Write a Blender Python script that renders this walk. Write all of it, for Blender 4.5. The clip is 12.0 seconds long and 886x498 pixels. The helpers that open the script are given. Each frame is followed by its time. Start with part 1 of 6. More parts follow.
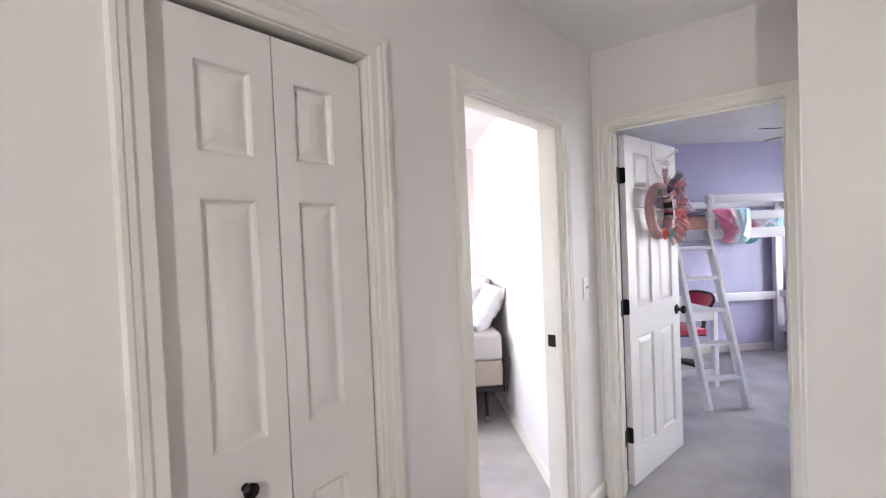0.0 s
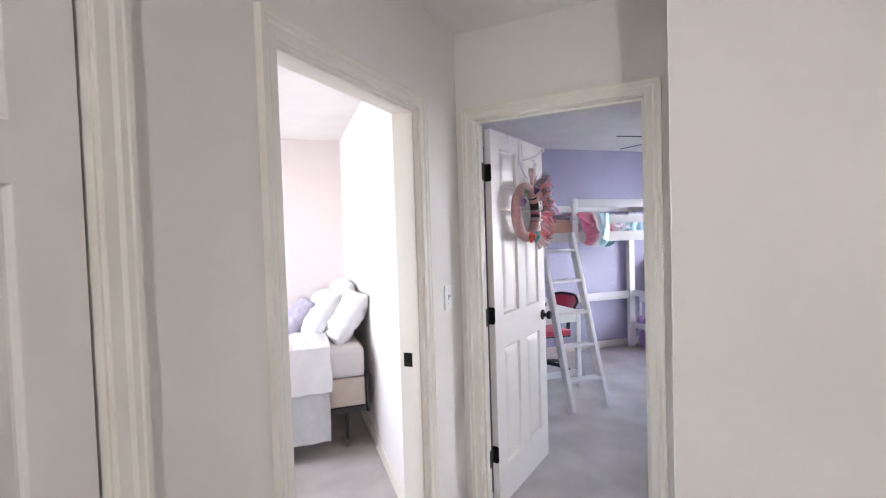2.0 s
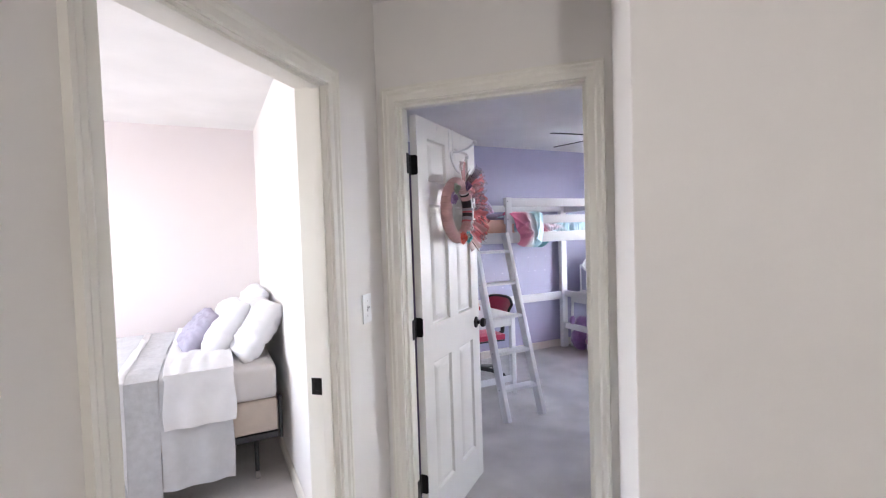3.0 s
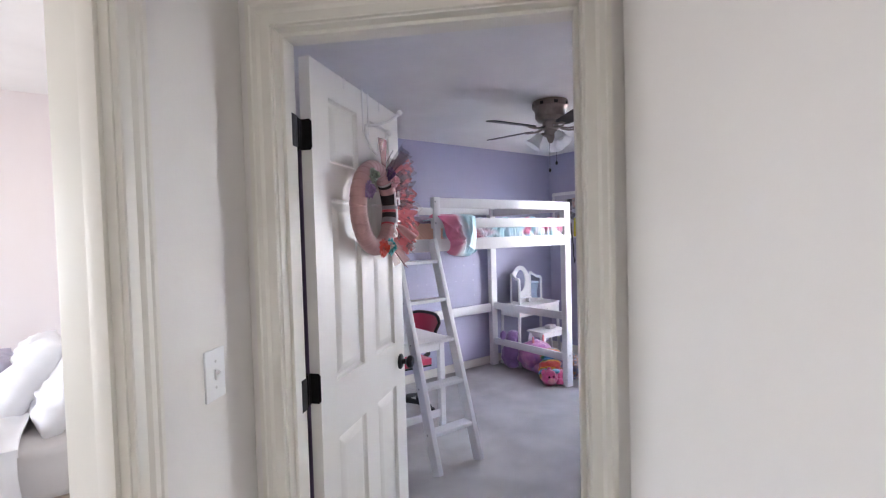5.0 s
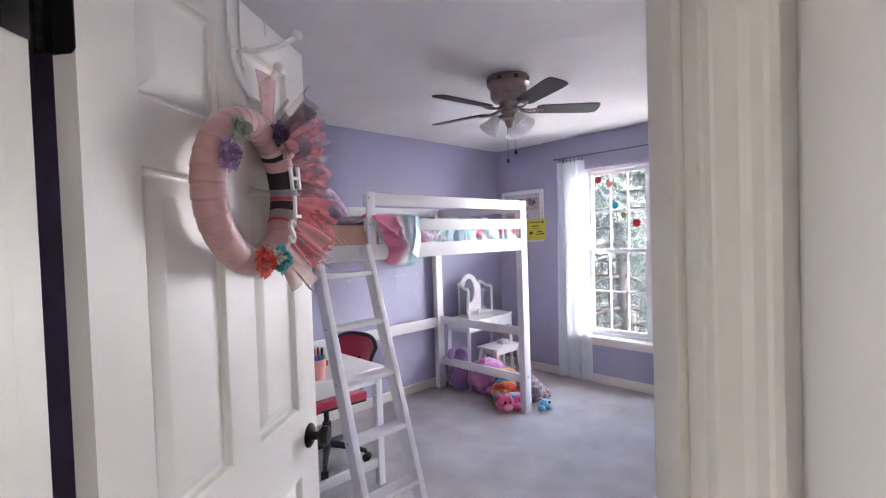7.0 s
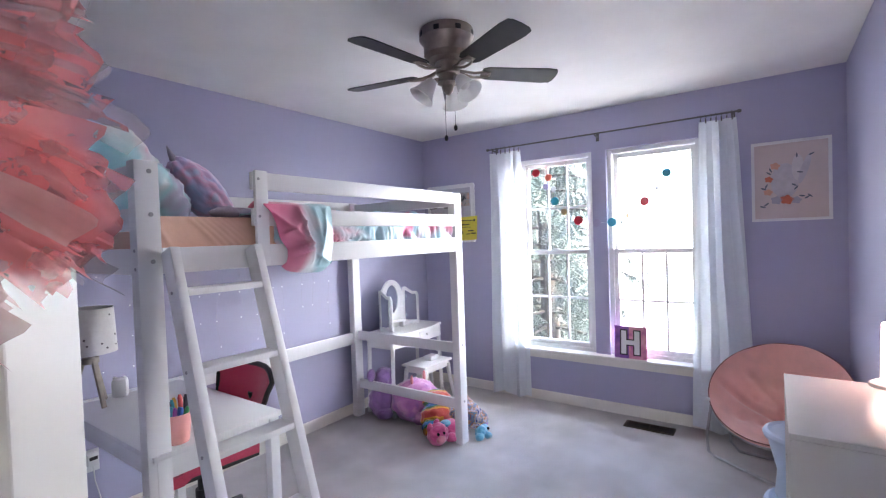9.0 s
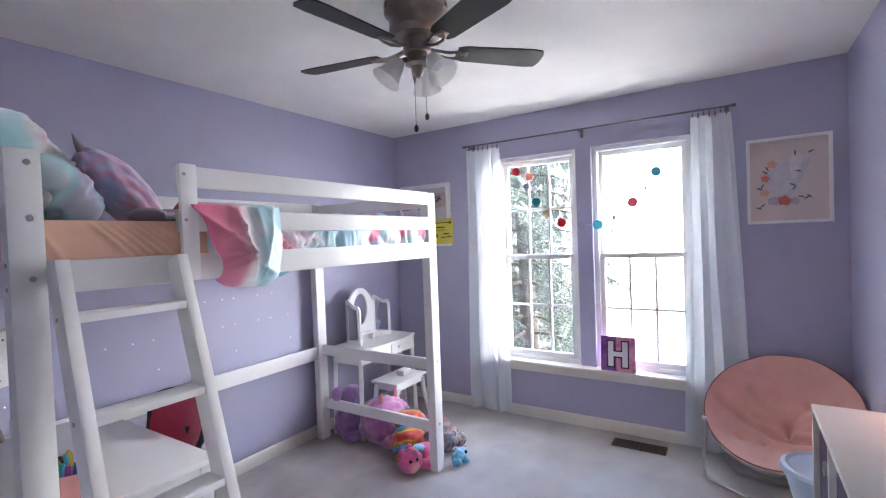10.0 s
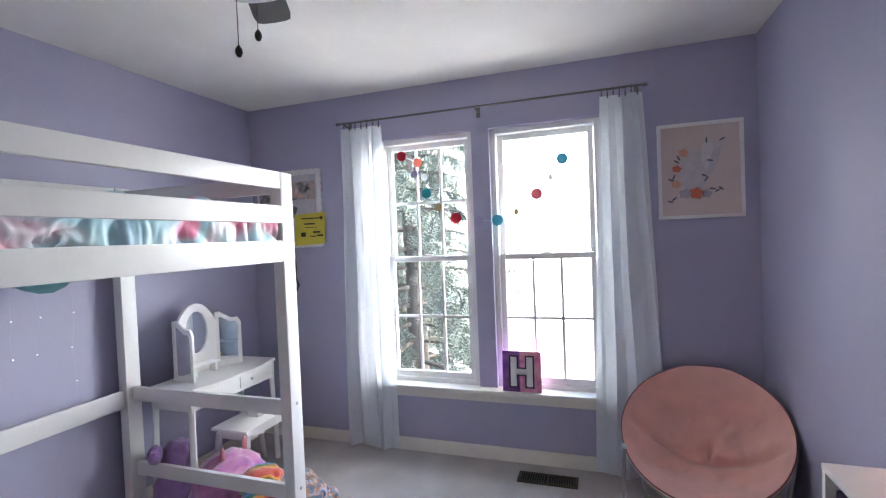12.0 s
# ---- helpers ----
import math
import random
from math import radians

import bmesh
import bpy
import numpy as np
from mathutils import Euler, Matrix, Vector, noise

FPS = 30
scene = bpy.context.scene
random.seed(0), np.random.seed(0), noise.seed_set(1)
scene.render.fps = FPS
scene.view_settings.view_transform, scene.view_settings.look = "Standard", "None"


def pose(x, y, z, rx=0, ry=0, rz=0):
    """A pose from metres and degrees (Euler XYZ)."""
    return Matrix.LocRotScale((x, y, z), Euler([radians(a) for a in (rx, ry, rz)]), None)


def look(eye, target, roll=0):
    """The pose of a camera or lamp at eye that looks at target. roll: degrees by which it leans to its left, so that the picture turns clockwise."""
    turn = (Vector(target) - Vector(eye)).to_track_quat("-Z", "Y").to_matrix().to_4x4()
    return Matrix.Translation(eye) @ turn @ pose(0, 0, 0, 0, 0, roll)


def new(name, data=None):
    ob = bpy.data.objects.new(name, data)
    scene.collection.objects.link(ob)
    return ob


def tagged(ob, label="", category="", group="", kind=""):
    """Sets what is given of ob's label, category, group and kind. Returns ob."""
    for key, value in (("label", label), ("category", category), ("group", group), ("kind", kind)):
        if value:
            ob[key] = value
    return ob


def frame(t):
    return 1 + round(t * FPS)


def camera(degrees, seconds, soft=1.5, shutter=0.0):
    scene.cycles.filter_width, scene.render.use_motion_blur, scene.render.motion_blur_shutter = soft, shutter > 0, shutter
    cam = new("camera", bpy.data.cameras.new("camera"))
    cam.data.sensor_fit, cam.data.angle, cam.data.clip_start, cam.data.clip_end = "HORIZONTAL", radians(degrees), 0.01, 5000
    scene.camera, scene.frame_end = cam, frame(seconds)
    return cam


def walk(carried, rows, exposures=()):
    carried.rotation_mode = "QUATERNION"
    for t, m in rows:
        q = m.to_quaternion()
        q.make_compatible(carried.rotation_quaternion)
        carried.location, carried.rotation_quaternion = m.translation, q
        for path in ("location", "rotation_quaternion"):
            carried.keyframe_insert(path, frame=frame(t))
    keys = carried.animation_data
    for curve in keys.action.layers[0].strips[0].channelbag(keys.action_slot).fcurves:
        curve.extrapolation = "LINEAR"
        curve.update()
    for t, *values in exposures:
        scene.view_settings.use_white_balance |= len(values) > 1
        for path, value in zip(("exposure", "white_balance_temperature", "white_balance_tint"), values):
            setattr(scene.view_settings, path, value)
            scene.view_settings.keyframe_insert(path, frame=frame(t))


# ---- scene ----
cam = camera(87.4, 12.0, soft=1.2)
METRES, EYE, TILT, LEAN, TURN = 3.8, 1.48, 0.0, 0.0, -4.5
EXPOSURE = 5.2
ROWS = [
    (0.0, 0.0, 0.0, 0.0, -0.06, -1.36, 2.4),
    (0.5, 0.0157, 0.0136, -0.0005, -3.75, -1.39, 2.27),
    (1.0, 0.0301, 0.0343, -0.001, -8.09, -1.73, 2.04),
    (1.5, 0.0427, 0.0628, -0.0006, -11.6, -1.91, 1.77),
    (2.0, 0.0527, 0.0908, -0.0002, -14.21, -1.82, 1.8),
    (2.5, 0.0688, 0.1223, -0.0012, -18.23, -1.88, 1.84),
    (3.0, 0.0892, 0.1613, -0.0006, -22.2, -2.02, 1.86),
    (5.0, 0.1664, 0.3351, 0.0021, -32.36, -1.75, 1.6),
    (5.5, 0.1865, 0.3752, -0.0001, -35.65, -1.64, 1.8),
    (6.0, 0.2131, 0.4132, -0.0008, -37.7, -1.72, 1.91),
    (6.5, 0.2415, 0.4488, 0.0015, -38.33, -1.6, 2.0),
    (7.0, 0.2672, 0.4825, 0.001, -39.73, -1.38, 1.92),
    (9.0, 0.3738, 0.6219, -0.0057, -50.18, -1.37, 2.0),
    (9.5, 0.408, 0.6473, -0.0011, -51.05, -1.38, 2.12),
    (10.0, 0.4436, 0.6696, -0.0001, -53.05, -1.33, 2.18),
    (10.5, 0.4799, 0.6929, -0.0033, -56.17, -1.37, 2.11),
    (11.0, 0.5201, 0.7196, -0.0042, -59.27, -1.45, 2.07),
    (11.5, 0.5604, 0.7384, -0.0069, -63.17, -1.39, 2.22),
    (12.0, 0.6047, 0.7537, -0.0098, -66.89, -1.44, 2.31),
]
walk(cam, [(t, pose(0, 0, EYE, TILT, LEAN, TURN) @ pose(METRES * x, METRES * y, METRES * z, 90 + pitch, roll, yaw)) for t, x, y, z, yaw, pitch, roll in ROWS],
     exposures=[(0.0, EXPOSURE + 0.04, 6400, 14), (2.5, EXPOSURE - 0.05, 6400, 13), (5.0, EXPOSURE - 0.27, 6450, 12), (7.0, EXPOSURE - 0.17, 6700, 14), (9.0, EXPOSURE - 0.08, 6500, 10), (10.5, EXPOSURE - 0.27, 6700, 8), (12.0, EXPOSURE - 0.55, 6700, 5)])

# ---- light ----
world = bpy.data.worlds.new("sky")
scene.world = world
world.use_nodes = True
wn = world.node_tree.nodes
sky = wn.new("ShaderNodeTexSky")
sky.sky_type = "NISHITA"
sky.sun_disc = False
sky.air_density, sky.dust_density, sky.ozone_density = 0.8, 2.5, 0.6
sky.sun_elevation, sky.sun_rotation = radians(40), radians(180)
wn["Background"].inputs["Strength"].default_value = 0.15
world.node_tree.links.new(sky.outputs["Color"], wn["Background"].inputs["Color"])


def lamp_sun():
    d = bpy.data.lights.new("sun", "SUN")
    d.energy, d.angle, d.color = 0.5, radians(12), (1.0, 0.98, 0.95)
    o = new("sun", d)
    o.matrix_world = look((0, 0, 30), (0.0, 3.0, 27.5))


def lamp_area(name, m, w, h, power, colour):
    d = bpy.data.lights.new(name, "AREA")
    d.shape, d.size, d.size_y, d.energy, d.color = "RECTANGLE", w, h, power, colour
    o = new(name, d)
    o.matrix_world = m
    return o


lamp_sun()
GUEST = 0.0135
CEIL = 2.46
# stand-in lamp added behind the walker; the landing's own light is unseen
d = bpy.data.lights.new("landing_standin", "POINT")
d.energy, d.shadow_soft_size, d.color = 2.3, 0.08, (1.0, 0.95, 0.92)
new("landing_standin", d).location = (-0.707, -1.556, 2.12)
# area lamp standing in for daylight at the guest room's window, out of view
lamp_area("window_light", look((-2.56, 3.7, 1.5), (1, 3.7, 1.4)), 1.15, 1.2, 150 * GUEST, (1.0, 0.96, 0.97))


# ---- materials ----
def mat(name, colour, rough=0.5, metal=0.0, var=0.06, scale=6.0, bump=0.0, bscale=200.0, coat=0.0, sheen=0.0,
        trans=0.0, alpha=1.0, sub=0.0, emit=0.0):
    m = bpy.data.materials.new(name)
    m.use_nodes = True
    nt = m.node_tree
    b = nt.nodes["Principled BSDF"]
    b.inputs["Roughness"].default_value = rough
    b.inputs["Metallic"].default_value = metal
    b.inputs["Coat Weight"].default_value = coat
    b.inputs["Sheen Weight"].default_value = sheen
    b.inputs["Transmission Weight"].default_value = trans
    b.inputs["Alpha"].default_value = alpha
    tc = nt.nodes.new("ShaderNodeTexCoord")
    n = nt.nodes.new("ShaderNodeTexNoise")
    n.inputs["Scale"].default_value, n.inputs["Detail"].default_value = scale, 5.0
    nt.links.new(tc.outputs["Object"], n.inputs["Vector"])
    r = nt.nodes.new("ShaderNodeValToRGB")
    lo = [max(0.0, c * (1 - var)) for c in colour]
    hi = [min(1.0, c * (1 + var)) for c in colour]
    r.color_ramp.elements[0].color = (*lo, 1)
    r.color_ramp.elements[1].color = (*hi, 1)
    r.color_ramp.elements[0].position, r.color_ramp.elements[1].position = 0.3, 0.7
    nt.links.new(n.outputs["Fac"], r.inputs["Fac"])
    nt.links.new(r.outputs["Color"], b.inputs["Base Color"])
    if emit:
        nt.links.new(r.outputs["Color"], b.inputs["Emission Color"])
        b.inputs["Emission Strength"].default_value = emit
    if bump:
        n2 = nt.nodes.new("ShaderNodeTexNoise")
        n2.inputs["Scale"].default_value, n2.inputs["Detail"].default_value = bscale, 3.0
        nt.links.new(tc.outputs["Object"], n2.inputs["Vector"])
        bp = nt.nodes.new("ShaderNodeBump")
        bp.inputs["Strength"].default_value, bp.inputs["Distance"].default_value = bump, 0.004
        nt.links.new(n2.outputs["Fac"], bp.inputs["Height"])
        nt.links.new(bp.outputs["Normal"], b.inputs["Normal"])
    return m


def mix_mat(name, stops, rough, scale, bump=0.0, bscale=60.0, sheen=0.0, distort=0.6, detail=2.0, coat=0.0):
    """Several dyed colours that run into one another."""
    m = mat(name, stops[0], rough, bump=bump, bscale=bscale, sheen=sheen, coat=coat)
    nt = m.node_tree
    n = [x for x in nt.nodes if x.bl_idname == "ShaderNodeTexNoise"][0]
    n.inputs["Scale"].default_value, n.inputs["Detail"].default_value = scale, detail
    n.inputs["Distortion"].default_value = distort
    r = [x for x in nt.nodes if x.bl_idname == "ShaderNodeValToRGB"][0]
    while len(r.color_ramp.elements) < len(stops):
        r.color_ramp.elements.new(0.5)
    k = len(stops)
    for i, c in enumerate(stops):
        e = r.color_ramp.elements[i]
        e.position = 0.3 + 0.4 * i / (k - 1)
        e.color = (*c, 1)
    return m


M_HALL = mat("hall_paint", (0.80, 0.777, 0.748), 0.55, var=0.02, scale=1.3, bump=0.05, bscale=90)
M_GUEST = mat("guest_paint", (0.83, 0.81, 0.785), 0.6, var=0.02, scale=1.3, bump=0.05, bscale=90)
M_LILAC = mat("lilac_paint", (0.43, 0.425, 0.585), 0.55, var=0.03, scale=1.1, bump=0.06, bscale=80)
M_CEIL = mat("ceiling_paint", (0.82, 0.812, 0.80), 0.8, var=0.05, scale=2.2, bump=0.25, bscale=26)
M_TRIM = mat("trim_paint", (0.80, 0.778, 0.712), 0.42, var=0.02, scale=2.0)
M_DOOR = mat("door_paint", (0.79, 0.772, 0.738), 0.36, var=0.02, scale=3.0, bump=0.06, bscale=60)
M_BEDW = mat("white_lacquer", (0.83, 0.83, 0.84), 0.32, var=0.02, scale=4.0, bump=0.03, bscale=40)
M_BLACK = mat("black_metal", (0.018, 0.016, 0.016), 0.38, 0.7, var=0.2, scale=30, bump=0.05, bscale=300)
M_VINYL = mat("window_vinyl", (0.84, 0.85, 0.86), 0.35, var=0.01)


def carpet_material():
    m = mat("carpet", (0.61, 0.575, 0.56), 0.95, var=0.17, scale=3.4, bump=0.9, bscale=420, sheen=0.25)
    nt = m.node_tree
    b = nt.nodes["Principled BSDF"]
    tc = [x for x in nt.nodes if x.bl_idname == "ShaderNodeTexCoord"][0]
    ramp = [x for x in nt.nodes if x.bl_idname == "ShaderNodeValToRGB"][0]
    n = nt.nodes.new("ShaderNodeTexNoise")
    n.inputs["Scale"].default_value, n.inputs["Detail"].default_value = 160, 4
    nt.links.new(tc.outputs["Object"], n.inputs["Vector"])
    mx = nt.nodes.new("ShaderNodeMix")
    mx.data_type, mx.blend_type = "RGBA", "MULTIPLY"
    mx.inputs[0].default_value = 1.0
    r2 = nt.nodes.new("ShaderNodeValToRGB")
    r2.color_ramp.elements[0].color, r2.color_ramp.elements[0].position = (0.72, 0.72, 0.72, 1), 0.3
    r2.color_ramp.elements[1].color, r2.color_ramp.elements[1].position = (1, 1, 1, 1), 0.65
    nt.links.new(n.outputs["Fac"], r2.inputs["Fac"])
    nt.links.new(ramp.outputs["Color"], mx.inputs[6])
    nt.links.new(r2.outputs["Color"], mx.inputs[7])
    nt.links.new(mx.outputs[2], b.inputs["Base Color"])
    return m


M_CARPET = carpet_material()


# ---- mesh helpers ----
def box(bm, x0, x1, y0, y1, z0, z1, bevel=0.0, m=None):
    t = Matrix.Translation(((x0 + x1) / 2, (y0 + y1) / 2, (z0 + z1) / 2)) @ Matrix.Diagonal((x1 - x0, y1 - y0, z1 - z0, 1))
    got = bmesh.ops.create_cube(bm, size=1, matrix=(m @ t) if m else t)["verts"]
    if bevel:
        es = list({e for v in got for e in v.link_edges})
        bmesh.ops.bevel(bm, geom=es, offset=bevel, segments=2, affect="EDGES", profile=0.6)
    return got


def beam(bm, p, q, w, h, bevel=0.0, up=(0, 0, 1)):
    """A bar of section w x h from p to q."""
    p, q = Vector(p), Vector(q)
    d = (q - p)
    zax = d.normalized()
    xax = Vector(up).cross(zax)
    if xax.length < 1e-4:
        xax = Vector((1, 0, 0))
    xax.normalize()
    yax = zax.cross(xax)
    m = Matrix((xax, yax, zax)).transposed().to_4x4()
    m.translation = (p + q) / 2
    box(bm, -w / 2, w / 2, -h / 2, h / 2, -d.length / 2, d.length / 2, bevel, m)


def rod(bm, p, q, r0, r1=None, n=12):
    p, q = Vector(p), Vector(q)
    m = (q - p).to_track_quat("Z", "Y").to_matrix().to_4x4()
    m.translation = (p + q) / 2
    bmesh.ops.create_cone(bm, cap_ends=True, segments=n, radius1=r0, radius2=r0 if r1 is None else r1,
                          depth=(q - p).length, matrix=m)


def lathe(bm, profile, n=24, m=None, cap=True):
    """Turn (radius, height) pairs round z."""
    rings = []
    for r, z in profile:
        ring = []
        for i in range(n):
            a = 2 * math.pi * i / n
            v = Vector((r * math.cos(a), r * math.sin(a), z))
            ring.append(bm.verts.new(m @ v if m else v))
        rings.append(ring)
    for a, b in zip(rings, rings[1:]):
        for i in range(n):
            bm.faces.new((a[i], a[(i + 1) % n], b[(i + 1) % n], b[i]))
    if cap:
        bm.faces.new(rings[0][::-1])
        bm.faces.new(rings[-1])


def tube(bm, pts, r, n=8, closed=False):
    """A round bar along a line of points; r may be a number or one a point."""
    pts = [Vector(p) for p in pts]
    k = len(pts)
    rings, side = [], None
    for i, p in enumerate(pts):
        a = pts[(i - 1) % k] if (closed or i) else p
        b = pts[(i + 1) % k] if (closed or i < k - 1) else p
        t = (b - a).normalized()
        if side is None:
            side = t.orthogonal().normalized()
        side = (side - t * side.dot(t)).normalized()
        up = t.cross(side)
        rr = r[i] if isinstance(r, (list, tuple)) else r
        rings.append([bm.verts.new(p + rr * (math.cos(2 * math.pi * j / n) * side + math.sin(2 * math.pi * j / n) * up)) for j in range(n)])
    for i in range(k if closed else k - 1):
        a, b = rings[i], rings[(i + 1) % k]
        for j in range(n):
            bm.faces.new((a[j], a[(j + 1) % n], b[(j + 1) % n], b[j]))
    if not closed:
        bm.faces.new(rings[0][::-1])
        bm.faces.new(rings[-1])


def blob(bm, c, r, amp=0.1, freq=3.0, sub=3, seed=0.0, m=None):
    """A soft lump with an uneven skin."""
    got = bmesh.ops.create_icosphere(bm, subdivisions=sub, radius=1)["verts"]
    for v in got:
        d = v.co.normalized()
        k = 1 + amp * noise.noise(d * freq + Vector((seed, seed * 1.7, 0))) + 0.25 * amp * noise.noise(d * freq * 6 + Vector((0, seed, seed)))
        v.co = Vector((d.x * r[0] * k, d.y * r[1] * k, d.z * r[2] * k))
        if m:
            v.co = m @ v.co
        v.co += Vector(c)
    return got


def sheet(bm, fn, nu, nv, thick=0.0):
    """A cloth from fn(u, v), u and v from 0 to 1; thick gives it a back."""
    vs = [[bm.verts.new(fn(i / nu, j / nv)) for j in range(nv + 1)] for i in range(nu + 1)]
    fs = [bm.faces.new((vs[i][j], vs[i + 1][j], vs[i + 1][j + 1], vs[i][j + 1])) for i in range(nu) for j in range(nv)]
    if thick:
        bm.normal_update()
        bmesh.ops.solidify(bm, geom=fs, thickness=thick)
    return vs


def plate(bm, pts, y0, y1):
    """A flat piece with the outline pts (x, z), from y0 to y1."""
    a = [bm.verts.new((x, y0, z)) for x, z in pts]
    b = [bm.verts.new((x, y1, z)) for x, z in pts]
    bm.faces.new(a)
    bm.faces.new(b[::-1])
    for i in range(len(pts)):
        j = (i + 1) % len(pts)
        bm.faces.new((a[i], a[j], b[j], b[i]))


def finish(name, bm, material, smooth=35.0):
    bmesh.ops.recalc_face_normals(bm, faces=bm.faces)
    me = bpy.data.meshes.new(name)
    bm.to_mesh(me)
    bm.free()
    if smooth:
        me.polygons.foreach_set("use_smooth", [True] * len(me.polygons))
        me.set_sharp_from_angle(angle=radians(smooth))
    for mt in (material if isinstance(material, (list, tuple)) else [material]):
        me.materials.append(mt)
    return me


def part(name, bm, material, parent, label="", smooth=35.0):
    ob = new(name, finish(name, bm, material, smooth))
    ob.parent = parent
    if label:
        ob["label"] = label
    return ob


def thing(name, m, label, category, group="", kind=""):
    ob = new(name)
    ob.empty_display_size = 0.1
    ob.matrix_world = m
    return tagged(ob, label, category, group, kind)


def single(name, bm, material, label, category="", m=None, kind="", group="", smooth=35.0):
    ob = new(name, finish(name, bm, material, smooth))
    if m:
        ob.matrix_world = m
    return tagged(ob, label, category, group, kind)


def structure(name, bm, material, label, m=None, smooth=0.0):
    return single(name, bm, material, label, "", m, "structure", "", smooth)


B = bmesh.new
DIAG = pose(0, 0, 0, 0, 0, 45)   # along the hall: u ahead, v to the left
S2 = math.sqrt(2)


HALL_L = Matrix.Translation((1.051, 2.505, 0)) @ pose(0, 0, 0, 0, 0, 46.5) @ pose(-2.515, -1.028, 0)   # left hall wall, a little out of square


def du(u, v, z=0.0):
    return Vector(((u - v) / S2, (u + v) / S2, z))


# ---- floor, ceilings, walls ----
bm = B()
box(bm, -5.2, 5.56, -8.6, 5.35, -0.12, 0.0)
structure("floor", bm, M_CARPET, "pale grey cut-pile carpet running through all rooms")

HW = 2.50
V_L, V_R = 1.028, 0.075          # hall side walls
U_E, U_R = 2.515, 2.63           # end wall: hall face, room face
U_N = 1.614                      # landing wall beside the hall
D1 = (1.289, 2.113, 2.018)         # guest room opening
D2 = (0.152, 0.953, 2.048)        # bedroom opening
CL = (0.298, 0.876, 2.004)       # closet opening

bm = B()
box(bm, -6.1, CL[0], V_L, V_L + 0.12, 0, HW)
box(bm, CL[1], D1[0], V_L, V_L + 0.12, 0, HW)
box(bm, D1[1], U_E, V_L, V_L + 0.12, 0, HW)
box(bm, CL[0], CL[1], V_L, V_L + 0.12, CL[2], HW)
box(bm, D1[0], D1[1], V_L, V_L + 0.12, D1[2], HW)
structure("wall_hall_left", bm, M_HALL, "warm white painted hall wall with closet and doorway", HALL_L)

bm = B()
box(bm, U_E, 2.572, -0.2, D2[0], 0, HW)
box(bm, U_E, 2.572, D2[1], V_L + 0.12, 0, HW)
box(bm, U_E, 2.572, D2[0], D2[1], D2[2], HW)
structure("wall_hall_end", bm, M_HALL, "warm white painted wall around the bedroom doorway", DIAG)
bm = B()
box(bm, 2.572, U_R, -0.9, D2[0], 0, HW)
box(bm, 2.572, U_R, D2[1], 1.6, 0, HW)
box(bm, 2.572, U_R, D2[0], D2[1], D2[2], HW)
cut = DIAG.inverted()
bmesh.ops.bisect_plane(bm, geom=list(bm.verts) + list(bm.edges) + list(bm.faces), plane_co=cut @ Vector((0.845, 0, 0)), plane_no=cut.to_3x3() @ Vector((-1, 0, 0)), clear_outer=True)
bmesh.ops.holes_fill(bm, edges=bm.edges)
structure("wall_bedroom_corner", bm, M_LILAC, "lilac painted diagonal wall around the bedroom doorway", DIAG)
bm = B()
box(bm, U_N + 0.1205, U_E - 0.001, V_R - 0.12, V_R - 0.0005, 0, HW)
structure("wall_hall_right", bm, M_HALL, "warm white painted short hall wall", DIAG)
bm = B()
box(bm, U_N, U_N + 0.12, -5.6, V_R, 0, HW, 0.003)
structure("wall_landing_front", bm, M_HALL, "warm white painted landing wall", DIAG)

bm = B()
box(bm, -6.12, -6.0, -5.6, V_L + 0.4, 0, HW)
structure("wall_landing_back", bm, M_HALL, "warm white painted landing wall", DIAG)
bm = B()
box(bm, -6.0, U_N, -5.72, -5.6, 0, HW)
structure("wall_landing_side", bm, M_HALL, "warm white painted landing wall", DIAG)

# closet shell behind the folding doors
bm = B()
box(bm, CL[0] - 0.2, CL[1] + 0.2, 1.75, 1.8, 0, HW)
box(bm, CL[0] - 0.2, CL[0] - 0.12, V_L + 0.12, 1.75, 0, HW)
box(bm, CL[1] + 0.12, CL[1] + 0.2, V_L + 0.12, 1.75, 0, HW)
structure("wall_closet", bm, M_GUEST, "white painted closet walls", HALL_L)

XD = 0.78
Y_N, X_W, Y_S = 5.165, 5.41, 1.855
bm = B()
box(bm, XD, 0.84, 2.42, Y_N, 0, HW)
structure("wall_guest_east", bm, M_GUEST, "white painted guest room wall")
bm = B()
box(bm, 0.84, 0.90, 2.64, Y_N, 0, HW)
structure("wall_bedroom_west", bm, M_LILAC, "lilac painted bedroom wall behind the door")
bm = B()
box(bm, -2.6, 0.84, Y_N - 0.02, Y_N + 0.1, 0, HW)
structure("wall_guest_north", bm, mat("guest_accent", (0.79, 0.73, 0.73), 0.6, var=0.02, scale=1.5, bump=0.05, bscale=90),
          "very pale pink painted guest room wall")
bm = B()
box(bm, 0.84, X_W + 0.14, Y_N, Y_N + 0.12, 0, HW)
structure("wall_bedroom_north", bm, M_LILAC, "lilac painted long wall behind the loft bed")
bm = B()
box(bm, 1.74, X_W, Y_S - 0.12, Y_S, 0, HW)
structure("wall_bedroom_south", bm, M_LILAC, "lilac painted bedroom wall behind the round chair")
bm = B()
box(bm, -2.72, -2.6, 0.9, 3.1, 0, HW)
box(bm, -2.72, -2.6, 4.3, Y_N + 0.1, 0, HW)
box(bm, -2.72, -2.6, 3.1, 4.3, 0, 0.85)
box(bm, -2.72, -2.6, 3.1, 4.3, 2.1, HW)
structure("wall_guest_west", bm, M_GUEST, "white painted guest room wall with a window opening")
bm = B()
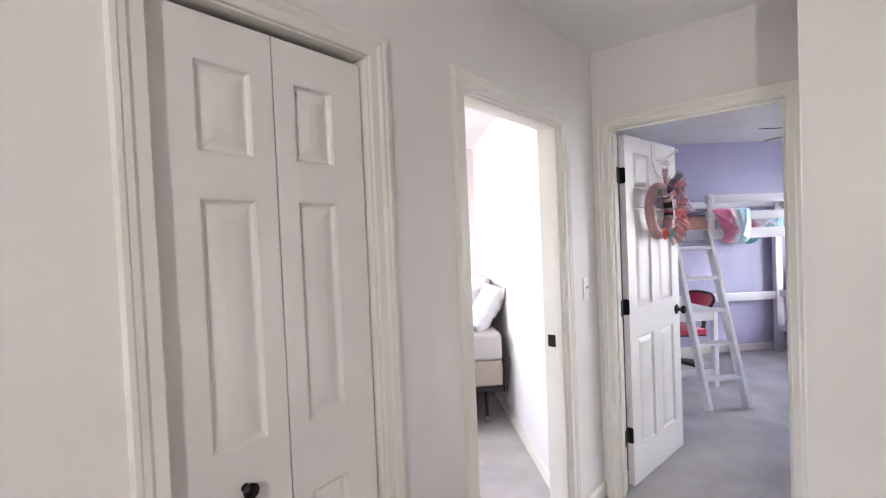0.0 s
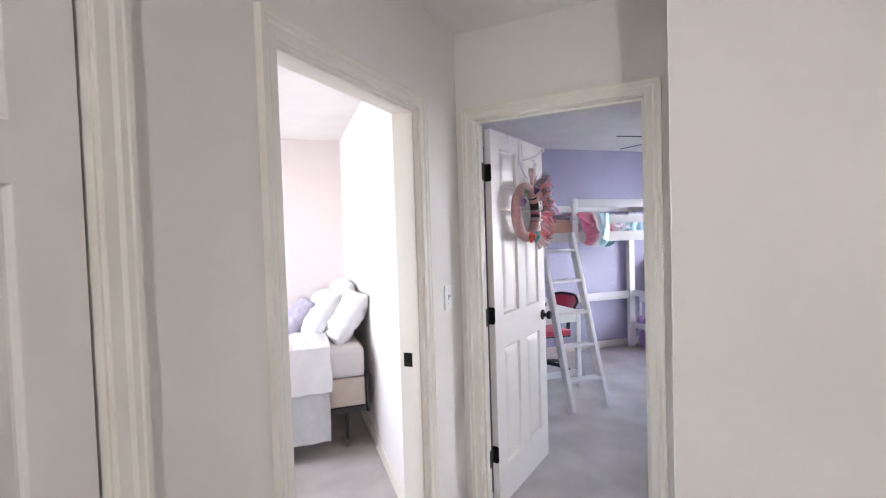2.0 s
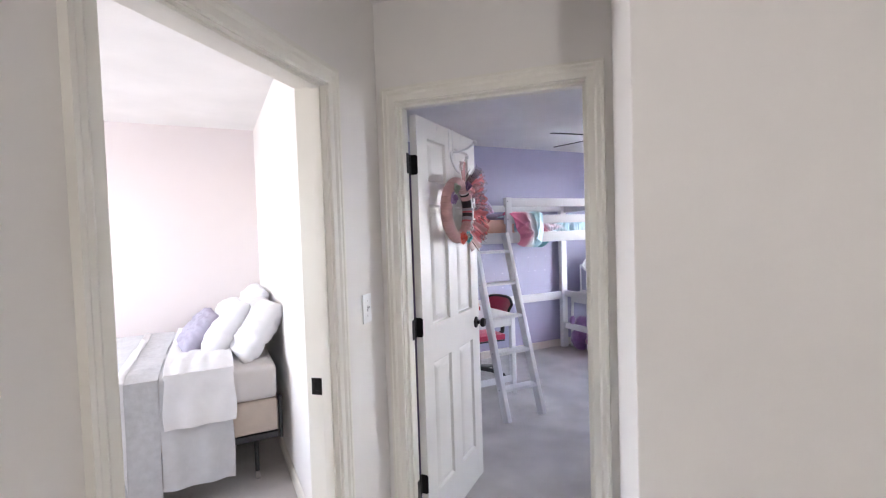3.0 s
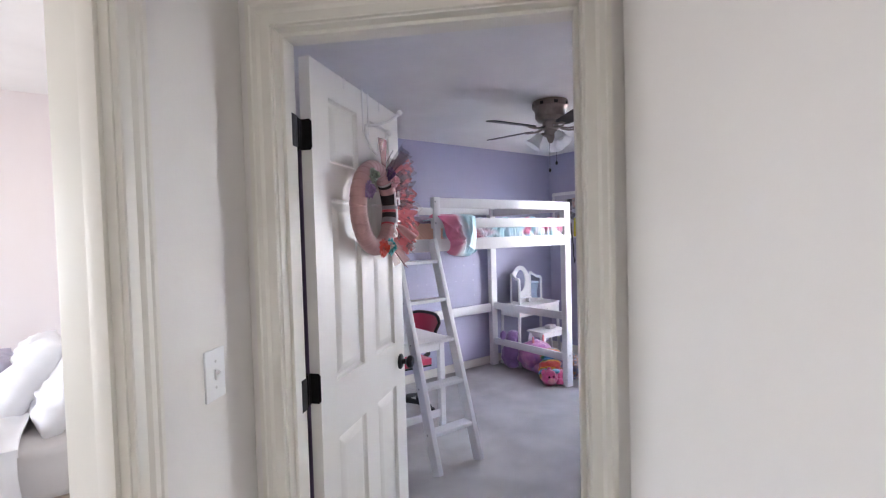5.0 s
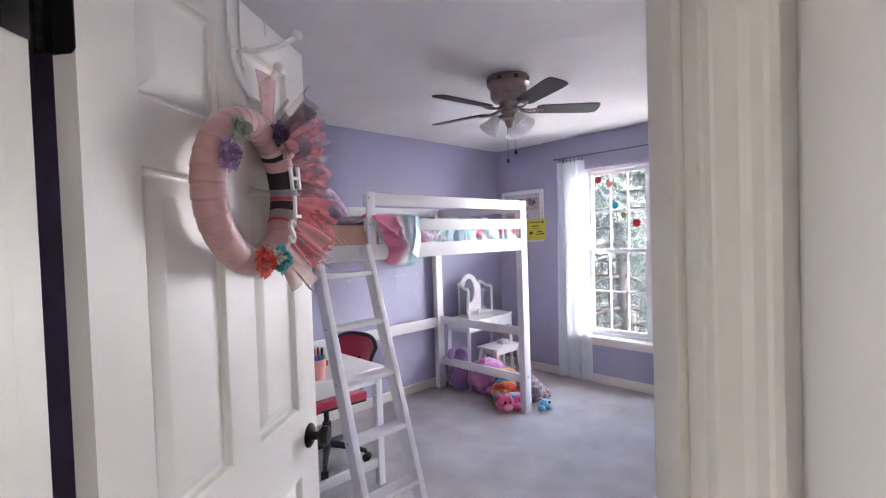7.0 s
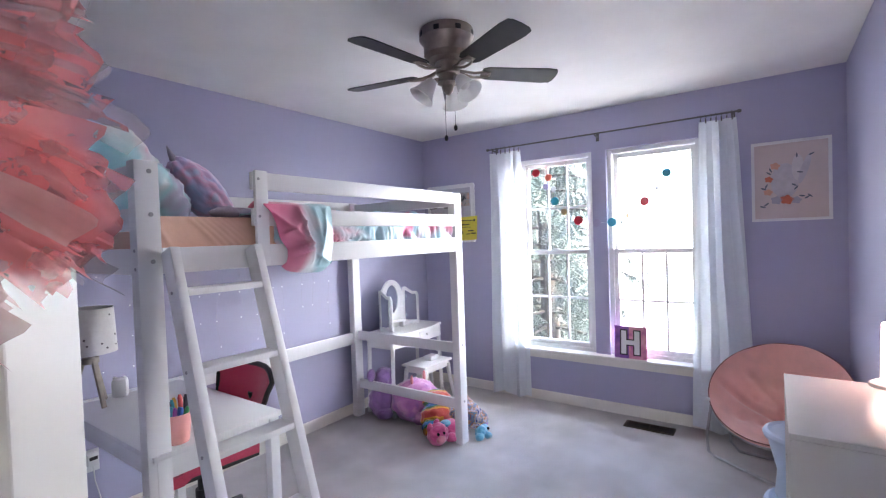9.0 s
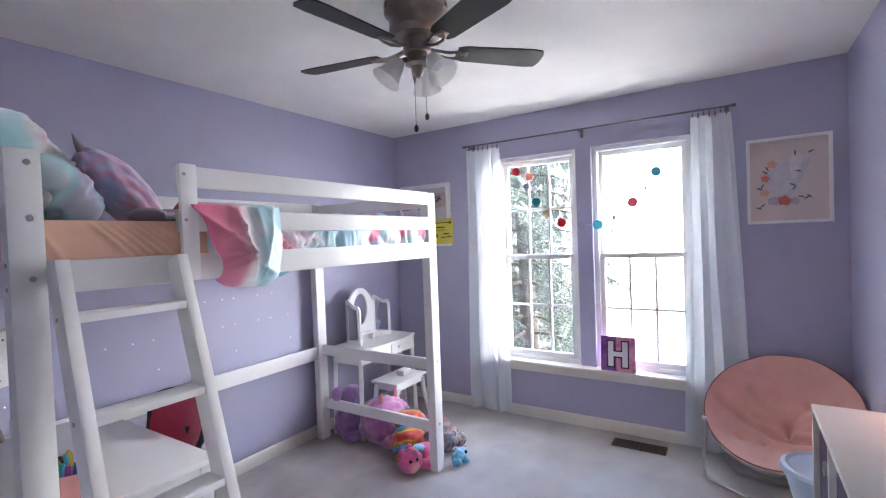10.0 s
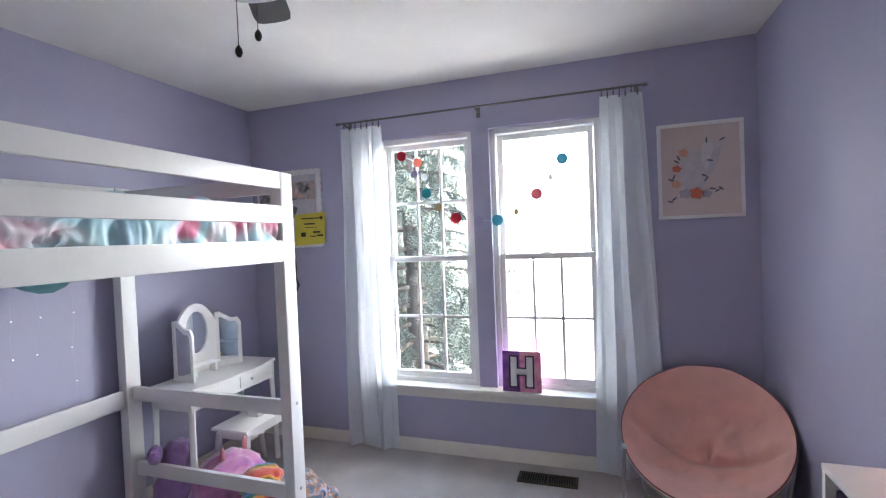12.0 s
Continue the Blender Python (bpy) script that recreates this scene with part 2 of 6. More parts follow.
box(bm, -2.6, -0.65, 0.9, 1.0, 0, HW)
structure("wall_guest_south", bm, M_GUEST, "white painted guest room wall")

# window wall: two openings with a painted pier between them
WL = (3.435, 4.10)
WR = (2.655, 3.32)
WZ = (0.465, 2.12)
bm = B()
box(bm, X_W, X_W + 0.14, Y_S - 0.12, WR[0], 0, HW)
box(bm, X_W, X_W + 0.14, WR[1], WL[0], 0, HW)
box(bm, X_W, X_W + 0.14, WL[1], Y_N, 0, HW)
for a, b in (WL, WR):
    box(bm, X_W, X_W + 0.14, a, b, 0, WZ[0])
    box(bm, X_W, X_W + 0.14, a, b, WZ[1], HW)
structure("wall_bedroom_east", bm, M_LILAC, "lilac painted wall with two tall windows")

bm = B()
box(bm, -5.2, 5.7, -8.6, 5.45, CEIL, CEIL + 0.1)
structure("ceiling_hall", bm, M_CEIL, "white lightly textured hall and guest room ceiling")
bm = B()
box(bm, 0.872, 5.42, 1.8, 5.2, CEIL - 0.006, CEIL - 0.001)
# the bedroom ceiling stops at the diagonal wall
bmesh.ops.bisect_plane(bm, geom=list(bm.verts) + list(bm.edges) + list(bm.faces), plane_co=du(2.6, 0), plane_no=Vector((-1, -1, 0)), clear_outer=True)
bmesh.ops.holes_fill(bm, edges=bm.edges)
structure("ceiling_bedroom", bm, M_CEIL, "white lightly textured bedroom ceiling")


# ---- trim ----
CASE = [(0.0, 0.0), (0.0, 0.010), (0.003, 0.012), (0.026, 0.012), (0.034, 0.018), (0.046, 0.018), (0.050, 0.021), (0.060, 0.021), (0.063, 0.0)]


def casing(name, u0, u1, z1, m, label, parent=None):
    """A moulded frame round an opening from u0 to u1 and up to z1; it stands out along -v, on v = 0."""
    bm = B()
    path = [(u0, 0.0, (-1, 0)), (u0, z1, (-1, 1)), (u1, z1, (1, 1)), (u1, 0.0, (1, 0))]
    rings = []
    for u, z, (a, b) in path:
        ring = []
        for s, h in CASE:
            s += 0.005
            ring.append(bm.verts.new((u + a * s, -h, z + b * s)))
        rings.append(ring)
    for a, b in zip(rings, rings[1:]):
        for i in range(len(CASE) - 1):
            bm.faces.new((a[i], a[i + 1], b[i + 1], b[i]))
    for r in (rings[0], rings[-1]):
        bm.faces.new(r)
    return structure(name, bm, M_TRIM, label, m, 22.0)


def jamb(name, u0, u1, z1, depth, m, stop=0.045):
    bm = B()
    t = 0.018
    box(bm, u0 - 0.001, u0 + t, 0.0, depth, 0.0, z1, 0.0015)
    box(bm, u1 - t, u1 + 0.001, 0.0, depth, 0.0, z1, 0.0015)
    box(bm, u0 + t, u1 - t, 0.0, depth, z1 - t, z1 + 0.001, 0.0015)
    if stop:
        box(bm, u0 + t, u0 + t + 0.011, stop, stop + 0.035, 0.0, z1 - t, 0.002)
        box(bm, u1 - t - 0.011, u1 - t, stop, stop + 0.035, 0.0, z1 - t, 0.002)
        box(bm, u0 + t + 0.011, u1 - t - 0.011, stop, stop + 0.035, z1 - t - 0.011, z1 - t, 0.002)
    return structure(name, bm, M_TRIM, "cream gloss painted door jamb", m, 40.0)


M_LEFT = HALL_L @ pose(0, V_L, 0)                       # local x = u, y = into the wall
casing("trim_closet", CL[0] + 0.018, CL[1] - 0.018, CL[2] - 0.018, M_LEFT, "cream gloss moulded closet casing")
casing("trim_guest_door", D1[0] + 0.018, D1[1] - 0.018, D1[2] - 0.018, M_LEFT, "cream gloss moulded door casing")
jamb("door_jamb_1", D1[0], D1[1], D1[2], 0.121, M_LEFT, 0.018)
M_END = DIAG @ pose(U_E, 0, 0, 0, 0, -90)             # local x = -v, y = u
casing("trim_bedroom_door", -D2[1] + 0.018, -D2[0] - 0.018, D2[2] - 0.018, M_END, "cream gloss moulded door casing")
jamb("door_jamb_2", -D2[1], -D2[0], D2[2], 0.116, M_END, 0.03)
jamb("door_jamb_3", CL[0], CL[1], CL[2], 0.121, M_LEFT, 0)

SKIRT = [(0.0, 0.0), (0.014, 0.0), (0.014, 0.062), (0.010, 0.074), (0.006, 0.082), (0.0, 0.084)]


def baseboard(p, q, side):
    """A skirting board from p to q on a wall; side: the way out of the wall."""
    bm = B()
    p, q, side = Vector((*p, 0)), Vector((*q, 0)), Vector((*side, 0)).normalized()
    rings = [[bm.verts.new(e + side * a + Vector((0, 0, b))) for a, b in SKIRT] for e in (p, q)]
    for i in range(len(SKIRT)):
        j = (i + 1) % len(SKIRT)
        bm.faces.new((rings[0][i], rings[0][j], rings[1][j], rings[1][i]))
    bm.faces.new(rings[0])
    bm.faces.new(rings[1])
    structure("baseboard", bm, M_TRIM, "cream gloss painted baseboard", None, 50.0)


baseboard((0.905, Y_N), (X_W, Y_N), (0, -1))
baseboard((X_W, Y_S + 0.002), (X_W, Y_N - 0.015), (-1, 0))
baseboard((1.87, Y_S), (X_W - 0.015, Y_S), (0, 1))
baseboard((0.90, 2.84), (0.90, Y_N - 0.015), (1, 0))
baseboard((XD, 2.43), (XD, Y_N - 0.025), (-1, 0))
baseboard((-2.6, Y_N - 0.02), (XD - 0.015, Y_N - 0.02), (0, -1))
for a, b in ((D1[1] + 0.055, U_E - 0.001), (CL[1] + 0.055, D1[0] - 0.055), (-6.0, CL[0] - 0.055)):
    baseboard((HALL_L @ Vector((a, V_L, 0)))[:2], (HALL_L @ Vector((b, V_L, 0)))[:2], (math.sin(radians(46.5)), -math.cos(radians(46.5))))
baseboard(du(U_N + 0.002, V_R)[:2], du(U_E - 0.002, V_R)[:2], (-1, 1))
baseboard(du(U_N, V_R)[:2], du(U_N, -5.6)[:2], (-1, -1))


# ---- doors ----
def panel(name, x0, x1, z0, z1, depth, parent):
    """A raised field in a moulded recess, on both faces of a leaf of that depth."""
    bm = B()
    for y, s in ((0.0, 1), (depth, -1)):
        rings = []
        for ins, d in ((0.0, 0.0), (0.002, 0.001), (0.005, 0.0095), (0.009, 0.0138), (0.014, 0.0142), (0.044, 0.0025), (0.046, 0.0023)):
            yy = y + s * d
            rings.append([bm.verts.new(c) for c in ((x0 + ins, yy, z0 + ins), (x1 - ins, yy, z0 + ins), (x1 - ins, yy, z1 - ins), (x0 + ins, yy, z1 - ins))])
        for a, b in zip(rings, rings[1:]):
            for i in range(4):
                bm.faces.new((a[i], a[(i + 1) % 4], b[(i + 1) % 4], b[i]))
        bm.faces.new(rings[-1])
    return part(name, bm, M_DOOR, parent, smooth=20.0)


def leaf(parent, w, h, t, cols, rows):
    """Stiles and rails of a panelled leaf, with a hole for each panel; x along, y through, z up."""
    bm = B()
    xs = [0.0] + [c for pr in cols for c in pr] + [w]
    zs = [0.0] + [c for pr in rows for c in pr] + [h]
    for i in range(0, len(xs) - 1):
        for j in range(0, len(zs) - 1):
            if i % 2 and j % 2:
                continue
            for y in (0.0, t):
                bm.faces.new([bm.verts.new(c) for c in ((xs[i], y, zs[j]), (xs[i + 1], y, zs[j]), (xs[i + 1], y, zs[j + 1]), (xs[i], y, zs[j + 1]))])
    for x in (0.0, w):
        bm.faces.new([bm.verts.new(c) for c in ((x, 0, 0), (x, t, 0), (x, t, h), (x, 0, h))])
    for z in (0.0, h):
        bm.faces.new([bm.verts.new(c) for c in ((0, 0, z), (w, 0, z), (w, t, z), (0, t, z))])
    bmesh.ops.remove_doubles(bm, verts=bm.verts, dist=0.0005)
    slab = part("slab", bm, M_DOOR, parent, smooth=20.0)
    for a, b in cols:
        for c, d in rows:
            panel("panel", a, b, c, d, t, slab)
    return slab


def knob(parent, x, y, z, s, length=0.055, r=0.027):
    """A round black knob on a rose, standing out along y by s."""
    bm = B()
    m = Matrix.Translation((x, y, z)) @ Matrix.Rotation(radians(-90 * s), 4, "X")
    lathe(bm, [(0.033, 0.0), (0.033, 0.004), (0.026, 0.009), (0.012, 0.012), (0.011, 0.026), (0.018, 0.031), (r, 0.040), (r, 0.050), (r * 0.75, 0.058), (0.006, 0.060)], 20, m)
    part("knob", bm, M_BLACK, parent, "oil-rubbed black round knob")


PIN = Vector((1.201, 2.543, 0.012))
DOOR_TURN = 38.1
DOOR_T = 0.035
door = thing("door_1", Matrix.Translation(PIN) @ pose(0, 0, 0, 0, 0, DOOR_TURN), "cream six-panel door standing open into the bedroom", "door", kind="structure")
# the leaf lies from the pin along x; its hall face looks along -y
slab = leaf(door, 0.722, 2.008, DOOR_T, [(0.104, 0.312), (0.416, 0.615)], [(0.20, 0.842), (1.02, 1.603), (1.712, 1.917)])
slab.location = (0.031, -DOOR_T, 0)
knob(door, 0.70, -DOOR_T, 0.93, -1)
knob(door, 0.70, 0.0, 0.93, 1)
for z in (0.29, 1.03, 1.78):
    bm = B()
    # leaf on the door's edge, with rounded corners, and its knuckle
    plate(bm, [(-0.004, z - 0.045), (-0.030, z - 0.045), (-0.037, z - 0.038), (-0.037, z + 0.038), (-0.030, z + 0.045), (-0.004, z + 0.045)], -0.030, -0.0275)
    for v in bm.verts:
        v.co = Vector((-v.co.y, v.co.x, v.co.z))
    for k in range(5):
        rod(bm, (0.012, 0.001, z - 0.045 + 0.018 * k + 0.0006), (0.012, 0.001, z - 0.027 + 0.018 * k - 0.0006), 0.0075)
    lathe(bm, [(0.003, 0.006), (0.0055, 0.004), (0.0055, 0.0)], 12, Matrix.Translation((0.012, 0.001, z + 0.045)))
    lathe(bm, [(0.0055, 0.0), (0.0055, -0.004), (0.003, -0.006)], 12, Matrix.Translation((0.012, 0.001, z - 0.045)))
    box(bm, 0.012, 0.0305, -0.0055, -0.003, z - 0.045, z + 0.045)
    box(bm, -0.012, 0.012, -0.001, 0.0015, z - 0.045, z + 0.045)
    # leaf on the jamb
    j = door.matrix_basis.inverted() @ M_END
    box(bm, -D2[1] + 0.0185, -D2[1] + 0.0212, 0.078, 0.1155, z - 0.033, z + 0.057, 0.0008, j)
    part("hinge", bm, M_BLACK, door, "black butt hinge with rounded leaves")

# assumed cloth organizer on the door's room side; added to darken the hinge gap
og = thing("assumed_door_organizer", Matrix.Translation(PIN) @ pose(0, 0, 0, 0, 0, DOOR_TURN) @ pose(0.05, 0.004, 0), "assumed dark violet fabric organizer behind the door, darkening the hinge gap", "door organizer")
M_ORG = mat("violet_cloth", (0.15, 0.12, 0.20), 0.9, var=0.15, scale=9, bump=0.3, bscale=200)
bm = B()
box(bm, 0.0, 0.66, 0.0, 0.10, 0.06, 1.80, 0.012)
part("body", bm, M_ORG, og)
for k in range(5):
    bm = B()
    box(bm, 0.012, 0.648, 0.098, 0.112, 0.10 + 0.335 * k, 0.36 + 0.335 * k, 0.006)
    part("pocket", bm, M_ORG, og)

# closet: two folding leaves
for i, (a, b) in enumerate(((CL[0] + 0.020, 0.581), (0.585, CL[1] - 0.026))):
    w = b - a
    c = thing("closet_door", M_LEFT @ pose(a, 0.022, 0.015), "white three-panel folding closet door, closed", "closet door", "closet doors")
    leaf(c, w, CL[2] - 0.052, 0.03, [(0.086, w - 0.052) if i == 0 else (0.052, w - 0.098)], [(0.20, 0.853), (1.03, 1.567), (1.665, 1.855)])
    if i == 0:
        bm = B()
        lathe(bm, [(0.010, 0.0), (0.008, 0.012), (0.016, 0.020), (0.018, 0.028), (0.012, 0.034), (0.003, 0.035)], 18, Matrix.Translation((0.15, 0, 0.937)) @ Matrix.Rotation(radians(90), 4, "X"))
        part("knob", bm, M_BLACK, c, "small black round knob")

# strike plate in the guest room jamb
bm = B()
for a, b, c, d in ((0.060, 0.071, 0.915, 0.975), (0.089, 0.100, 0.915, 0.975), (0.071, 0.089, 0.915, 0.930), (0.071, 0.089, 0.960, 0.975)):
    box(bm, D1[1] - 0.0205, D1[1] - 0.0175, V_L + a, V_L + b, c, d)
box(bm, D1[1] - 0.0185, D1[1] - 0.0175, V_L + 0.071, V_L + 0.089, 0.930, 0.960)
rod(bm, (D1[1] - 0.0215, V_L + 0.080, 0.923), (D1[1] - 0.020, V_L + 0.080, 0.923), 0.004)
rod(bm, (D1[1] - 0.0215, V_L + 0.080, 0.967), (D1[1] - 0.020, V_L + 0.080, 0.967), 0.004)
single("strike_plate", bm, M_BLACK, "black strike plate on the guest door jamb", "strike plate", HALL_L)


def light_switch():
    t = thing("light_switch", HALL_L @ pose(2.345, V_L, 1.184), "white toggle light switch plate on the hall wall", "light switch")
    bm = B()
    box(bm, -0.036, 0.036, -0.006, 0.0, -0.058, 0.058, 0.003)
    part("plate", bm, M_VINYL, t)
    bm = B()
    box(bm, -0.005, 0.005, -0.011, -0.005, -0.012, 0.012, 0.002)
    beam(bm, (0, -0.008, 0.001), (0, -0.019, 0.009), 0.008, 0.007, 0.0015)
    part("toggle", bm, M_VINYL, t)
    for z in (-0.03, 0.03):
        bm = B()
        rod(bm, (0, -0.0065, z), (0, -0.0055, z), 0.0035)
        part("screw", bm, mat("screw_paint", (0.6, 0.6, 0.6), 0.4), t)


light_switch()
# fixture added to go with the stand-in lamp, out of view
lf = thing("assumed_ceiling_light", pose(-0.707, -1.556, CEIL), "assumed white ceiling light on the landing, never in view", "ceiling light")
bm = B()
lathe(bm, [(0.15, 0.0), (0.15, -0.02), (0.13, -0.03), (0.02, -0.03)], 32)
part("base", bm, M_VINYL, lf)
bm = B()
rod(bm, (0, 0, -0.03), (0, 0, -0.24), 0.012)
part("stem", bm, M_VINYL, lf)


# ---- bedroom windows ----
M_GLASS = bpy.data.materials.new("window_glass")
M_GLASS.use_nodes = True
gl = M_GLASS.node_tree.nodes
gl["Principled BSDF"].inputs["Transmission Weight"].default_value = 1.0
gl["Principled BSDF"].inputs["Roughness"].default_value = 0.0
gl["Principled BSDF"].inputs["IOR"].default_value = 1.01
gl["Principled BSDF"].inputs["Base Color"].default_value = (0.97, 0.985, 0.98, 1)


# faint translucent share washes the view out, as glare on the window does
ghaze, gmix = gl.new("ShaderNodeBsdfTranslucent"), gl.new("ShaderNodeMixShader")
ghaze.inputs["Color"].default_value = (0.9, 0.95, 1.0, 1)
gmix.inputs[0].default_value = 0.006
M_GLASS.node_tree.links.new(gl["Principled BSDF"].outputs[0], gmix.inputs[1])
M_GLASS.node_tree.links.new(ghaze.outputs[0], gmix.inputs[2])
M_GLASS.node_tree.links.new(gmix.outputs[0], gl["Material Output"].inputs["Surface"])


def window(name, y0, y1, label, bars=2):
    z0, z1 = WZ
    zm = 1.30
    w = thing(name, pose(X_W + 0.03, (y0 + y1) / 2, z0), label, "window", kind="structure")
    h = (y1 - y0) / 2
    H = z1 - z0
    bm = B()
    box(bm, 0, 0.10, -h, -h + 0.035, 0, H, 0.003)
    box(bm, 0, 0.10, h - 0.035, h, 0, H, 0.003)
    box(bm, 0, 0.10, -h + 0.035, h - 0.035, H - 0.035, H, 0.003)
    box(bm, 0, 0.10, -h + 0.035, h - 0.035, 0, 0.03, 0.003)
    part("window_frame", bm, M_VINYL, w)
    for k, (a, b, x) in enumerate(((0.03, zm - z0 + 0.02, 0.015), (zm - z0 - 0.02, H - 0.035, 0.05))):
        bm = B()
        e = h - 0.037
        box(bm, x, x + 0.03, -e, -e + 0.035, a, b, 0.003)
        box(bm, x, x + 0.03, e - 0.035, e, a, b, 0.003)
        box(bm, x, x + 0.03, -e + 0.035, e - 0.035, a, a + 0.04, 0.003)
        box(bm, x, x + 0.03, -e + 0.035, e - 0.035, b - 0.036, b, 0.003)
        sash = part("sash", bm, M_VINYL, w)
        gw, g0, g1 = 2 * (e - 0.035), a + 0.04, b - 0.036
        for i in (1, 2) if k < bars else ():
            bm = B()
            yy = -e + 0.035 + gw * i / 3
            box(bm, x + 0.008, x + 0.020, yy - 0.009, yy + 0.009, g0, g1, 0.002)
            part("glazing_bar", bm, M_VINYL, sash)
        if k < bars:
            bm = B()
            box(bm, x + 0.0085, x + 0.0195, -e + 0.035, e - 0.035, (g0 + g1) / 2 - 0.009, (g0 + g1) / 2 + 0.009, 0.002)
            part("glazing_bar", bm, M_VINYL, sash)
        bm = B()
        box(bm, x + 0.012, x + 0.016, -e + 0.034, e - 0.034, g0, g1)
        p = part("pane", bm, M_GLASS, sash, smooth=0)
        p.visible_shadow = False
    bm = B()
    box(bm, 0.004, 0.016, -0.03, 0.03, zm - z0 + 0.02, zm - z0 + 0.032, 0.003)
    part("sash_lock", bm, M_VINYL, w)
    return w


window("window_1", *WL, "white vinyl double-hung window with glazing bars")
# upper sash built without bars, the way glare swallows them
window("window_2", *WR, "white vinyl double-hung window, bars in its lower sash", 1)
bm = B()
box(bm, X_W - 0.075, X_W + 0.032, 2.60, 4.15, 0.437, 0.466, 0.006)
box(bm, X_W - 0.018, X_W - 0.001, 2.62, 4.13, 0.375, 0.437, 0.004)
structure("window_sill", bm, M_TRIM, "white gloss sill board below both windows", None, 40.0)


# ---- loft bed ----
BY0, BY1 = 4.03, 5.12      # front and back faces
BX0, BX1 = 2.295, 4.355    # ends
bed = thing("loft_bed", pose((BX0 + BX1) / 2, (BY0 + BY1) / 2, 0), "white lacquered wooden loft bed with ladder against lilac walls", "loft bed")


def bed_part(name, x0, x1, y0, y1, z0, z1, bevel=0.005, parent=None):
    bm = B()
    cx, cy = (BX0 + BX1) / 2, (BY0 + BY1) / 2
    box(bm, x0 - cx, x1 - cx, y0 - cy, y1 - cy, z0, z1, bevel)
    return part(name, bm, M_BEDW, parent or bed)


M_BOLT = mat("bolt_zinc", (0.42, 0.42, 0.44), 0.35, 0.9, var=0.1, scale=80)
PW, PD = 0.082, 0.06
posts = {}
for key, x, y in (("fl", BX0, BY0), ("fr", BX1 - PW, BY0), ("bl", BX0, BY1 - PD), ("br", BX1 - PW, BY1 - PD)):
    posts[key] = bed_part("post", x, x + PW, y, y + PD, 0.0, 1.768, 0.007)
mid = bed_part("guard_post", 2.743, 2.803, BY0 - 0.022, BY0 - 0.001, 1.365, 1.772, 0.006)
RT = 0.024
for z0, z1 in ((1.692, 1.768), (1.537, 1.615)):
    bed_part("guard_rail", 2.744, BX1 - PW - 0.001, BY0 + 0.001, BY0 + RT, z0, z1, 0.004)
    bed_part("guard_rail", BX0 + PW + 0.001, BX1 - PW - 0.001, BY1 - RT - 0.03, BY1 - 0.03, z0, z1, 0.004)
    for x in (BX0 + 0.012, BX1 - 0.012 - RT):
        bed_part("end_rail", x, x + RT, BY0 + PD + 0.001, BY1 - PD - 0.001, z0 - 0.015, z1 - 0.012, 0.004)
bed_part("side_rail", BX0 + PW + 0.001, BX1 - PW - 0.001, BY0 + 0.001, BY0 + 0.028, 1.363, 1.458, 0.004)
bed_part("side_rail", BX0 + PW + 0.001, BX1 - PW - 0.001, BY1 - 0.05, BY1 - 0.02, 1.363, 1.458, 0.004)
for x in (BX0 + 0.01, BX1 - 0.01 - 0.028):
    bed_part("end_rail", x, x + 0.028, BY0 + PD + 0.001, BY1 - PD - 0.001, 1.363, 1.458, 0.004)
for z0, z1 in ((0.657, 0.74), (0.257, 0.338)):
    bed_part("end_rail", BX1 - 0.05, BX1 - 0.05 + RT, BY0 + PD + 0.001, BY1 - PD - 0.001, z0 - 0.020, z1 - 0.028, 0.004)
bed_part("back_rail", BX0 + PW + 0.001, BX1 - PW - 0.001, BY1 - 0.044, BY1 - 0.02, 0.606, 0.70, 0.004)
for i in range(12):
    x = BX0 + 0.14 + i * 0.162
    bed_part("bed_slat", x, x + 0.07, BY0 + 0.03, BY1 - 0.052, 1.40, 1.418, 0.003)
# bolt heads in posts and rails
cx, cy = (BX0 + BX1) / 2, (BY0 + BY1) / 2
for key, x in (("fl", BX0 + PW / 2 + 0.008), ("fr", BX1 - PW / 2)):
    for z in (1.73, 1.577, 1.41) if key == "fl" else (0.70, 0.30):
        bm = B()
        rod(bm, (x - cx, BY0 - cy - 0.002, z), (x - cx, BY0 - cy + 0.004, z), 0.008, n=14)
        part("bolt", bm, M_BOLT, posts[key], "zinc bolt head")
for z in (1.735, 1.577):
    bm = B()
    rod(bm, (2.757 - cx, BY0 - 0.024 - cy, z), (2.757 - cx, BY0 - 0.02 - cy, z), 0.006, n=12)
    part("bolt", bm, M_BOLT, mid, "zinc bolt head")
for z in (1.45, 1.385):
    for y in (BY0 + 0.02,):
        bm = B()
        rod(bm, (BX0 - 0.002 - cx, y - cy, z), (BX0 + 0.004 - cx, y - cy, z), 0.006, n=12)
        part("bolt", bm, M_BOLT, posts["fl"], "zinc bolt head")

# ladder: leans on the front rail
LT, LB = (4.005, 1.46), (3.50, 0.0)


def lad_y(z):
    return LB[0] + (LT[0] - LB[0]) * z / LT[1]


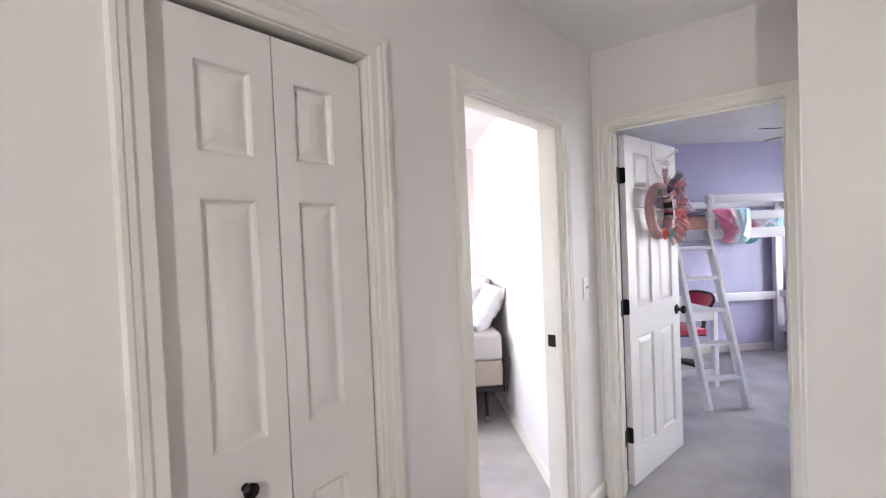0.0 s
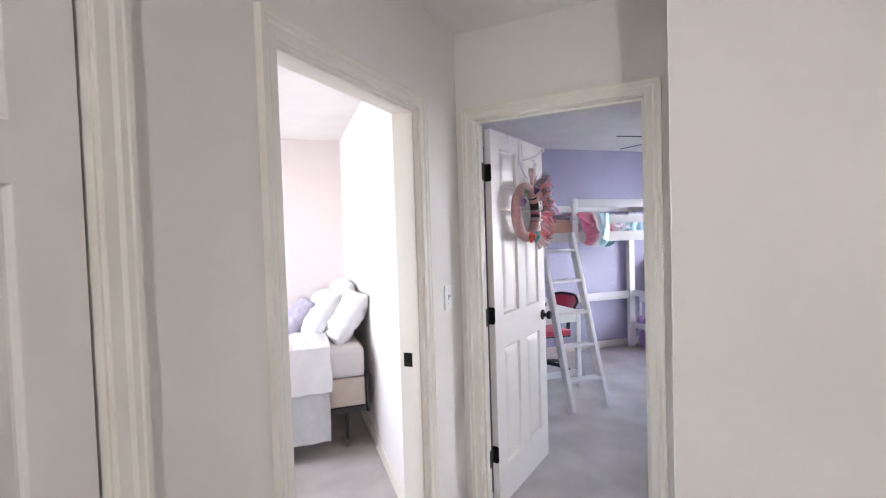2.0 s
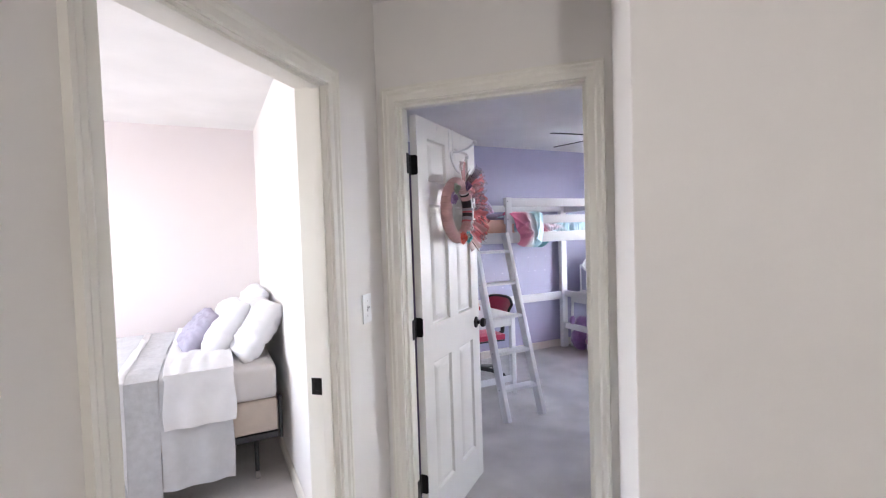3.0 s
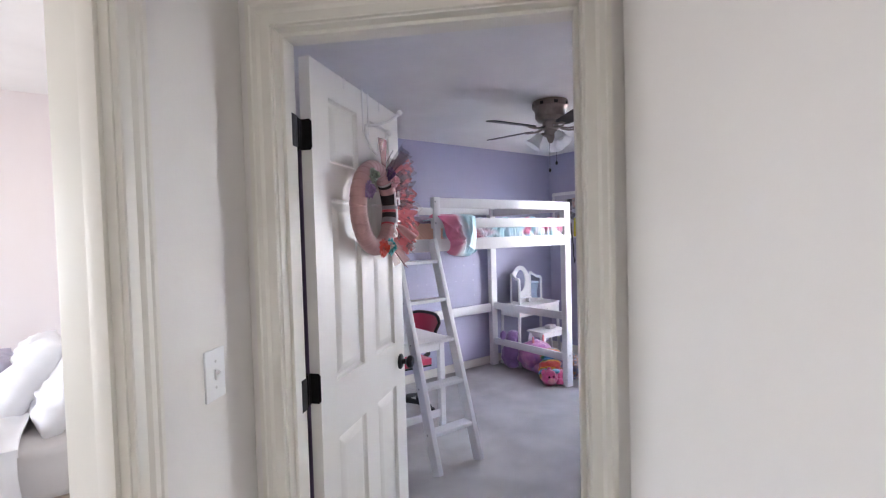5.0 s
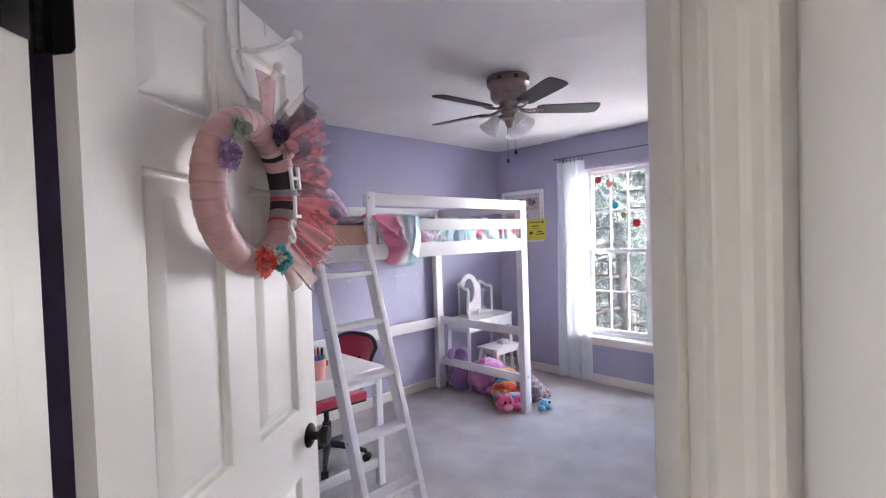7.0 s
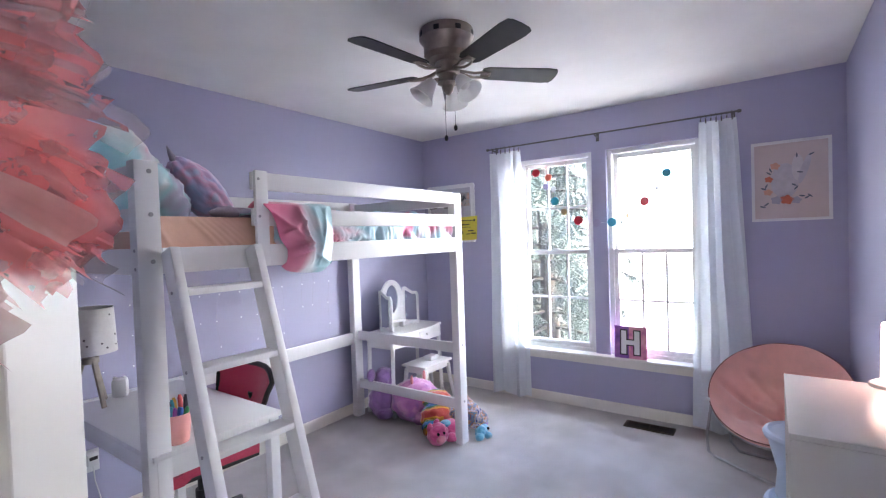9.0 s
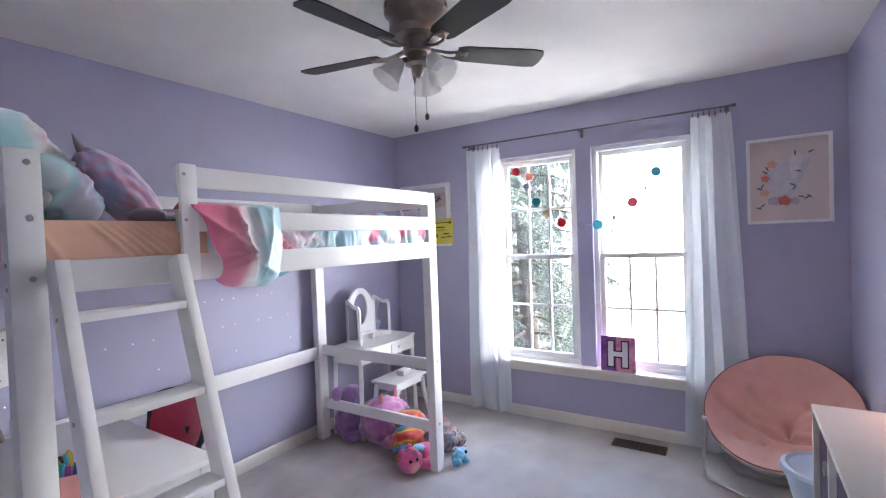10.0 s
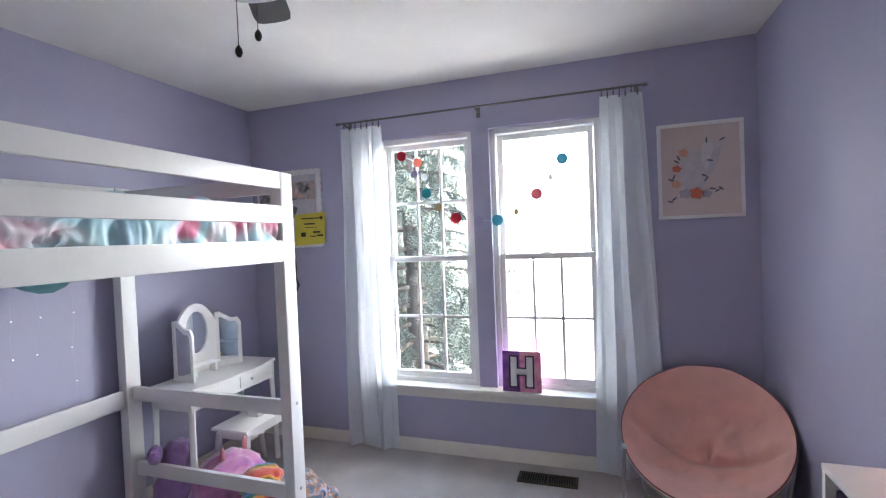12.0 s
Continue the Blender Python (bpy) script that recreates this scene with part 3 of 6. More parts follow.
lad = thing("ladder", pose(2.56, 3.52, 0), "white wooden five-rung ladder hooked on the loft bed", "ladder")
for xb, xt in ((2.352, 2.390), (2.683, 2.716)):
    bm = B()
    beam(bm, (xb - 2.56, lad_y(0.0) - 3.52, 0.012), (xt - 2.56, lad_y(1.45) - 3.52, 1.45), 0.036, 0.074, 0.005, up=(0, 1, 0))
    part("ladder_rail", bm, M_BEDW, lad)
for i, z in enumerate((1.31, 1.045, 0.78, 0.515, 0.25)):
    f = z / 1.46
    x0 = 2.352 + (2.390 - 2.352) * f + 0.017
    x1 = 2.683 + (2.716 - 2.683) * f - 0.017
    bm = B()
    y = lad_y(z)
    box(bm, x0 - 2.56, x1 - 2.56, y - 3.52 - 0.04, y - 3.52 + 0.045, z - 0.024, z, 0.004)
    part("rung", bm, M_BEDW, lad)
    for x, s in ((x0 - 0.036, 1), (x1 + 0.036, -1)):
        bm = B()
        rod(bm, (x - 2.56 - 0.002 * s, y - 3.52, z - 0.012), (x - 2.56 + 0.004 * s, y - 3.52, z - 0.012), 0.006, n=10)
        part("bolt", bm, M_BOLT, lad, "zinc bolt head")

# ---- ceiling fan ----
M_NICKEL = mat("brushed_nickel", (0.31, 0.265, 0.235), 0.3, 1.0, var=0.08, scale=40, bump=0.03, bscale=200)
M_BLADE = mat("dark_blade", (0.02, 0.019, 0.02), 0.42, var=0.3, scale=18, bump=0.05, bscale=60)
M_OPAL = bpy.data.materials.new("frosted_glass")
M_OPAL.use_nodes = True
on = M_OPAL.node_tree
od, otl, ogl = (on.nodes.new("ShaderNodeBsdf" + k) for k in ("Diffuse", "Translucent", "Glossy"))
om1, om2 = on.nodes.new("ShaderNodeMixShader"), on.nodes.new("ShaderNodeMixShader")
od.inputs["Color"].default_value = otl.inputs["Color"].default_value = (0.95, 0.95, 0.95, 1)
ogl.inputs["Roughness"].default_value = 0.2
om1.inputs[0].default_value, om2.inputs[0].default_value = 0.55, 0.06
on.links.new(od.outputs[0], om1.inputs[1])
on.links.new(otl.outputs[0], om1.inputs[2])
on.links.new(om1.outputs[0], om2.inputs[1])
on.links.new(ogl.outputs[0], om2.inputs[2])
on.links.new(om2.outputs[0], on.nodes["Material Output"].inputs["Surface"])
FC = (3.475, 3.51)
fan = thing("ceiling_fan", pose(FC[0], FC[1], CEIL - 0.006), "brushed nickel ceiling fan with five dark blades and glass shades", "ceiling fan")
bm = B()
lathe(bm, [(0.02, 0.0), (0.128, 0.0), (0.132, -0.012), (0.132, -0.045), (0.120, -0.060), (0.112, -0.075), (0.112, -0.118), (0.095, -0.142), (0.055, -0.152)], 40)
part("motor_housing", bm, M_NICKEL, fan)
bm = B()
lathe(bm, [(0.058, -0.152), (0.058, -0.205), (0.046, -0.210), (0.046, -0.245), (0.052, -0.252), (0.030, -0.262), (0.022, -0.290), (0.010, -0.305)], 28)
part("light_hub", bm, M_NICKEL, fan)
for i in range(8):
    bm = B()
    a = 2 * math.pi * (i + 0.3) / 8
    p = Vector((math.cos(a), math.sin(a), 0))
    beam(bm, p * 0.129 + Vector((0, 0, -0.042)), p * 0.129 + Vector((0, 0, -0.018)), 0.028, 0.008, 0.003, up=p)
    part("vent", bm, M_BLADE, fan)
for k in range(5):
    a = radians(101 + 72 * k)
    R = Matrix.Rotation(a, 4, "Z") @ Matrix.Translation((0, 0, -0.195)) @ Matrix.Rotation(radians(-11), 4, "X")
    bm = B()
    outline = [(0.17, 0.040), (0.20, 0.052), (0.50, 0.064), (0.545, 0.058), (0.556, 0.040), (0.560, 0.0)]
    pts = [(x, y) for x, y in outline] + [(x, -y) for x, y in outline[::-1][1:]]
    lo = [bm.verts.new(R @ Vector((x, y, -0.003))) for x, y in pts]
    hi = [bm.verts.new(R @ Vector((x, y, 0.003))) for x, y in pts]
    bm.faces.new(lo[::-1])
    bm.faces.new(hi)
    for i in range(len(pts)):
        j = (i + 1) % len(pts)
        bm.faces.new((lo[i], lo[j], hi[j], hi[i]))
    blade = part("blade", bm, M_BLADE, fan, smooth=20)
    bm = B()
    tube(bm, [R @ Vector(c) for c in ((0.05, 0, 0.012), (0.09, 0.014, -0.004), (0.13, 0.02, -0.012), (0.17, 0.024, -0.009), (0.20, 0.012, -0.008), (0.208, 0.0, -0.008), (0.20, -0.012, -0.008), (0.17, -0.024, -0.009), (0.13, -0.02, -0.012), (0.09, -0.014, -0.004), (0.05, 0, 0.012))], 0.0065, 8)
    box(bm, 0.165, 0.215, -0.02, 0.02, -0.0075, -0.0035, 0.002, R)
    part("blade_iron", bm, M_NICKEL, blade)
for k in range(3):
    a = radians(20 + 120 * k)
    d = Vector((math.cos(a), math.sin(a), 0))
    bm = B()
    tube(bm, [d * 0.03 + Vector((0, 0, -0.235)), d * 0.055 + Vector((0, 0, -0.238)), d * 0.078 + Vector((0, 0, -0.248))], 0.012, 10)
    arm = part("lamp_arm", bm, M_NICKEL, fan)
    ax = (d * 0.60 + Vector((0, 0, -0.80))).normalized()
    m = Matrix.Translation(d * 0.074 + Vector((0, 0, -0.240))) @ ax.to_track_quat("Z", "Y").to_matrix().to_4x4()
    bm = B()
    prof = [(0.020, 0.0), (0.026, 0.008), (0.034, 0.030), (0.040, 0.055), (0.050, 0.082), (0.066, 0.104), (0.064, 0.105), (0.047, 0.082), (0.037, 0.055), (0.031, 0.030), (0.022, 0.010), (0.016, 0.006)]
    lathe(bm, prof, 28, m)
    part("shade", bm, M_OPAL, arm, "frosted white glass bell shade")
    bm = B()
    lathe(bm, [(0.012, 0.0), (0.014, 0.02), (0.026, 0.045), (0.022, 0.065), (0.008, 0.074)], 16, m)
    part("bulb", bm, M_OPAL, arm)
for x, y, z in ((0.055, 0.058, 1.965), (0.10, 0.03, 2.02)):
    bm = B()
    rod(bm, (x, y, -0.23), (x, y, z - CEIL), 0.0012, n=6)
    lathe(bm, [(0.002, 0.016), (0.009, 0.006), (0.010, -0.004), (0.006, -0.014), (0.002, -0.016)], 12, Matrix.Translation((x, y, z - CEIL)))
    part("pull_chain", bm, M_BLADE, fan, "dark bead on a thin pull chain")


# ---- curtains, rod, garland, sign ----
M_SHEER = bpy.data.materials.new("sheer_fabric")
M_SHEER.use_nodes = True
nt = M_SHEER.node_tree
nt.nodes.remove(nt.nodes["Principled BSDF"])
nd = nt.nodes.new("ShaderNodeBsdfDiffuse")
nl = nt.nodes.new("ShaderNodeBsdfTranslucent")
ntr = nt.nodes.new("ShaderNodeBsdfTransparent")
m1, m2 = nt.nodes.new("ShaderNodeMixShader"), nt.nodes.new("ShaderNodeMixShader")
wv = nt.nodes.new("ShaderNodeTexNoise")
wv.inputs["Scale"].default_value, wv.inputs["Detail"].default_value = 45.0, 4.0
rw = nt.nodes.new("ShaderNodeMapRange")
rw.inputs[3].default_value, rw.inputs[4].default_value = 0.88, 0.97
tcs = nt.nodes.new("ShaderNodeTexCoord")
nt.links.new(tcs.outputs["Object"], wv.inputs["Vector"])
nt.links.new(wv.outputs["Fac"], rw.inputs[0])
nd.inputs["Color"].default_value = (0.86, 0.90, 0.93, 1)
nl.inputs["Color"].default_value = (0.88, 0.93, 0.95, 1)
m1.inputs[0].default_value = 0.58
nt.links.new(nd.outputs[0], m1.inputs[1])
nt.links.new(nl.outputs[0], m1.inputs[2])
nt.links.new(rw.outputs[0], m2.inputs[0])
nt.links.new(ntr.outputs[0], m2.inputs[1])
nt.links.new(m1.outputs[0], m2.inputs[2])
nt.links.new(m2.outputs[0], nt.nodes["Material Output"].inputs["Surface"])

ROD_X, ROD_Z = X_W - 0.085, 2.238
rodt = thing("curtain_rod", pose(ROD_X, 3.38, ROD_Z), "thin dark grey metal curtain rod on three brackets", "curtain rod")
M_ROD = mat("rod_metal", (0.16, 0.155, 0.16), 0.35, 0.9, var=0.1, scale=50)
bm = B()
rod(bm, (0, -0.96, 0.004), (0, 0.955, 0.004), 0.0065, n=14)
part("rod", bm, M_ROD, rodt)
for s in (-1, 1):
    bm = B()
    lathe(bm, [(0.006, 0.0), (0.011, 0.004), (0.012, 0.022), (0.006, 0.028)], 14, Matrix.Translation((0, 0.955 * s, 0.004)) @ Matrix.Rotation(radians(-90 * s), 4, "X"))
    part("finial", bm, M_ROD, rodt)
for y in (-0.93, 0.0, 0.92):
    bm = B()
    beam(bm, (0, y, -0.006), (0.085, y, -0.012), 0.008, 0.012, 0.002)
    box(bm, 0.080, 0.085, y - 0.012, y + 0.012, -0.045, 0.02, 0.002)
    part("bracket", bm, M_ROD, rodt)


def curtain(y0, y1, yb0, yb1, folds, seed, label, bow):
    """A sheer panel between y0 and y1 at the rod and yb0 and yb1 at the hem."""
    c = thing("curtain", pose(ROD_X, (y0 + y1) / 2, 0.03), label, "curtain", "sheer curtains")
    top = ROD_Z - 0.035 - 0.03
    mid = (y0 + y1) / 2

    def fn(u, v):
        z = top * (1 - v)
        k = v ** bow
        a, b = y0 + (yb0 - y0) * k, y1 + (yb1 - y1) * k
        y = a + (b - a) * u
        ph = 2 * math.pi * folds * (u + 0.09 * noise.noise(Vector((u * 2.3, v * 1.5, seed))) + 0.03 * math.sin(3 * v + seed))
        amp = (0.011 + 0.012 * v) * (0.75 + 1.1 * noise.noise(Vector((u * 4, v * 1.2, seed))))
        x = amp * math.sin(ph) + 0.018 * noise.noise(Vector((u * 3.5, v * 1.6, seed + 4))) + 0.004 * noise.noise(Vector((u * 14, v * 9, seed + 2)))
        y += 0.006 * math.sin(2 * ph) + 0.010 * noise.noise(Vector((u * 4, v * 3, seed + 9)))
        return Vector((x, y - mid, z + 0.012 * math.sin(ph * 0.5 + seed) * (v > 0.98)))

    bm = B()
    sheet(bm, fn, 72, 60)
    part("fabric", bm, M_SHEER, c, smooth=80)
    n = 7
    for i in range(n):
        y = y0 + (y1 - y0) * (i + 0.5) / n - mid
        bm = B()
        pts = [(0.011 * math.cos(a), y + 0.003 * math.sin(a * 1.0), ROD_Z - 0.03 + 0.002 + 0.013 * math.sin(a)) for a in [2 * math.pi * q / 14 for q in range(14)]]
        tube(bm, pts, 0.0016, 5, True)
        box(bm, -0.003, 0.003, y - 0.004, y + 0.004, top - 0.012, top + 0.022, 0.001)
        part("clip_ring", bm, M_ROD, c, "dark curtain clip ring")
    return c


curtain(4.02, 4.325, 3.99, 4.36, 3, 1.3, "white sheer curtain gathered beside the window", 1.0)
curtain(2.435, 2.655, 2.325, 2.725, 3, 5.1, "white sheer curtain flaring out towards its hem", 0.9)

M_FELT = {}
for key, col in (("red", (0.55, 0.03, 0.06)), ("teal", (0.05, 0.38, 0.45)), ("white", (0.75, 0.77, 0.80)), ("lavender", (0.42, 0.38, 0.55)),
                 ("tan", (0.45, 0.36, 0.20)), ("pink", (0.66, 0.22, 0.26)), ("orange", (0.80, 0.32, 0.24)), ("aqua", (0.12, 0.45, 0.56))):
    fm = M_FELT[key] = mat("felt_" + key, col, 0.9, var=0.08, scale=60, bump=0.3, bscale=300)
    ft, fx = fm.node_tree.nodes.new("ShaderNodeBsdfTranslucent"), fm.node_tree.nodes.new("ShaderNodeMixShader")
    ft.inputs["Color"].default_value = (*col, 1)
    fx.inputs[0].default_value = 0.22
    fm.node_tree.links.new(fm.node_tree.nodes["Principled BSDF"].outputs[0], fx.inputs[1])
    fm.node_tree.links.new(ft.outputs[0], fx.inputs[2])
    fm.node_tree.links.new(fx.outputs[0], fm.node_tree.nodes["Material Output"].inputs["Surface"])
gar = thing("garland", pose(5.355, 3.38, 1.75), "string garland of coloured felt discs hung across the windows", "garland")
DISCS = [(3.90, 1.99, "red", .033), (3.787, 1.94, "orange", .030), (3.813, 1.865, "lavender", .026), (3.745, 1.84, "white", .024), (3.735, 1.735, "teal", .034),
         (3.658, 1.64, "tan", .026), (3.538, 1.562, "red", .036), (3.388, 1.537, "lavender", .032), (3.271, 1.536, "aqua", .035),
         (3.153, 1.58, "tan", .022), (3.026, 1.683, "pink", .035), (2.94, 1.775, "white", .020), (2.87, 1.882, "aqua", .034)]
bm = B()
tube(bm, [(0.012, y - 3.38, z - 1.75) for y, z, *_ in [(3.97, 2.08)] + DISCS + [(2.80, 2.0)]], 0.0012, 5)
part("string", bm, M_FELT["white"], gar)
for i, (y, z, c, r) in enumerate(DISCS):
    bm = B()
    turn = 55 if c == "white" and y < 3 or (c == "tan" and y < 3.3) else random.uniform(-14, 14)
    m = Matrix.Translation((0.004, y - 3.38, z - 1.75)) @ Matrix.Rotation(radians(turn), 4, "Z") @ Matrix.Rotation(radians(90), 4, "Y")
    lathe(bm, [(r * 0.96, -0.0015), (r, 0.0), (r * 0.96, 0.0015)], 24, m)
    part("disc", bm, M_FELT[c], gar)

sg = thing("letter_sign", pose(5.362, 3.155, 0.467, 0, 4, 0), "small purple and pink painted canvas with a white letter", "letter sign")
M_SIGN = [mix_mat("sign_purple", [(0.10, 0.03, 0.22), (0.22, 0.07, 0.34), (0.34, 0.12, 0.40)], 0.5, 14.0, 0.4, 60), mix_mat("sign_pink", [(0.55, 0.14, 0.36), (0.75, 0.30, 0.46), (0.80, 0.45, 0.58)], 0.5, 14.0, 0.4, 60)]
bm = B()
box(bm, -0.009, 0.009, 0.012, 0.12, 0.0, 0.25, 0.002)
part("canvas", bm, M_SIGN[0], sg)
bm = B()
box(bm, -0.009, 0.009, -0.12, 0.012, 0.0, 0.25, 0.002)
part("canvas", bm, M_SIGN[1], sg)


def letter_h(bm, x, s, t):
    for y0, y1, z0, z1 in ((-0.068, -0.030, 0.035, 0.215), (0.030, 0.068, 0.035, 0.215), (-0.030, 0.030, 0.108, 0.142)):
        box(bm, x, x + t, y0 - s, y1 + s, z0 - s, z1 + s)


bm = B()
letter_h(bm, -0.012, 0.009, 0.002)
part("letter_outline", bm, mat("ink", (0.01, 0.01, 0.012), 0.5), sg)
bm = B()
letter_h(bm, -0.0145, 0.0, 0.002)
part("letter", bm, mat("sign_white", (0.8, 0.8, 0.82), 0.5), sg)

# ---- framed print ----
pic = thing("picture_frame", pose(X_W, 2.14, 1.755), "white framed pale pink print of flowers and a pale figure", "picture")
PH, PV = 0.211, 0.263
bm = B()
for a, b, c, d in ((-PH, PH, PV - 0.018, PV), (-PH, PH, -PV, -PV + 0.018), (-PH, -PH + 0.018, -PV + 0.018, PV - 0.018), (PH - 0.018, PH, -PV + 0.018, PV - 0.018)):
    box(bm, -0.028, -0.001, a, b, c, d, 0.002)
part("frame", bm, M_BEDW, pic)
bm = B()
box(bm, -0.012, -0.004, -PH + 0.016, PH - 0.016, -PV + 0.016, PV - 0.016)
part("print", bm, mat("print_paper", (0.68, 0.58, 0.56), 0.6, var=0.05, scale=5), pic)


def flat_shape(parent, name, pts, x, material):
    bm = B()
    bm.faces.new([bm.verts.new((x, y, z)) for y, z in pts])
    got = bmesh.ops.extrude_face_region(bm, geom=list(bm.faces))["geom"]
    for v in got:
        if isinstance(v, bmesh.types.BMVert):
            v.co.x -= 0.0008
    part(name, bm, material, parent, smooth=0)


def ellipse(y, z, a, b, n=18, rot=0.0, wob=0.0):
    out = []
    for i in range(n):
        t = 2 * math.pi * i / n
        k = 1 + wob * math.sin(5 * t)
        p, q = a * k * math.cos(t), b * k * math.sin(t)
        out.append((y + p * math.cos(rot) - q * math.sin(rot), z + p * math.sin(rot) + q * math.cos(rot)))
    return out


PM = {k: mat("print_" + k, c, 0.6, var=0.08, scale=30) for k, c in (("pale", (0.60, 0.56, 0.60)), ("white", (0.70, 0.66, 0.67)), ("red", (0.62, 0.17, 0.10)), ("peach", (0.70, 0.38, 0.28)), ("leaf", (0.13, 0.15, 0.19)), ("grey", (0.45, 0.42, 0.50)))}
flat_shape(pic, "print_shape", ellipse(0.03, 0.0, 0.075, 0.115), -0.0125, PM["pale"])
flat_shape(pic, "print_shape", ellipse(-0.04, 0.08, 0.032, 0.085), -0.0135, PM["white"])
flat_shape(pic, "print_shape", ellipse(-0.075, 0.07, 0.02, 0.10, rot=0.3), -0.0145, PM["pale"])
for y, z, a, k in ((0.08, 0.10, 0.026, "peach"), (0.115, 0.015, 0.022, "red"), (0.12, -0.07, 0.024, "peach"), (0.02, -0.125, 0.034, "red"), (-0.03, -0.13, 0.026, "grey"), (0.075, -0.125, 0.03, "grey")):
    flat_shape(pic, "print_flower", ellipse(y, z, a, a * 0.85, 20, 0.2, 0.16), -0.0155, PM[k])
for y, z, r in ((0.115, 0.055, 0.6), (0.105, 0.075, 1.1), (0.13, -0.03, 2.0), (0.145, -0.045, 0.4), (-0.02, -0.03, 0.5), (-0.03, -0.05, 2.3), (-0.06, -0.105, 0.2), (-0.085, -0.115, 2.6), (-0.10, -0.105, 0.7), (0.13, -0.15, 2.5), (0.15, -0.165, 0.3), (-0.035, 0.16, 1.57), (-0.05, 0.05, 0.2), (-0.11, 0.16, 2.7)):
    flat_shape(pic, "print_leaf", ellipse(y, z, 0.017, 0.005, 10, r), -0.0165, PM["leaf"])

# ---- notice board ----
brd = thing("notice_board", pose(X_W, 4.83, 1.693), "white scalloped notice board with photos and a yellow sheet", "notice board")
bm = B()
pts = []
W2, H2 = 0.272, 0.277
for k in range(4):
    n = 11
    for i in range(n):
        f = -1 + 2 * (i + 0.0) / n
        for q in range(3):
            g = f + 2 / n * q / 3
            o = 0.008 * math.sin(math.pi * q / 3)
            pts.append([(W2 + o, g * H2), (-g * W2, H2 + o), (-W2 - o, -g * H2), (g * W2, -H2 - o)][k])
front = [bm.verts.new((-0.016, y, z)) for y, z in pts]
back = [bm.verts.new((-0.001, y, z)) for y, z in pts]
bm.faces.new(front)
bm.faces.new(back[::-1])
for i in range(len(pts)):
    j = (i + 1) % len(pts)
    bm.faces.new((front[i], front[j], back[j], back[i]))
part("board_frame", bm, M_BEDW, brd, smooth=0)
bm = B()
box(bm, -0.018, -0.0155, -W2 + 0.03, W2 - 0.03, -H2 + 0.03, H2 - 0.03)
part("felt", bm, mat("board_felt", (0.56, 0.54, 0.60), 0.8, var=0.06, scale=40), brd)
bm = B()
for a, b, c, d in ((-W2 + 0.028, -W2 + 0.034, -H2 + 0.03, H2 - 0.03), (W2 - 0.034, W2 - 0.028, -H2 + 0.03, H2 - 0.03), (-W2 + 0.034, W2 - 0.034, H2 - 0.034, H2 - 0.028), (-W2 + 0.034, W2 - 0.034, -H2 + 0.028, -H2 + 0.034)):
    box(bm, -0.022, -0.0155, a, b, c, d, 0.001)
part("bead", bm, M_BEDW, brd)
PHOTO = [mix_mat("photo_print", [(0.05, 0.05, 0.06), (0.45, 0.42, 0.42), (0.60, 0.35, 0.28), (0.7, 0.68, 0.66)], 0.3, 16.0),
         mix_mat("photo_print", [(0.02, 0.02, 0.025), (0.16, 0.15, 0.16), (0.5, 0.5, 0.5)], 0.3, 22.0)]
for y, z, w, h, r, k in ((-0.13, 0.13, 0.19, 0.13, 0, 0), (0.03, 0.12, 0.10, 0.14, 3, 1), (0.20, 0.11, 0.09, 0.08, -4, 1), (-0.02, 0.0, 0.10, 0.08, 25, 1), (0.15, -0.05, 0.10, 0.12, 0, 0)):
    bm = B()
    box(bm, -0.0215 - 0.001 * k, -0.0185, y - w / 2, y + w / 2, z - h / 2, z + h / 2, 0, Matrix.Rotation(radians(r), 4, "X"))
    part("photo", bm, PHOTO[k], brd, "pinned photo print")
M_YEL = mat("yellow_paper", (0.72, 0.62, 0.08), 0.7, var=0.04, scale=8)
bm = B()
sheet(bm, lambda u, v: Vector((-0.027 - 0.012 * v * (1 - u), -0.312 + 0.255 * u + 0.005 * v, -0.035 - 0.225 * v - 0.01 * u)), 6, 6, 0.0006)
yel = part("paper", bm, M_YEL, brd, "yellow printed sheet with illegible lines")
M_INK = mat("paper_ink", (0.05, 0.05, 0.03), 0.7)
for y, z, w, h in ((-0.19, -0.075, 0.16, 0.008), (-0.18, -0.115, 0.09, 0.010), (-0.19, -0.14, 0.10, 0.004), (-0.24, -0.175, 0.06, 0.012), (-0.27, -0.20, 0.05, 0.012), (-0.21, -0.205, 0.05, 0.008), (-0.125, -0.19, 0.04, 0.030), (-0.28, -0.075, 0.018, 0.022)):
    bm = B()
    k = (-z - 0.035) / 0.225
    u = (y + 0.312) / 0.255
    x = -0.027 - 0.012 * k * (1 - u) - 0.0022
    box(bm, x, x + 0.0006, y - w / 2, y + w / 2, z - h / 2, z + h / 2)
    part("print_line", bm, M_INK, yel)
bm = B()
tube(bm, [(-0.02, -0.01, -0.10), (-0.024, -0.02, -0.2), (-0.022, -0.03, -0.3), (-0.012, -0.036, -0.42), (-0.012, -0.032, -0.50), (-0.012, -0.05, -0.56), (-0.012, -0.035, -0.60)], [0.006, 0.008, 0.005, 0.007, 0.005, 0.009, 0.004], 8)
part("bead_string", bm, mat("dark_beads", (0.03, 0.03, 0.04), 0.3, 0.3, var=0.4, scale=60), brd, "dark bead necklace hanging from the board")

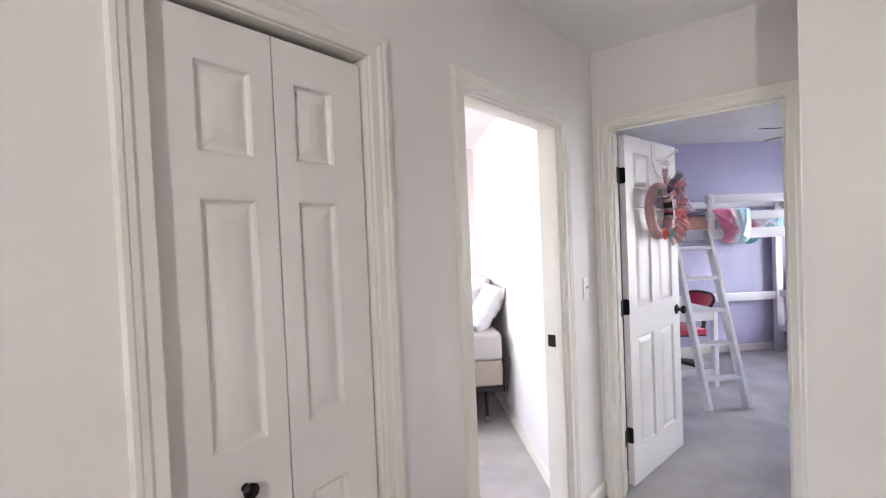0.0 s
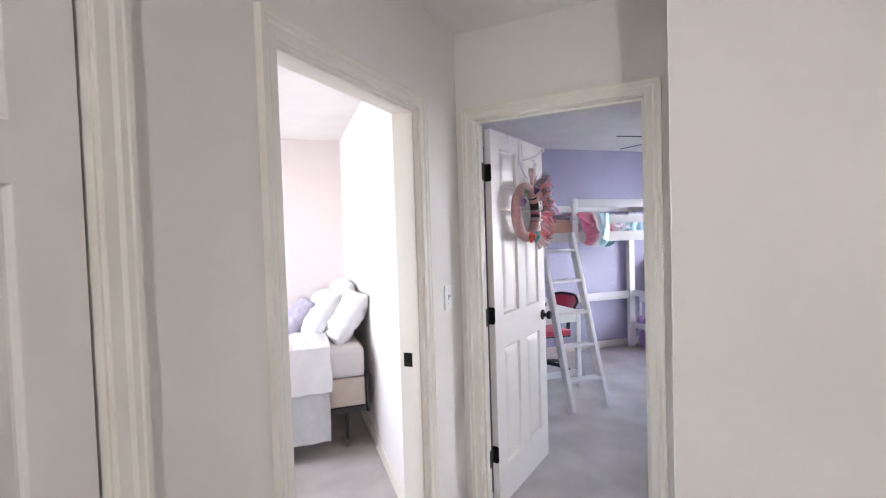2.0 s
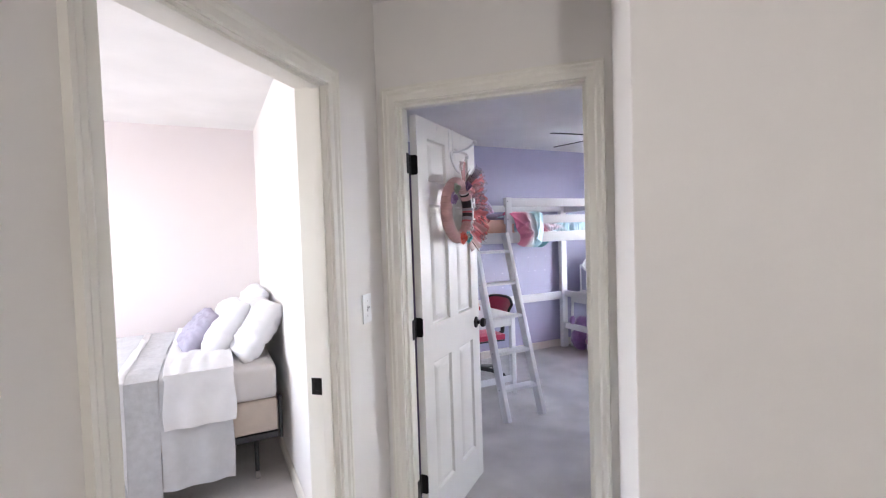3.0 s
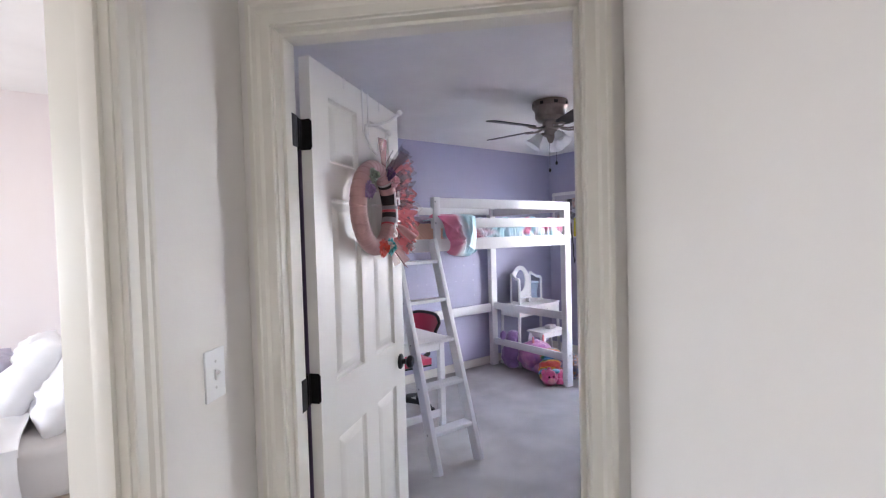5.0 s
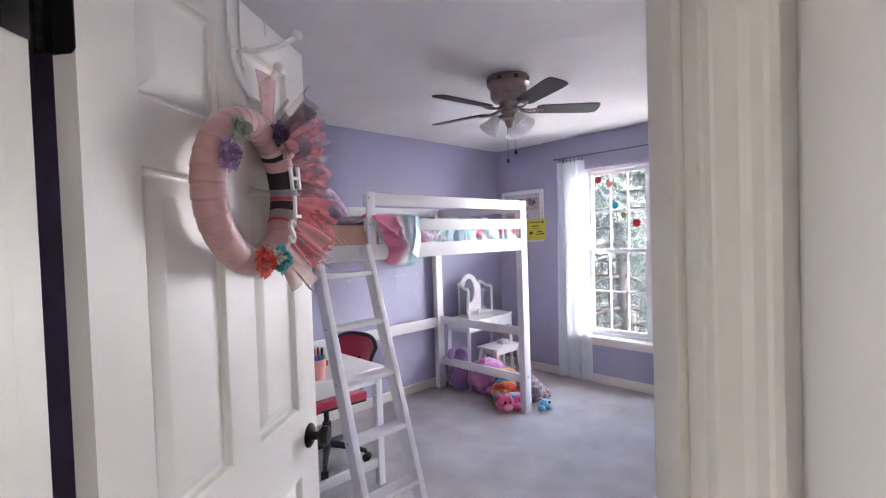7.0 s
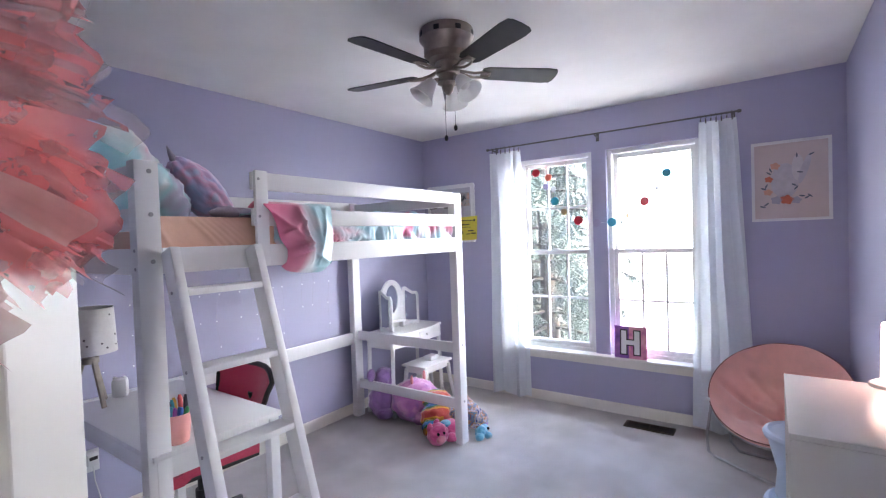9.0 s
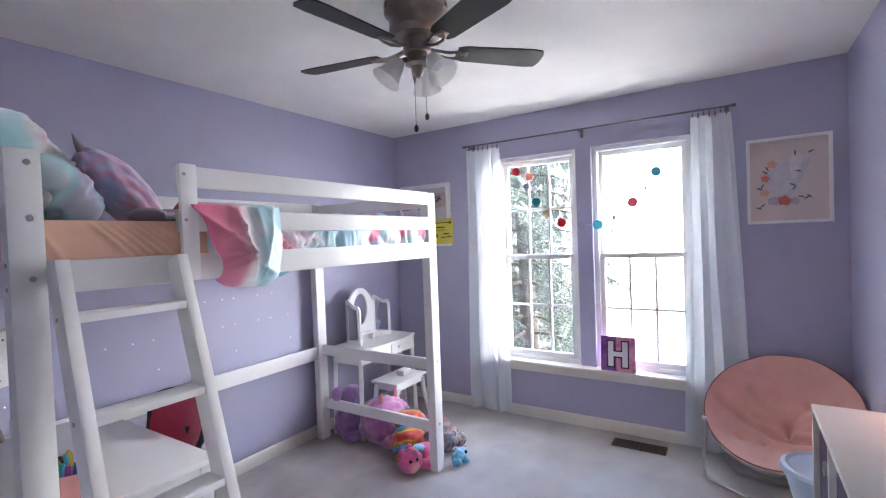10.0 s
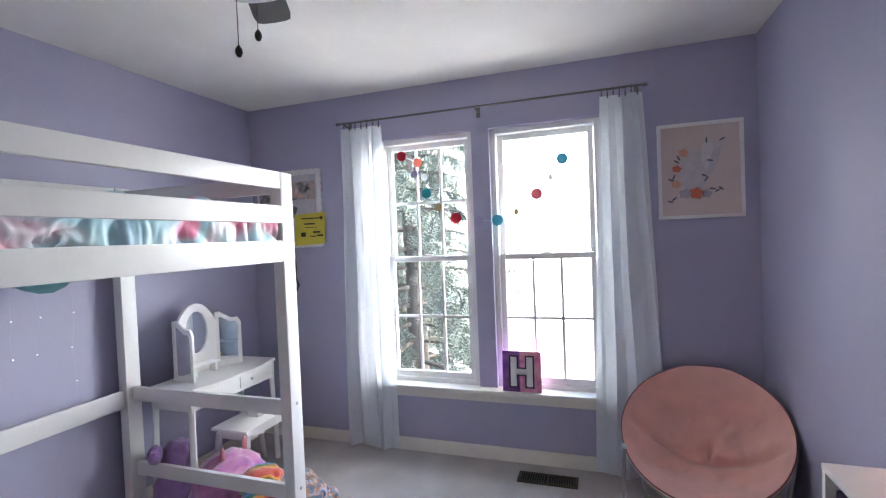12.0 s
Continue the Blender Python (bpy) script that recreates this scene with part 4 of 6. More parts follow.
# ---- floor vent ----
M_BRONZE = mat("vent_bronze", (0.10, 0.075, 0.055), 0.45, 0.6, var=0.2, scale=30)
vt = thing("floor_vent", pose(5.226, 3.003, 0.0), "brown metal floor register set in the carpet", "floor vent")
bm = B()
for a, b, c, d in ((-0.060, -0.045, -0.172, 0.172), (0.045, 0.060, -0.172, 0.172), (-0.045, 0.045, -0.172, -0.155), (-0.045, 0.045, 0.155, 0.172)):
    box(bm, a, b, c, d, 0.0, 0.009, 0.002)
box(bm, -0.045, 0.045, -0.006, 0.006, 0.0, 0.007)
part("frame", bm, M_BRONZE, vt)
# flat near-black plate puts in the shade of a duct below the slats
bm = B()
box(bm, -0.045, 0.045, -0.155, 0.155, 0.0005, 0.002)
part("duct_plate", bm, mat("duct_shade", (0.008, 0.008, 0.008), 0.8), vt)
for i in range(22):
    y = -0.146 + 0.292 * i / 21
    if abs(y) < 0.010:
        continue
    bm = B()
    beam(bm, (-0.045, y, 0.004), (0.045, y, 0.004), 0.0018, 0.006, 0, up=(0, 0.35, 1))
    part("slat", bm, M_BRONZE, vt, smooth=0)


# ---- white table furniture below the bed ----
vy = thing("vanity_table", pose(4.745, 4.92, 0), "white child's vanity table with oval mirror and side mirrors", "vanity table")
bm = B()
n = 24
top, bot = [], []
for i in range(n + 1):
    u = i / n
    x = -0.365 + 0.73 * u
    y = -0.165 - 0.022 * math.cos(2 * math.pi * (u - 0.5)) + 0.010 * math.cos(4 * math.pi * u)
    top.append((x, y))
pts = top + [(0.365, 0.165), (-0.365, 0.165)]
lo = [bm.verts.new((x, y, 0.655)) for x, y in pts]
hi = [bm.verts.new((x, y, 0.673)) for x, y in pts]
bm.faces.new(hi)
bm.faces.new(lo[::-1])
for i in range(len(pts)):
    j = (i + 1) % len(pts)
    bm.faces.new((lo[i], lo[j], hi[j], hi[i]))
part("tabletop", bm, M_BEDW, vy, smooth=20)
bm = B()
box(bm, -0.335, 0.335, -0.145, -0.13, 0.555, 0.655, 0.002)
box(bm, -0.335, 0.335, 0.13, 0.145, 0.555, 0.655, 0.002)
for x in (-0.335, 0.32):
    box(bm, x, x + 0.015, -0.13, 0.13, 0.555, 0.655, 0.002)
part("apron", bm, M_BEDW, vy)
bm = B()
box(bm, 0.02, 0.20, -0.152, -0.1455, 0.572, 0.645, 0.003)
dr = part("drawer", bm, M_BEDW, vy)
bm = B()
lathe(bm, [(0.006, 0.0), (0.005, 0.008), (0.011, 0.013), (0.010, 0.018), (0.003, 0.021)], 14, Matrix.Translation((0.11, -0.152, 0.61)) @ Matrix.Rotation(radians(90), 4, "X"))
part("drawer_knob", bm, M_BEDW, dr)
for x in (-1, 1):
    for y in (-1, 1):
        bm = B()
        rod_top, rod_bot = Vector((x * 0.318, y * 0.128, 0.655)), Vector((x * 0.335, y * 0.140, 0.0))
        beam(bm, rod_bot, rod_top, 0.030, 0.030, 0.004)
        part("leg", bm, M_BEDW, vy)
M_MIRROR = mat("mirror_glass", (0.85, 0.86, 0.87), 0.03, 1.0, var=0.0)


def ring_frame(bm, outer, inner, y0, y1):
    """A flat frame between two outlines with the same number of points (x, z)."""
    n = len(outer)
    v = [[bm.verts.new((p[0], y, p[1])) for p in ps] for y in (y0, y1) for ps in (outer, inner)]
    for i in range(n):
        j = (i + 1) % n
        for a, b in ((v[0], v[1]), (v[2], v[3]), (v[0], v[2]), (v[1], v[3])):
            bm.faces.new((a[i], a[j], b[j], b[i]))


def round_top(w, h, base, n=40, bump=0.0):
    """Outline of a mirror board: straight sides and an arched top."""
    out = []
    for i in range(n):
        t = 2 * math.pi * i / n
        x, z = math.cos(t), math.sin(t)
        k = 1 / max(abs(x), abs(z))
        p, q = x * k, z * k
        zz = base + h * (q + 1) / 2
        if q > 0.35:
            zz -= h * 0.30 * (abs(p) ** 2.2) * min(1, (q - 0.35) / 0.65)
        out.append((p * w / 2, zz))
    return out


bm = B()
ov = [(0.083 * math.cos(2 * math.pi * i / 40), 0.25 + 0.128 * math.sin(2 * math.pi * i / 40)) for i in range(40)]
ring_frame(bm, round_top(0.30, 0.425, 0.0), ov, -0.009, 0.009)
mb = part("mirror_frame", bm, M_BEDW, vy)
mb.location = (-0.05, 0.105, 0.674)
bm = B()
plate(bm, [(x * 1.03, z) for x, z in ov], -0.001, 0.003)
part("mirror", bm, M_MIRROR, mb, "oval mirror glass", smooth=0)
for s in (-1, 1):
    bm = B()
    out = [(-0.078, 0.0), (0.0, 0.0), (0.078, 0.0), (0.078, 0.14), (0.078, 0.27), (0.058, 0.302), (0.022, 0.300), (-0.022, 0.330), (-0.050, 0.350), (-0.078, 0.345), (-0.078, 0.2), (-0.078, 0.1)]
    inn = [(-0.056, 0.032), (0.0, 0.032), (0.056, 0.032), (0.056, 0.14), (0.056, 0.255), (0.044, 0.276), (0.016, 0.274), (-0.020, 0.298), (-0.042, 0.314), (-0.056, 0.312), (-0.056, 0.2), (-0.056, 0.1)]
    out, inn = ([(x * s, z) for x, z in ps] for ps in (out, inn))
    ring_frame(bm, out, inn, -0.007, 0.007)
    wing = part("mirror_wing", bm, M_BEDW, vy)
    a = radians(-32 if s > 0 else 87)
    wing.location = (-0.05 + s * (0.155 + 0.075 * math.cos(a)), 0.105 - 0.075 * math.sin(abs(a)), 0.674)
    wing.rotation_euler = (0, 0, a if s > 0 else a)
    bm = B()
    plate(bm, [(x * 1.03, z) for x, z in inn], -0.001, 0.003)
    part("mirror", bm, M_MIRROR, wing, smooth=0)
bm = B()
box(bm, -0.15, 0.05, 0.02, 0.09, 0.726, 0.738, 0.003)
box(bm, -0.135, -0.115, 0.03, 0.08, 0.673, 0.726, 0.002)
box(bm, 0.015, 0.035, 0.03, 0.08, 0.673, 0.726, 0.002)
part("shelf", bm, M_BEDW, vy)

st = thing("stool", pose(4.82, 4.74, 0), "white wooden child's stool pushed under the vanity table", "stool")
bm = B()
box(bm, -0.20, 0.20, -0.13, 0.13, 0.362, 0.38, 0.005)
part("seat", bm, M_BEDW, st)
bm = B()
box(bm, -0.17, 0.17, -0.105, 0.105, 0.31, 0.362, 0.002)
part("apron", bm, M_BEDW, st)
for x in (-1, 1):
    for y in (-1, 1):
        bm = B()
        tube(bm, [(x * 0.165, y * 0.10, 0.34), (x * 0.185, y * 0.108, 0.2), (x * 0.215, y * 0.118, 0.07), (x * 0.24, y * 0.125, 0.0)], [0.020, 0.018, 0.015, 0.014], 8)
        part("leg", bm, M_BEDW, st)
bm = B()
box(bm, -0.01, 0.10, -0.05, 0.03, 0.38, 0.425, 0.012)
single("storage_box", bm, M_BEDW, "small white box lying on the stool", "box", pose(4.82, 4.74, 0))

# ---- desk, office chair and what stands on the desk ----
dk = thing("desk", pose(2.572, 4.49, 0), "white wooden desk below the loft bed", "desk")
bm = B()
box(bm, -0.262, 0.263, -0.47, 0.47, 0.702, 0.722, 0.004)
part("tabletop", bm, M_BEDW, dk)
bm = B()
box(bm, 0.225, 0.243, -0.44, 0.44, 0.62, 0.702, 0.002)
box(bm, -0.243, -0.225, -0.44, 0.44, 0.62, 0.702, 0.002)
box(bm, -0.225, 0.225, -0.455, -0.437, 0.62, 0.702, 0.002)
box(bm, -0.225, 0.225, 0.437, 0.455, 0.62, 0.702, 0.002)
part("apron", bm, M_BEDW, dk)
for x in (-1, 1):
    for y in (-1, 1):
        bm = B()
        box(bm, x * 0.226 - 0.022, x * 0.226 + 0.022, y * 0.44 - 0.022, y * 0.44 + 0.022, 0, 0.70, 0.004)
        part("leg", bm, M_BEDW, dk)
bm = B()
box(bm, -0.204, 0.204, -0.45, -0.43, 0.11, 0.165, 0.003)
part("stretcher", bm, M_BEDW, dk)

M_RED = mat("red_mesh", (0.55, 0.035, 0.10), 0.75, var=0.1, scale=120, bump=0.5, bscale=350, sheen=0.3)
M_PLASTIC = mat("black_plastic", (0.014, 0.014, 0.016), 0.42, var=0.2, scale=40)
oc = thing("office_chair", pose(2.74, 4.57, 0), "red mesh and black plastic swivel chair pushed under the desk", "office chair")
bm = B()
sheet(bm, lambda u, v: Vector((-0.21 + 0.40 * u, (-0.21 + 0.42 * v) * (0.85 + 0.15 * u), 0.465 + 0.02 * math.sin(math.pi * v) * math.sin(math.pi * u) - 0.02 * (u < 0.1))), 12, 12, 0.05)
part("seat", bm, M_RED, oc, "padded red fabric seat", smooth=60)
bm = B()
sheet(bm, lambda u, v: Vector((-0.20 + 0.39 * u, (-0.205 + 0.41 * v) * (0.85 + 0.15 * u), 0.412)), 6, 6, 0.014)
part("seat_shell", bm, M_PLASTIC, oc)


def back_pt(u, v, grow=0.0):
    w = (0.185 + 0.06 * v) + grow
    y = (2 * u - 1) * w
    z = 0.565 + 0.235 * v * (1 - 0.22 * abs(2 * u - 1) ** 4) + 0.03 * abs(2 * u - 1) ** 4 * (1 - v) + (grow if v > 0.5 else -grow)
    return Vector((0.27 - 0.07 * (abs(2 * u - 1) ** 2) + 0.05 * v, y, z))


bm = B()
sheet(bm, back_pt, 14, 10, 0.006)
bk = part("backrest", bm, M_RED, oc, "see-through red mesh backrest", smooth=70)
bm = B()
rim = [back_pt(i / 14, 0, 0.006) for i in range(15)] + [back_pt(1, i / 8, 0.006) for i in range(1, 9)] + [back_pt(1 - i / 14, 1, 0.006) for i in range(1, 15)] + [back_pt(0, 1 - i / 8, 0.006) for i in range(1, 8)]
tube(bm, rim, 0.014, 8, True)
part("back_frame", bm, M_PLASTIC, bk)
bm = B()
tube(bm, [(0.05, 0, 0.405), (0.22, 0, 0.40), (0.30, 0, 0.44), (0.31, 0, 0.56), (0.29, 0, 0.66)], 0.022, 10)
part("back_bracket", bm, M_PLASTIC, oc)
bm = B()
rod(bm, (0, 0, 0.09), (0, 0, 0.26), 0.030, n=16)
rod(bm, (0, 0, 0.25), (0, 0, 0.405), 0.018, n=16)
part("gas_lift", bm, M_PLASTIC, oc)
for k in range(5):
    a = radians(20 + 72 * k)
    d = Vector((math.cos(a), math.sin(a), 0))
    bm = B()
    tube(bm, [d * 0.02 + Vector((0, 0, 0.11)), d * 0.14 + Vector((0, 0, 0.095)), d * 0.27 + Vector((0, 0, 0.068))], [0.026, 0.020, 0.014], 8)
    leg = part("base_leg", bm, M_PLASTIC, oc)
    bm = B()
    s = Vector((-d.y, d.x, 0))
    rod(bm, d * 0.275 - s * 0.022 + Vector((0, 0, 0.027)), d * 0.275 + s * 0.022 + Vector((0, 0, 0.027)), 0.027, n=16)
    rod(bm, d * 0.27 + Vector((0, 0, 0.03)), d * 0.27 + Vector((0, 0, 0.07)), 0.008)
    part("castor", bm, M_PLASTIC, leg)

M_LINEN = mat("lamp_linen", (0.72, 0.71, 0.70), 0.85, var=0.04, scale=60, bump=0.3, bscale=400)
M_GREYW = mat("grey_wood", (0.33, 0.29, 0.25), 0.5, var=0.15, scale=22, bump=0.1, bscale=90)
tl = thing("table_lamp", pose(2.40, 4.865, 0.722), "white drum table lamp with dark dots on a grey wooden tripod", "table lamp")
bm = B()
lathe(bm, [(0.108, 0.255), (0.100, 0.465), (0.0975, 0.465), (0.1055, 0.255)], 40, cap=False)
bm.verts.ensure_lookup_table()
sh = part("shade", bm, M_LINEN, tl, "white fabric drum shade")
for i in range(26):
    a, z = i * 2.399 + 0.8 * math.sin(i * 7.1), 0.275 + 0.17 * ((i * 0.618 + 0.13 * math.sin(i * 3.7)) % 1)
    r = 0.1085 - 0.038 * (z - 0.255)
    bm = B()
    m = Matrix.Rotation(a, 4, "Z") @ Matrix.Translation((r, 0, z)) @ Matrix.Rotation(radians(90), 4, "Y")
    lathe(bm, [(0.0048, -0.0012), (0.0048, 0.0008)], 8, m)
    part("dot", bm, mat("dot_grey", (0.12, 0.11, 0.12), 0.7) if i == 0 else bpy.data.materials["dot_grey"], sh)
for k in range(3):
    a = radians(-80 + 120 * k)
    d = Vector((math.cos(a), math.sin(a), 0))
    bm = B()
    beam(bm, d * 0.092 + Vector((0, 0, 0.004)), d * 0.020 + Vector((0, 0, 0.235)), 0.017, 0.017, 0.003)
    part("leg", bm, M_GREYW, tl)
bm = B()
rod(bm, (0, 0, 0.205), (0, 0, 0.232), 0.034, n=20)
rod(bm, (0, 0, 0.23), (0, 0, 0.29), 0.010)
part("hub", bm, M_GREYW, tl)

bmn = thing("baby_monitor", pose(2.527, 4.90, 0.722, 0, 0, -35), "small white plastic monitor with a dark screen on the desk", "monitor")
bm = B()
box(bm, -0.036, 0.036, -0.026, 0.026, 0.0, 0.098, 0.022)
for x in (-0.02, 0.02):
    blob(bm, (x, 0, 0.094), (0.010, 0.010, 0.012), 0, 1, 2)
part("case", bm, M_VINYL, bmn)
bm = B()
box(bm, -0.020, 0.020, -0.0245, -0.0215, 0.030, 0.072, 0.001)
part("screen", bm, mat("dark_screen", (0.01, 0.012, 0.016), 0.15), bmn)

cup = thing("pencil_cup", pose(2.425, 4.095, 0.722), "pink cup full of coloured pens on the desk", "pencil cup")
M_PINK = mat("pink_plastic", (0.72, 0.33, 0.31), 0.42, var=0.04, scale=30)
bm = B()
lathe(bm, [(0.001, 0.0), (0.041, 0.0), (0.055, 0.112), (0.0525, 0.112), (0.039, 0.006), (0.001, 0.006)], 28, cap=False)
part("cup", bm, M_PINK, cup)
bm = B()
tube(bm, [(0.046, 0.0, 0.095), (0.066, 0.0, 0.088), (0.066, 0.0, 0.066), (0.045, 0.0, 0.058)], 0.006, 8)
part("handle", bm, mat("red_plastic", (0.45, 0.04, 0.07), 0.4), cup)
PEN = [mat("pen_ink", c, 0.4, var=0.02) for c in ((0.03, 0.10, 0.40), (0.45, 0.03, 0.04), (0.04, 0.30, 0.10), (0.55, 0.35, 0.03), (0.03, 0.30, 0.40), (0.25, 0.05, 0.30), (0.015, 0.015, 0.03))]
for i in range(14):
    a = i * 2.4
    r = 0.012 + 0.020 * ((i * 0.37) % 1)
    p = Vector((r * math.cos(a), r * math.sin(a), 0.008))
    q = Vector((1.6 * r * math.cos(a + 0.5), 1.6 * r * math.sin(a + 0.5), 0.112 + 0.045 * ((i * 0.61) % 1)))
    bm = B()
    rod(bm, p, q, 0.0085, n=10)
    rod(bm, q, q + (q - p).normalized() * 0.012, 0.0085, 0.005, 10)
    part("pen", bm, PEN[i % 7], cup)

# paper and power adapter on the wall behind the desk
bm = B()
sheet(bm, lambda u, v: Vector((2.50 + 0.10 * u, Y_N - 0.004 - 0.004 * math.sin(3 * v), 1.15 - 0.205 * v)), 4, 5, 0.0006)
single("wall_paper_note", bm, mat("white_paper", (0.74, 0.74, 0.78), 0.7), "white paper sheet taped on the lilac wall", "paper")
ad = thing("power_outlet", pose(2.47, Y_N, 0.36), "white wall outlet with a plugged-in adapter", "power outlet")
bm = B()
box(bm, -0.036, 0.036, -0.006, 0, -0.058, 0.058, 0.003)
part("plate", bm, M_VINYL, ad)
bm = B()
box(bm, -0.025, 0.025, -0.04, -0.006, -0.02, 0.045, 0.006)
part("adapter", bm, M_VINYL, ad)
bm = B()
box(bm, -0.018, 0.018, -0.043, -0.040, 0.012, 0.03, 0.001)
part("adapter_face", bm, M_PLASTIC, ad)
bm = B()
tube(bm, [(0, -0.03, -0.02), (0.005, -0.03, -0.10), (0.03, -0.03, -0.22), (0.06, -0.03, -0.30), (0.12, -0.04, -0.345)], 0.003, 6)
part("cord", bm, M_VINYL, ad)

# fairy lights: thin wires with tiny lit bulbs
fl = thing("fairy_lights", pose(3.5, Y_N - 0.004, 1.3), "thin wire fairy lights hanging down the lilac wall", "string lights")
M_WIRE = mat("clear_wire", (0.50, 0.48, 0.55), 0.4)
M_LED = mat("led", (0.95, 0.97, 1.0), 0.4, var=0.0, emit=0.09)
rnd = random.Random(4)
for i in range(13):
    x0 = -0.95 + 0.128 * i + rnd.uniform(-0.03, 0.03)
    pts = []
    for j in range(10):
        pts.append(Vector((x0 + rnd.uniform(-0.014, 0.014), -0.004, 0.10 - 0.085 * j)))
    ln = rnd.randint(6, 10)
    pts = pts[:ln]
    bm = B()
    tube(bm, pts, 0.0004, 4)
    wire = part("wire", bm, M_WIRE, fl, smooth=0)
    for j in range(1, ln, 2):
        bm = B()
        p = pts[j]
        bmesh.ops.create_icosphere(bm, subdivisions=1, radius=0.0045, matrix=Matrix.Translation(p + Vector((0, -0.003, 0))))
        part("bulb", bm, M_LED, wire)

# ---- bedding on the loft bed ----

def crease(x, z, lines):
    """Sharp folds along lines (x0, z0, x1, z1, height, width)."""
    d = 0.0
    for x0, z0, x1, z1, h, w in lines:
        ex, ez = x1 - x0, z1 - z0
        k = max(0.0, min(1.0, ((x - x0) * ex + (z - z0) * ez) / (ex * ex + ez * ez)))
        r = math.hypot(x - x0 - k * ex, z - z0 - k * ez)
        d += h * math.exp(-r / w) * math.sin(math.pi * (0.15 + 0.7 * k))
    return d


M_SHEET = mat("peach_sheet", (0.76, 0.46, 0.34), 0.4, var=0.05, scale=8, bump=0.6, bscale=14, sheen=0.3)
bm = B()
box(bm, BX0 + 0.04, BX1 - 0.05, BY0 + 0.045, BY1 - 0.06, 1.42, 1.578, 0.035)
for _ in range(2):
    bmesh.ops.subdivide_edges(bm, edges=[e for e in bm.edges if e.calc_length() > 0.12], cuts=3, use_grid_fill=True)
for v in bm.verts:
    if v.co.z > 1.44:
        v.co += v.normal * 0.008 * noise.noise(Vector((v.co.x * 9, v.co.y * 9, v.co.z * 16)))
PULL = [(2.50 + 0.028 * i, 1.565, 2.62 + 0.035 * i, 1.44, 0.010 - 0.0008 * i, 0.008) for i in range(7)] + [(2.36, 1.57, 2.44, 1.43, 0.006, 0.008)]
sheet(bm, lambda u, v: Vector((BX0 + 0.085 + 0.55 * u, BY0 + 0.046 - 0.010 * math.sin(math.pi * v) - crease(BX0 + 0.085 + 0.55 * u, 1.425 + 0.15 * v, PULL), 1.425 + 0.15 * v)), 90, 24)
single("mattress", bm, M_SHEET, "mattress in a creased peach fitted sheet on the loft bed", "mattress", smooth=70)
M_SATIN = mix_mat("satin_tie_dye", [(0.76, 0.14, 0.30), (0.82, 0.30, 0.44), (0.78, 0.74, 0.82), (0.50, 0.77, 0.84), (0.44, 0.70, 0.81), (0.62, 0.66, 0.80), (0.80, 0.26, 0.42)], 0.3, 3.6, 0.25, 18, 0.05, 0.5, 1.0)


def quilt(u, v):
    x = 2.86 + 1.40 * u
    y = BY0 + 0.022 + (BY1 - BY0 - 0.09) * max(0.0, v - 0.16) / 0.84
    z = 1.592 + 0.035 * (0.5 + noise.noise(Vector((u * 9, v * 6, 2)))) + 0.012 * noise.noise(Vector((u * 26, v * 14, 7)))
    z -= 0.19 * max(0.0, 0.18 - v) / 0.18 + 0.02 * max(0.0, u - 0.93) / 0.07
    w = max(0.0, 1 - v / 0.3)
    # slanting gathers where the cloth is tucked behind the rails
    slant = 13 * x + 170 * noise.noise(Vector((x * 1.7, 0, 3))) * min(v, 0.18) + 7 * noise.noise(Vector((x * 4.3, v * 5, 1)))
    y -= w * (0.030 * abs(math.sin(slant)) ** 0.8 + 0.012 * abs(noise.noise(Vector((x * 30, v * 12, 5)))) - 0.018)
    return Vector((x, y, z))


bm = B()
sheet(bm, quilt, 280, 64, 0.006)
bl = thing("blanket", pose(0, 0, 0), "pink and aqua tie-dyed satin blanket hanging over the bed rail", "blanket")
part("top", bm, M_SATIN, bl, smooth=80)
# the length hung over the guard rail: dyed pink, white and aqua across its width
M_HANG = mix_mat("satin_bands", [(0.80, 0.16, 0.31), (0.82, 0.30, 0.43), (0.84, 0.80, 0.84), (0.78, 0.85, 0.88), (0.46, 0.75, 0.81), (0.52, 0.79, 0.84)], 0.34, 3.0, 0.08, 30, 0.3)
nt = M_HANG.node_tree
hn = [x for x in nt.nodes if x.bl_idname == "ShaderNodeTexNoise"][0]
hr = [x for x in nt.nodes if x.bl_idname == "ShaderNodeValToRGB"][0]
hx, hm, hs = nt.nodes.new("ShaderNodeSeparateXYZ"), nt.nodes.new("ShaderNodeMapRange"), nt.nodes.new("ShaderNodeMath")
hn.inputs["Scale"].default_value = 7.0
hs.operation = "MULTIPLY_ADD"
hs.inputs[1].default_value, hs.inputs[2].default_value = 0.34, -0.17
hadd = nt.nodes.new("ShaderNodeMath")
hm.inputs[1].default_value, hm.inputs[2].default_value = 2.76, 3.14
hm.clamp = False
nt.links.new([x for x in nt.nodes if x.bl_idname == "ShaderNodeTexCoord"][0].outputs["Object"], hx.inputs[0])
nt.links.new(hx.outputs["X"], hm.inputs[0])
nt.links.new(hn.outputs["Fac"], hs.inputs[0])
nt.links.new(hm.outputs[0], hadd.inputs[0])
nt.links.new(hs.outputs[0], hadd.inputs[1])
nt.links.new(hadd.outputs[0], hr.inputs["Fac"])
for e, p in zip(hr.color_ramp.elements, (0.0, 0.50, 0.60, 0.68, 0.76, 1.0)):
    e.position = p
M_SP = mix_mat("satin_pink", [(0.80, 0.15, 0.31), (0.82, 0.27, 0.41), (0.84, 0.55, 0.64)], 0.48, 3.2, 0.15, 24, 0.4)
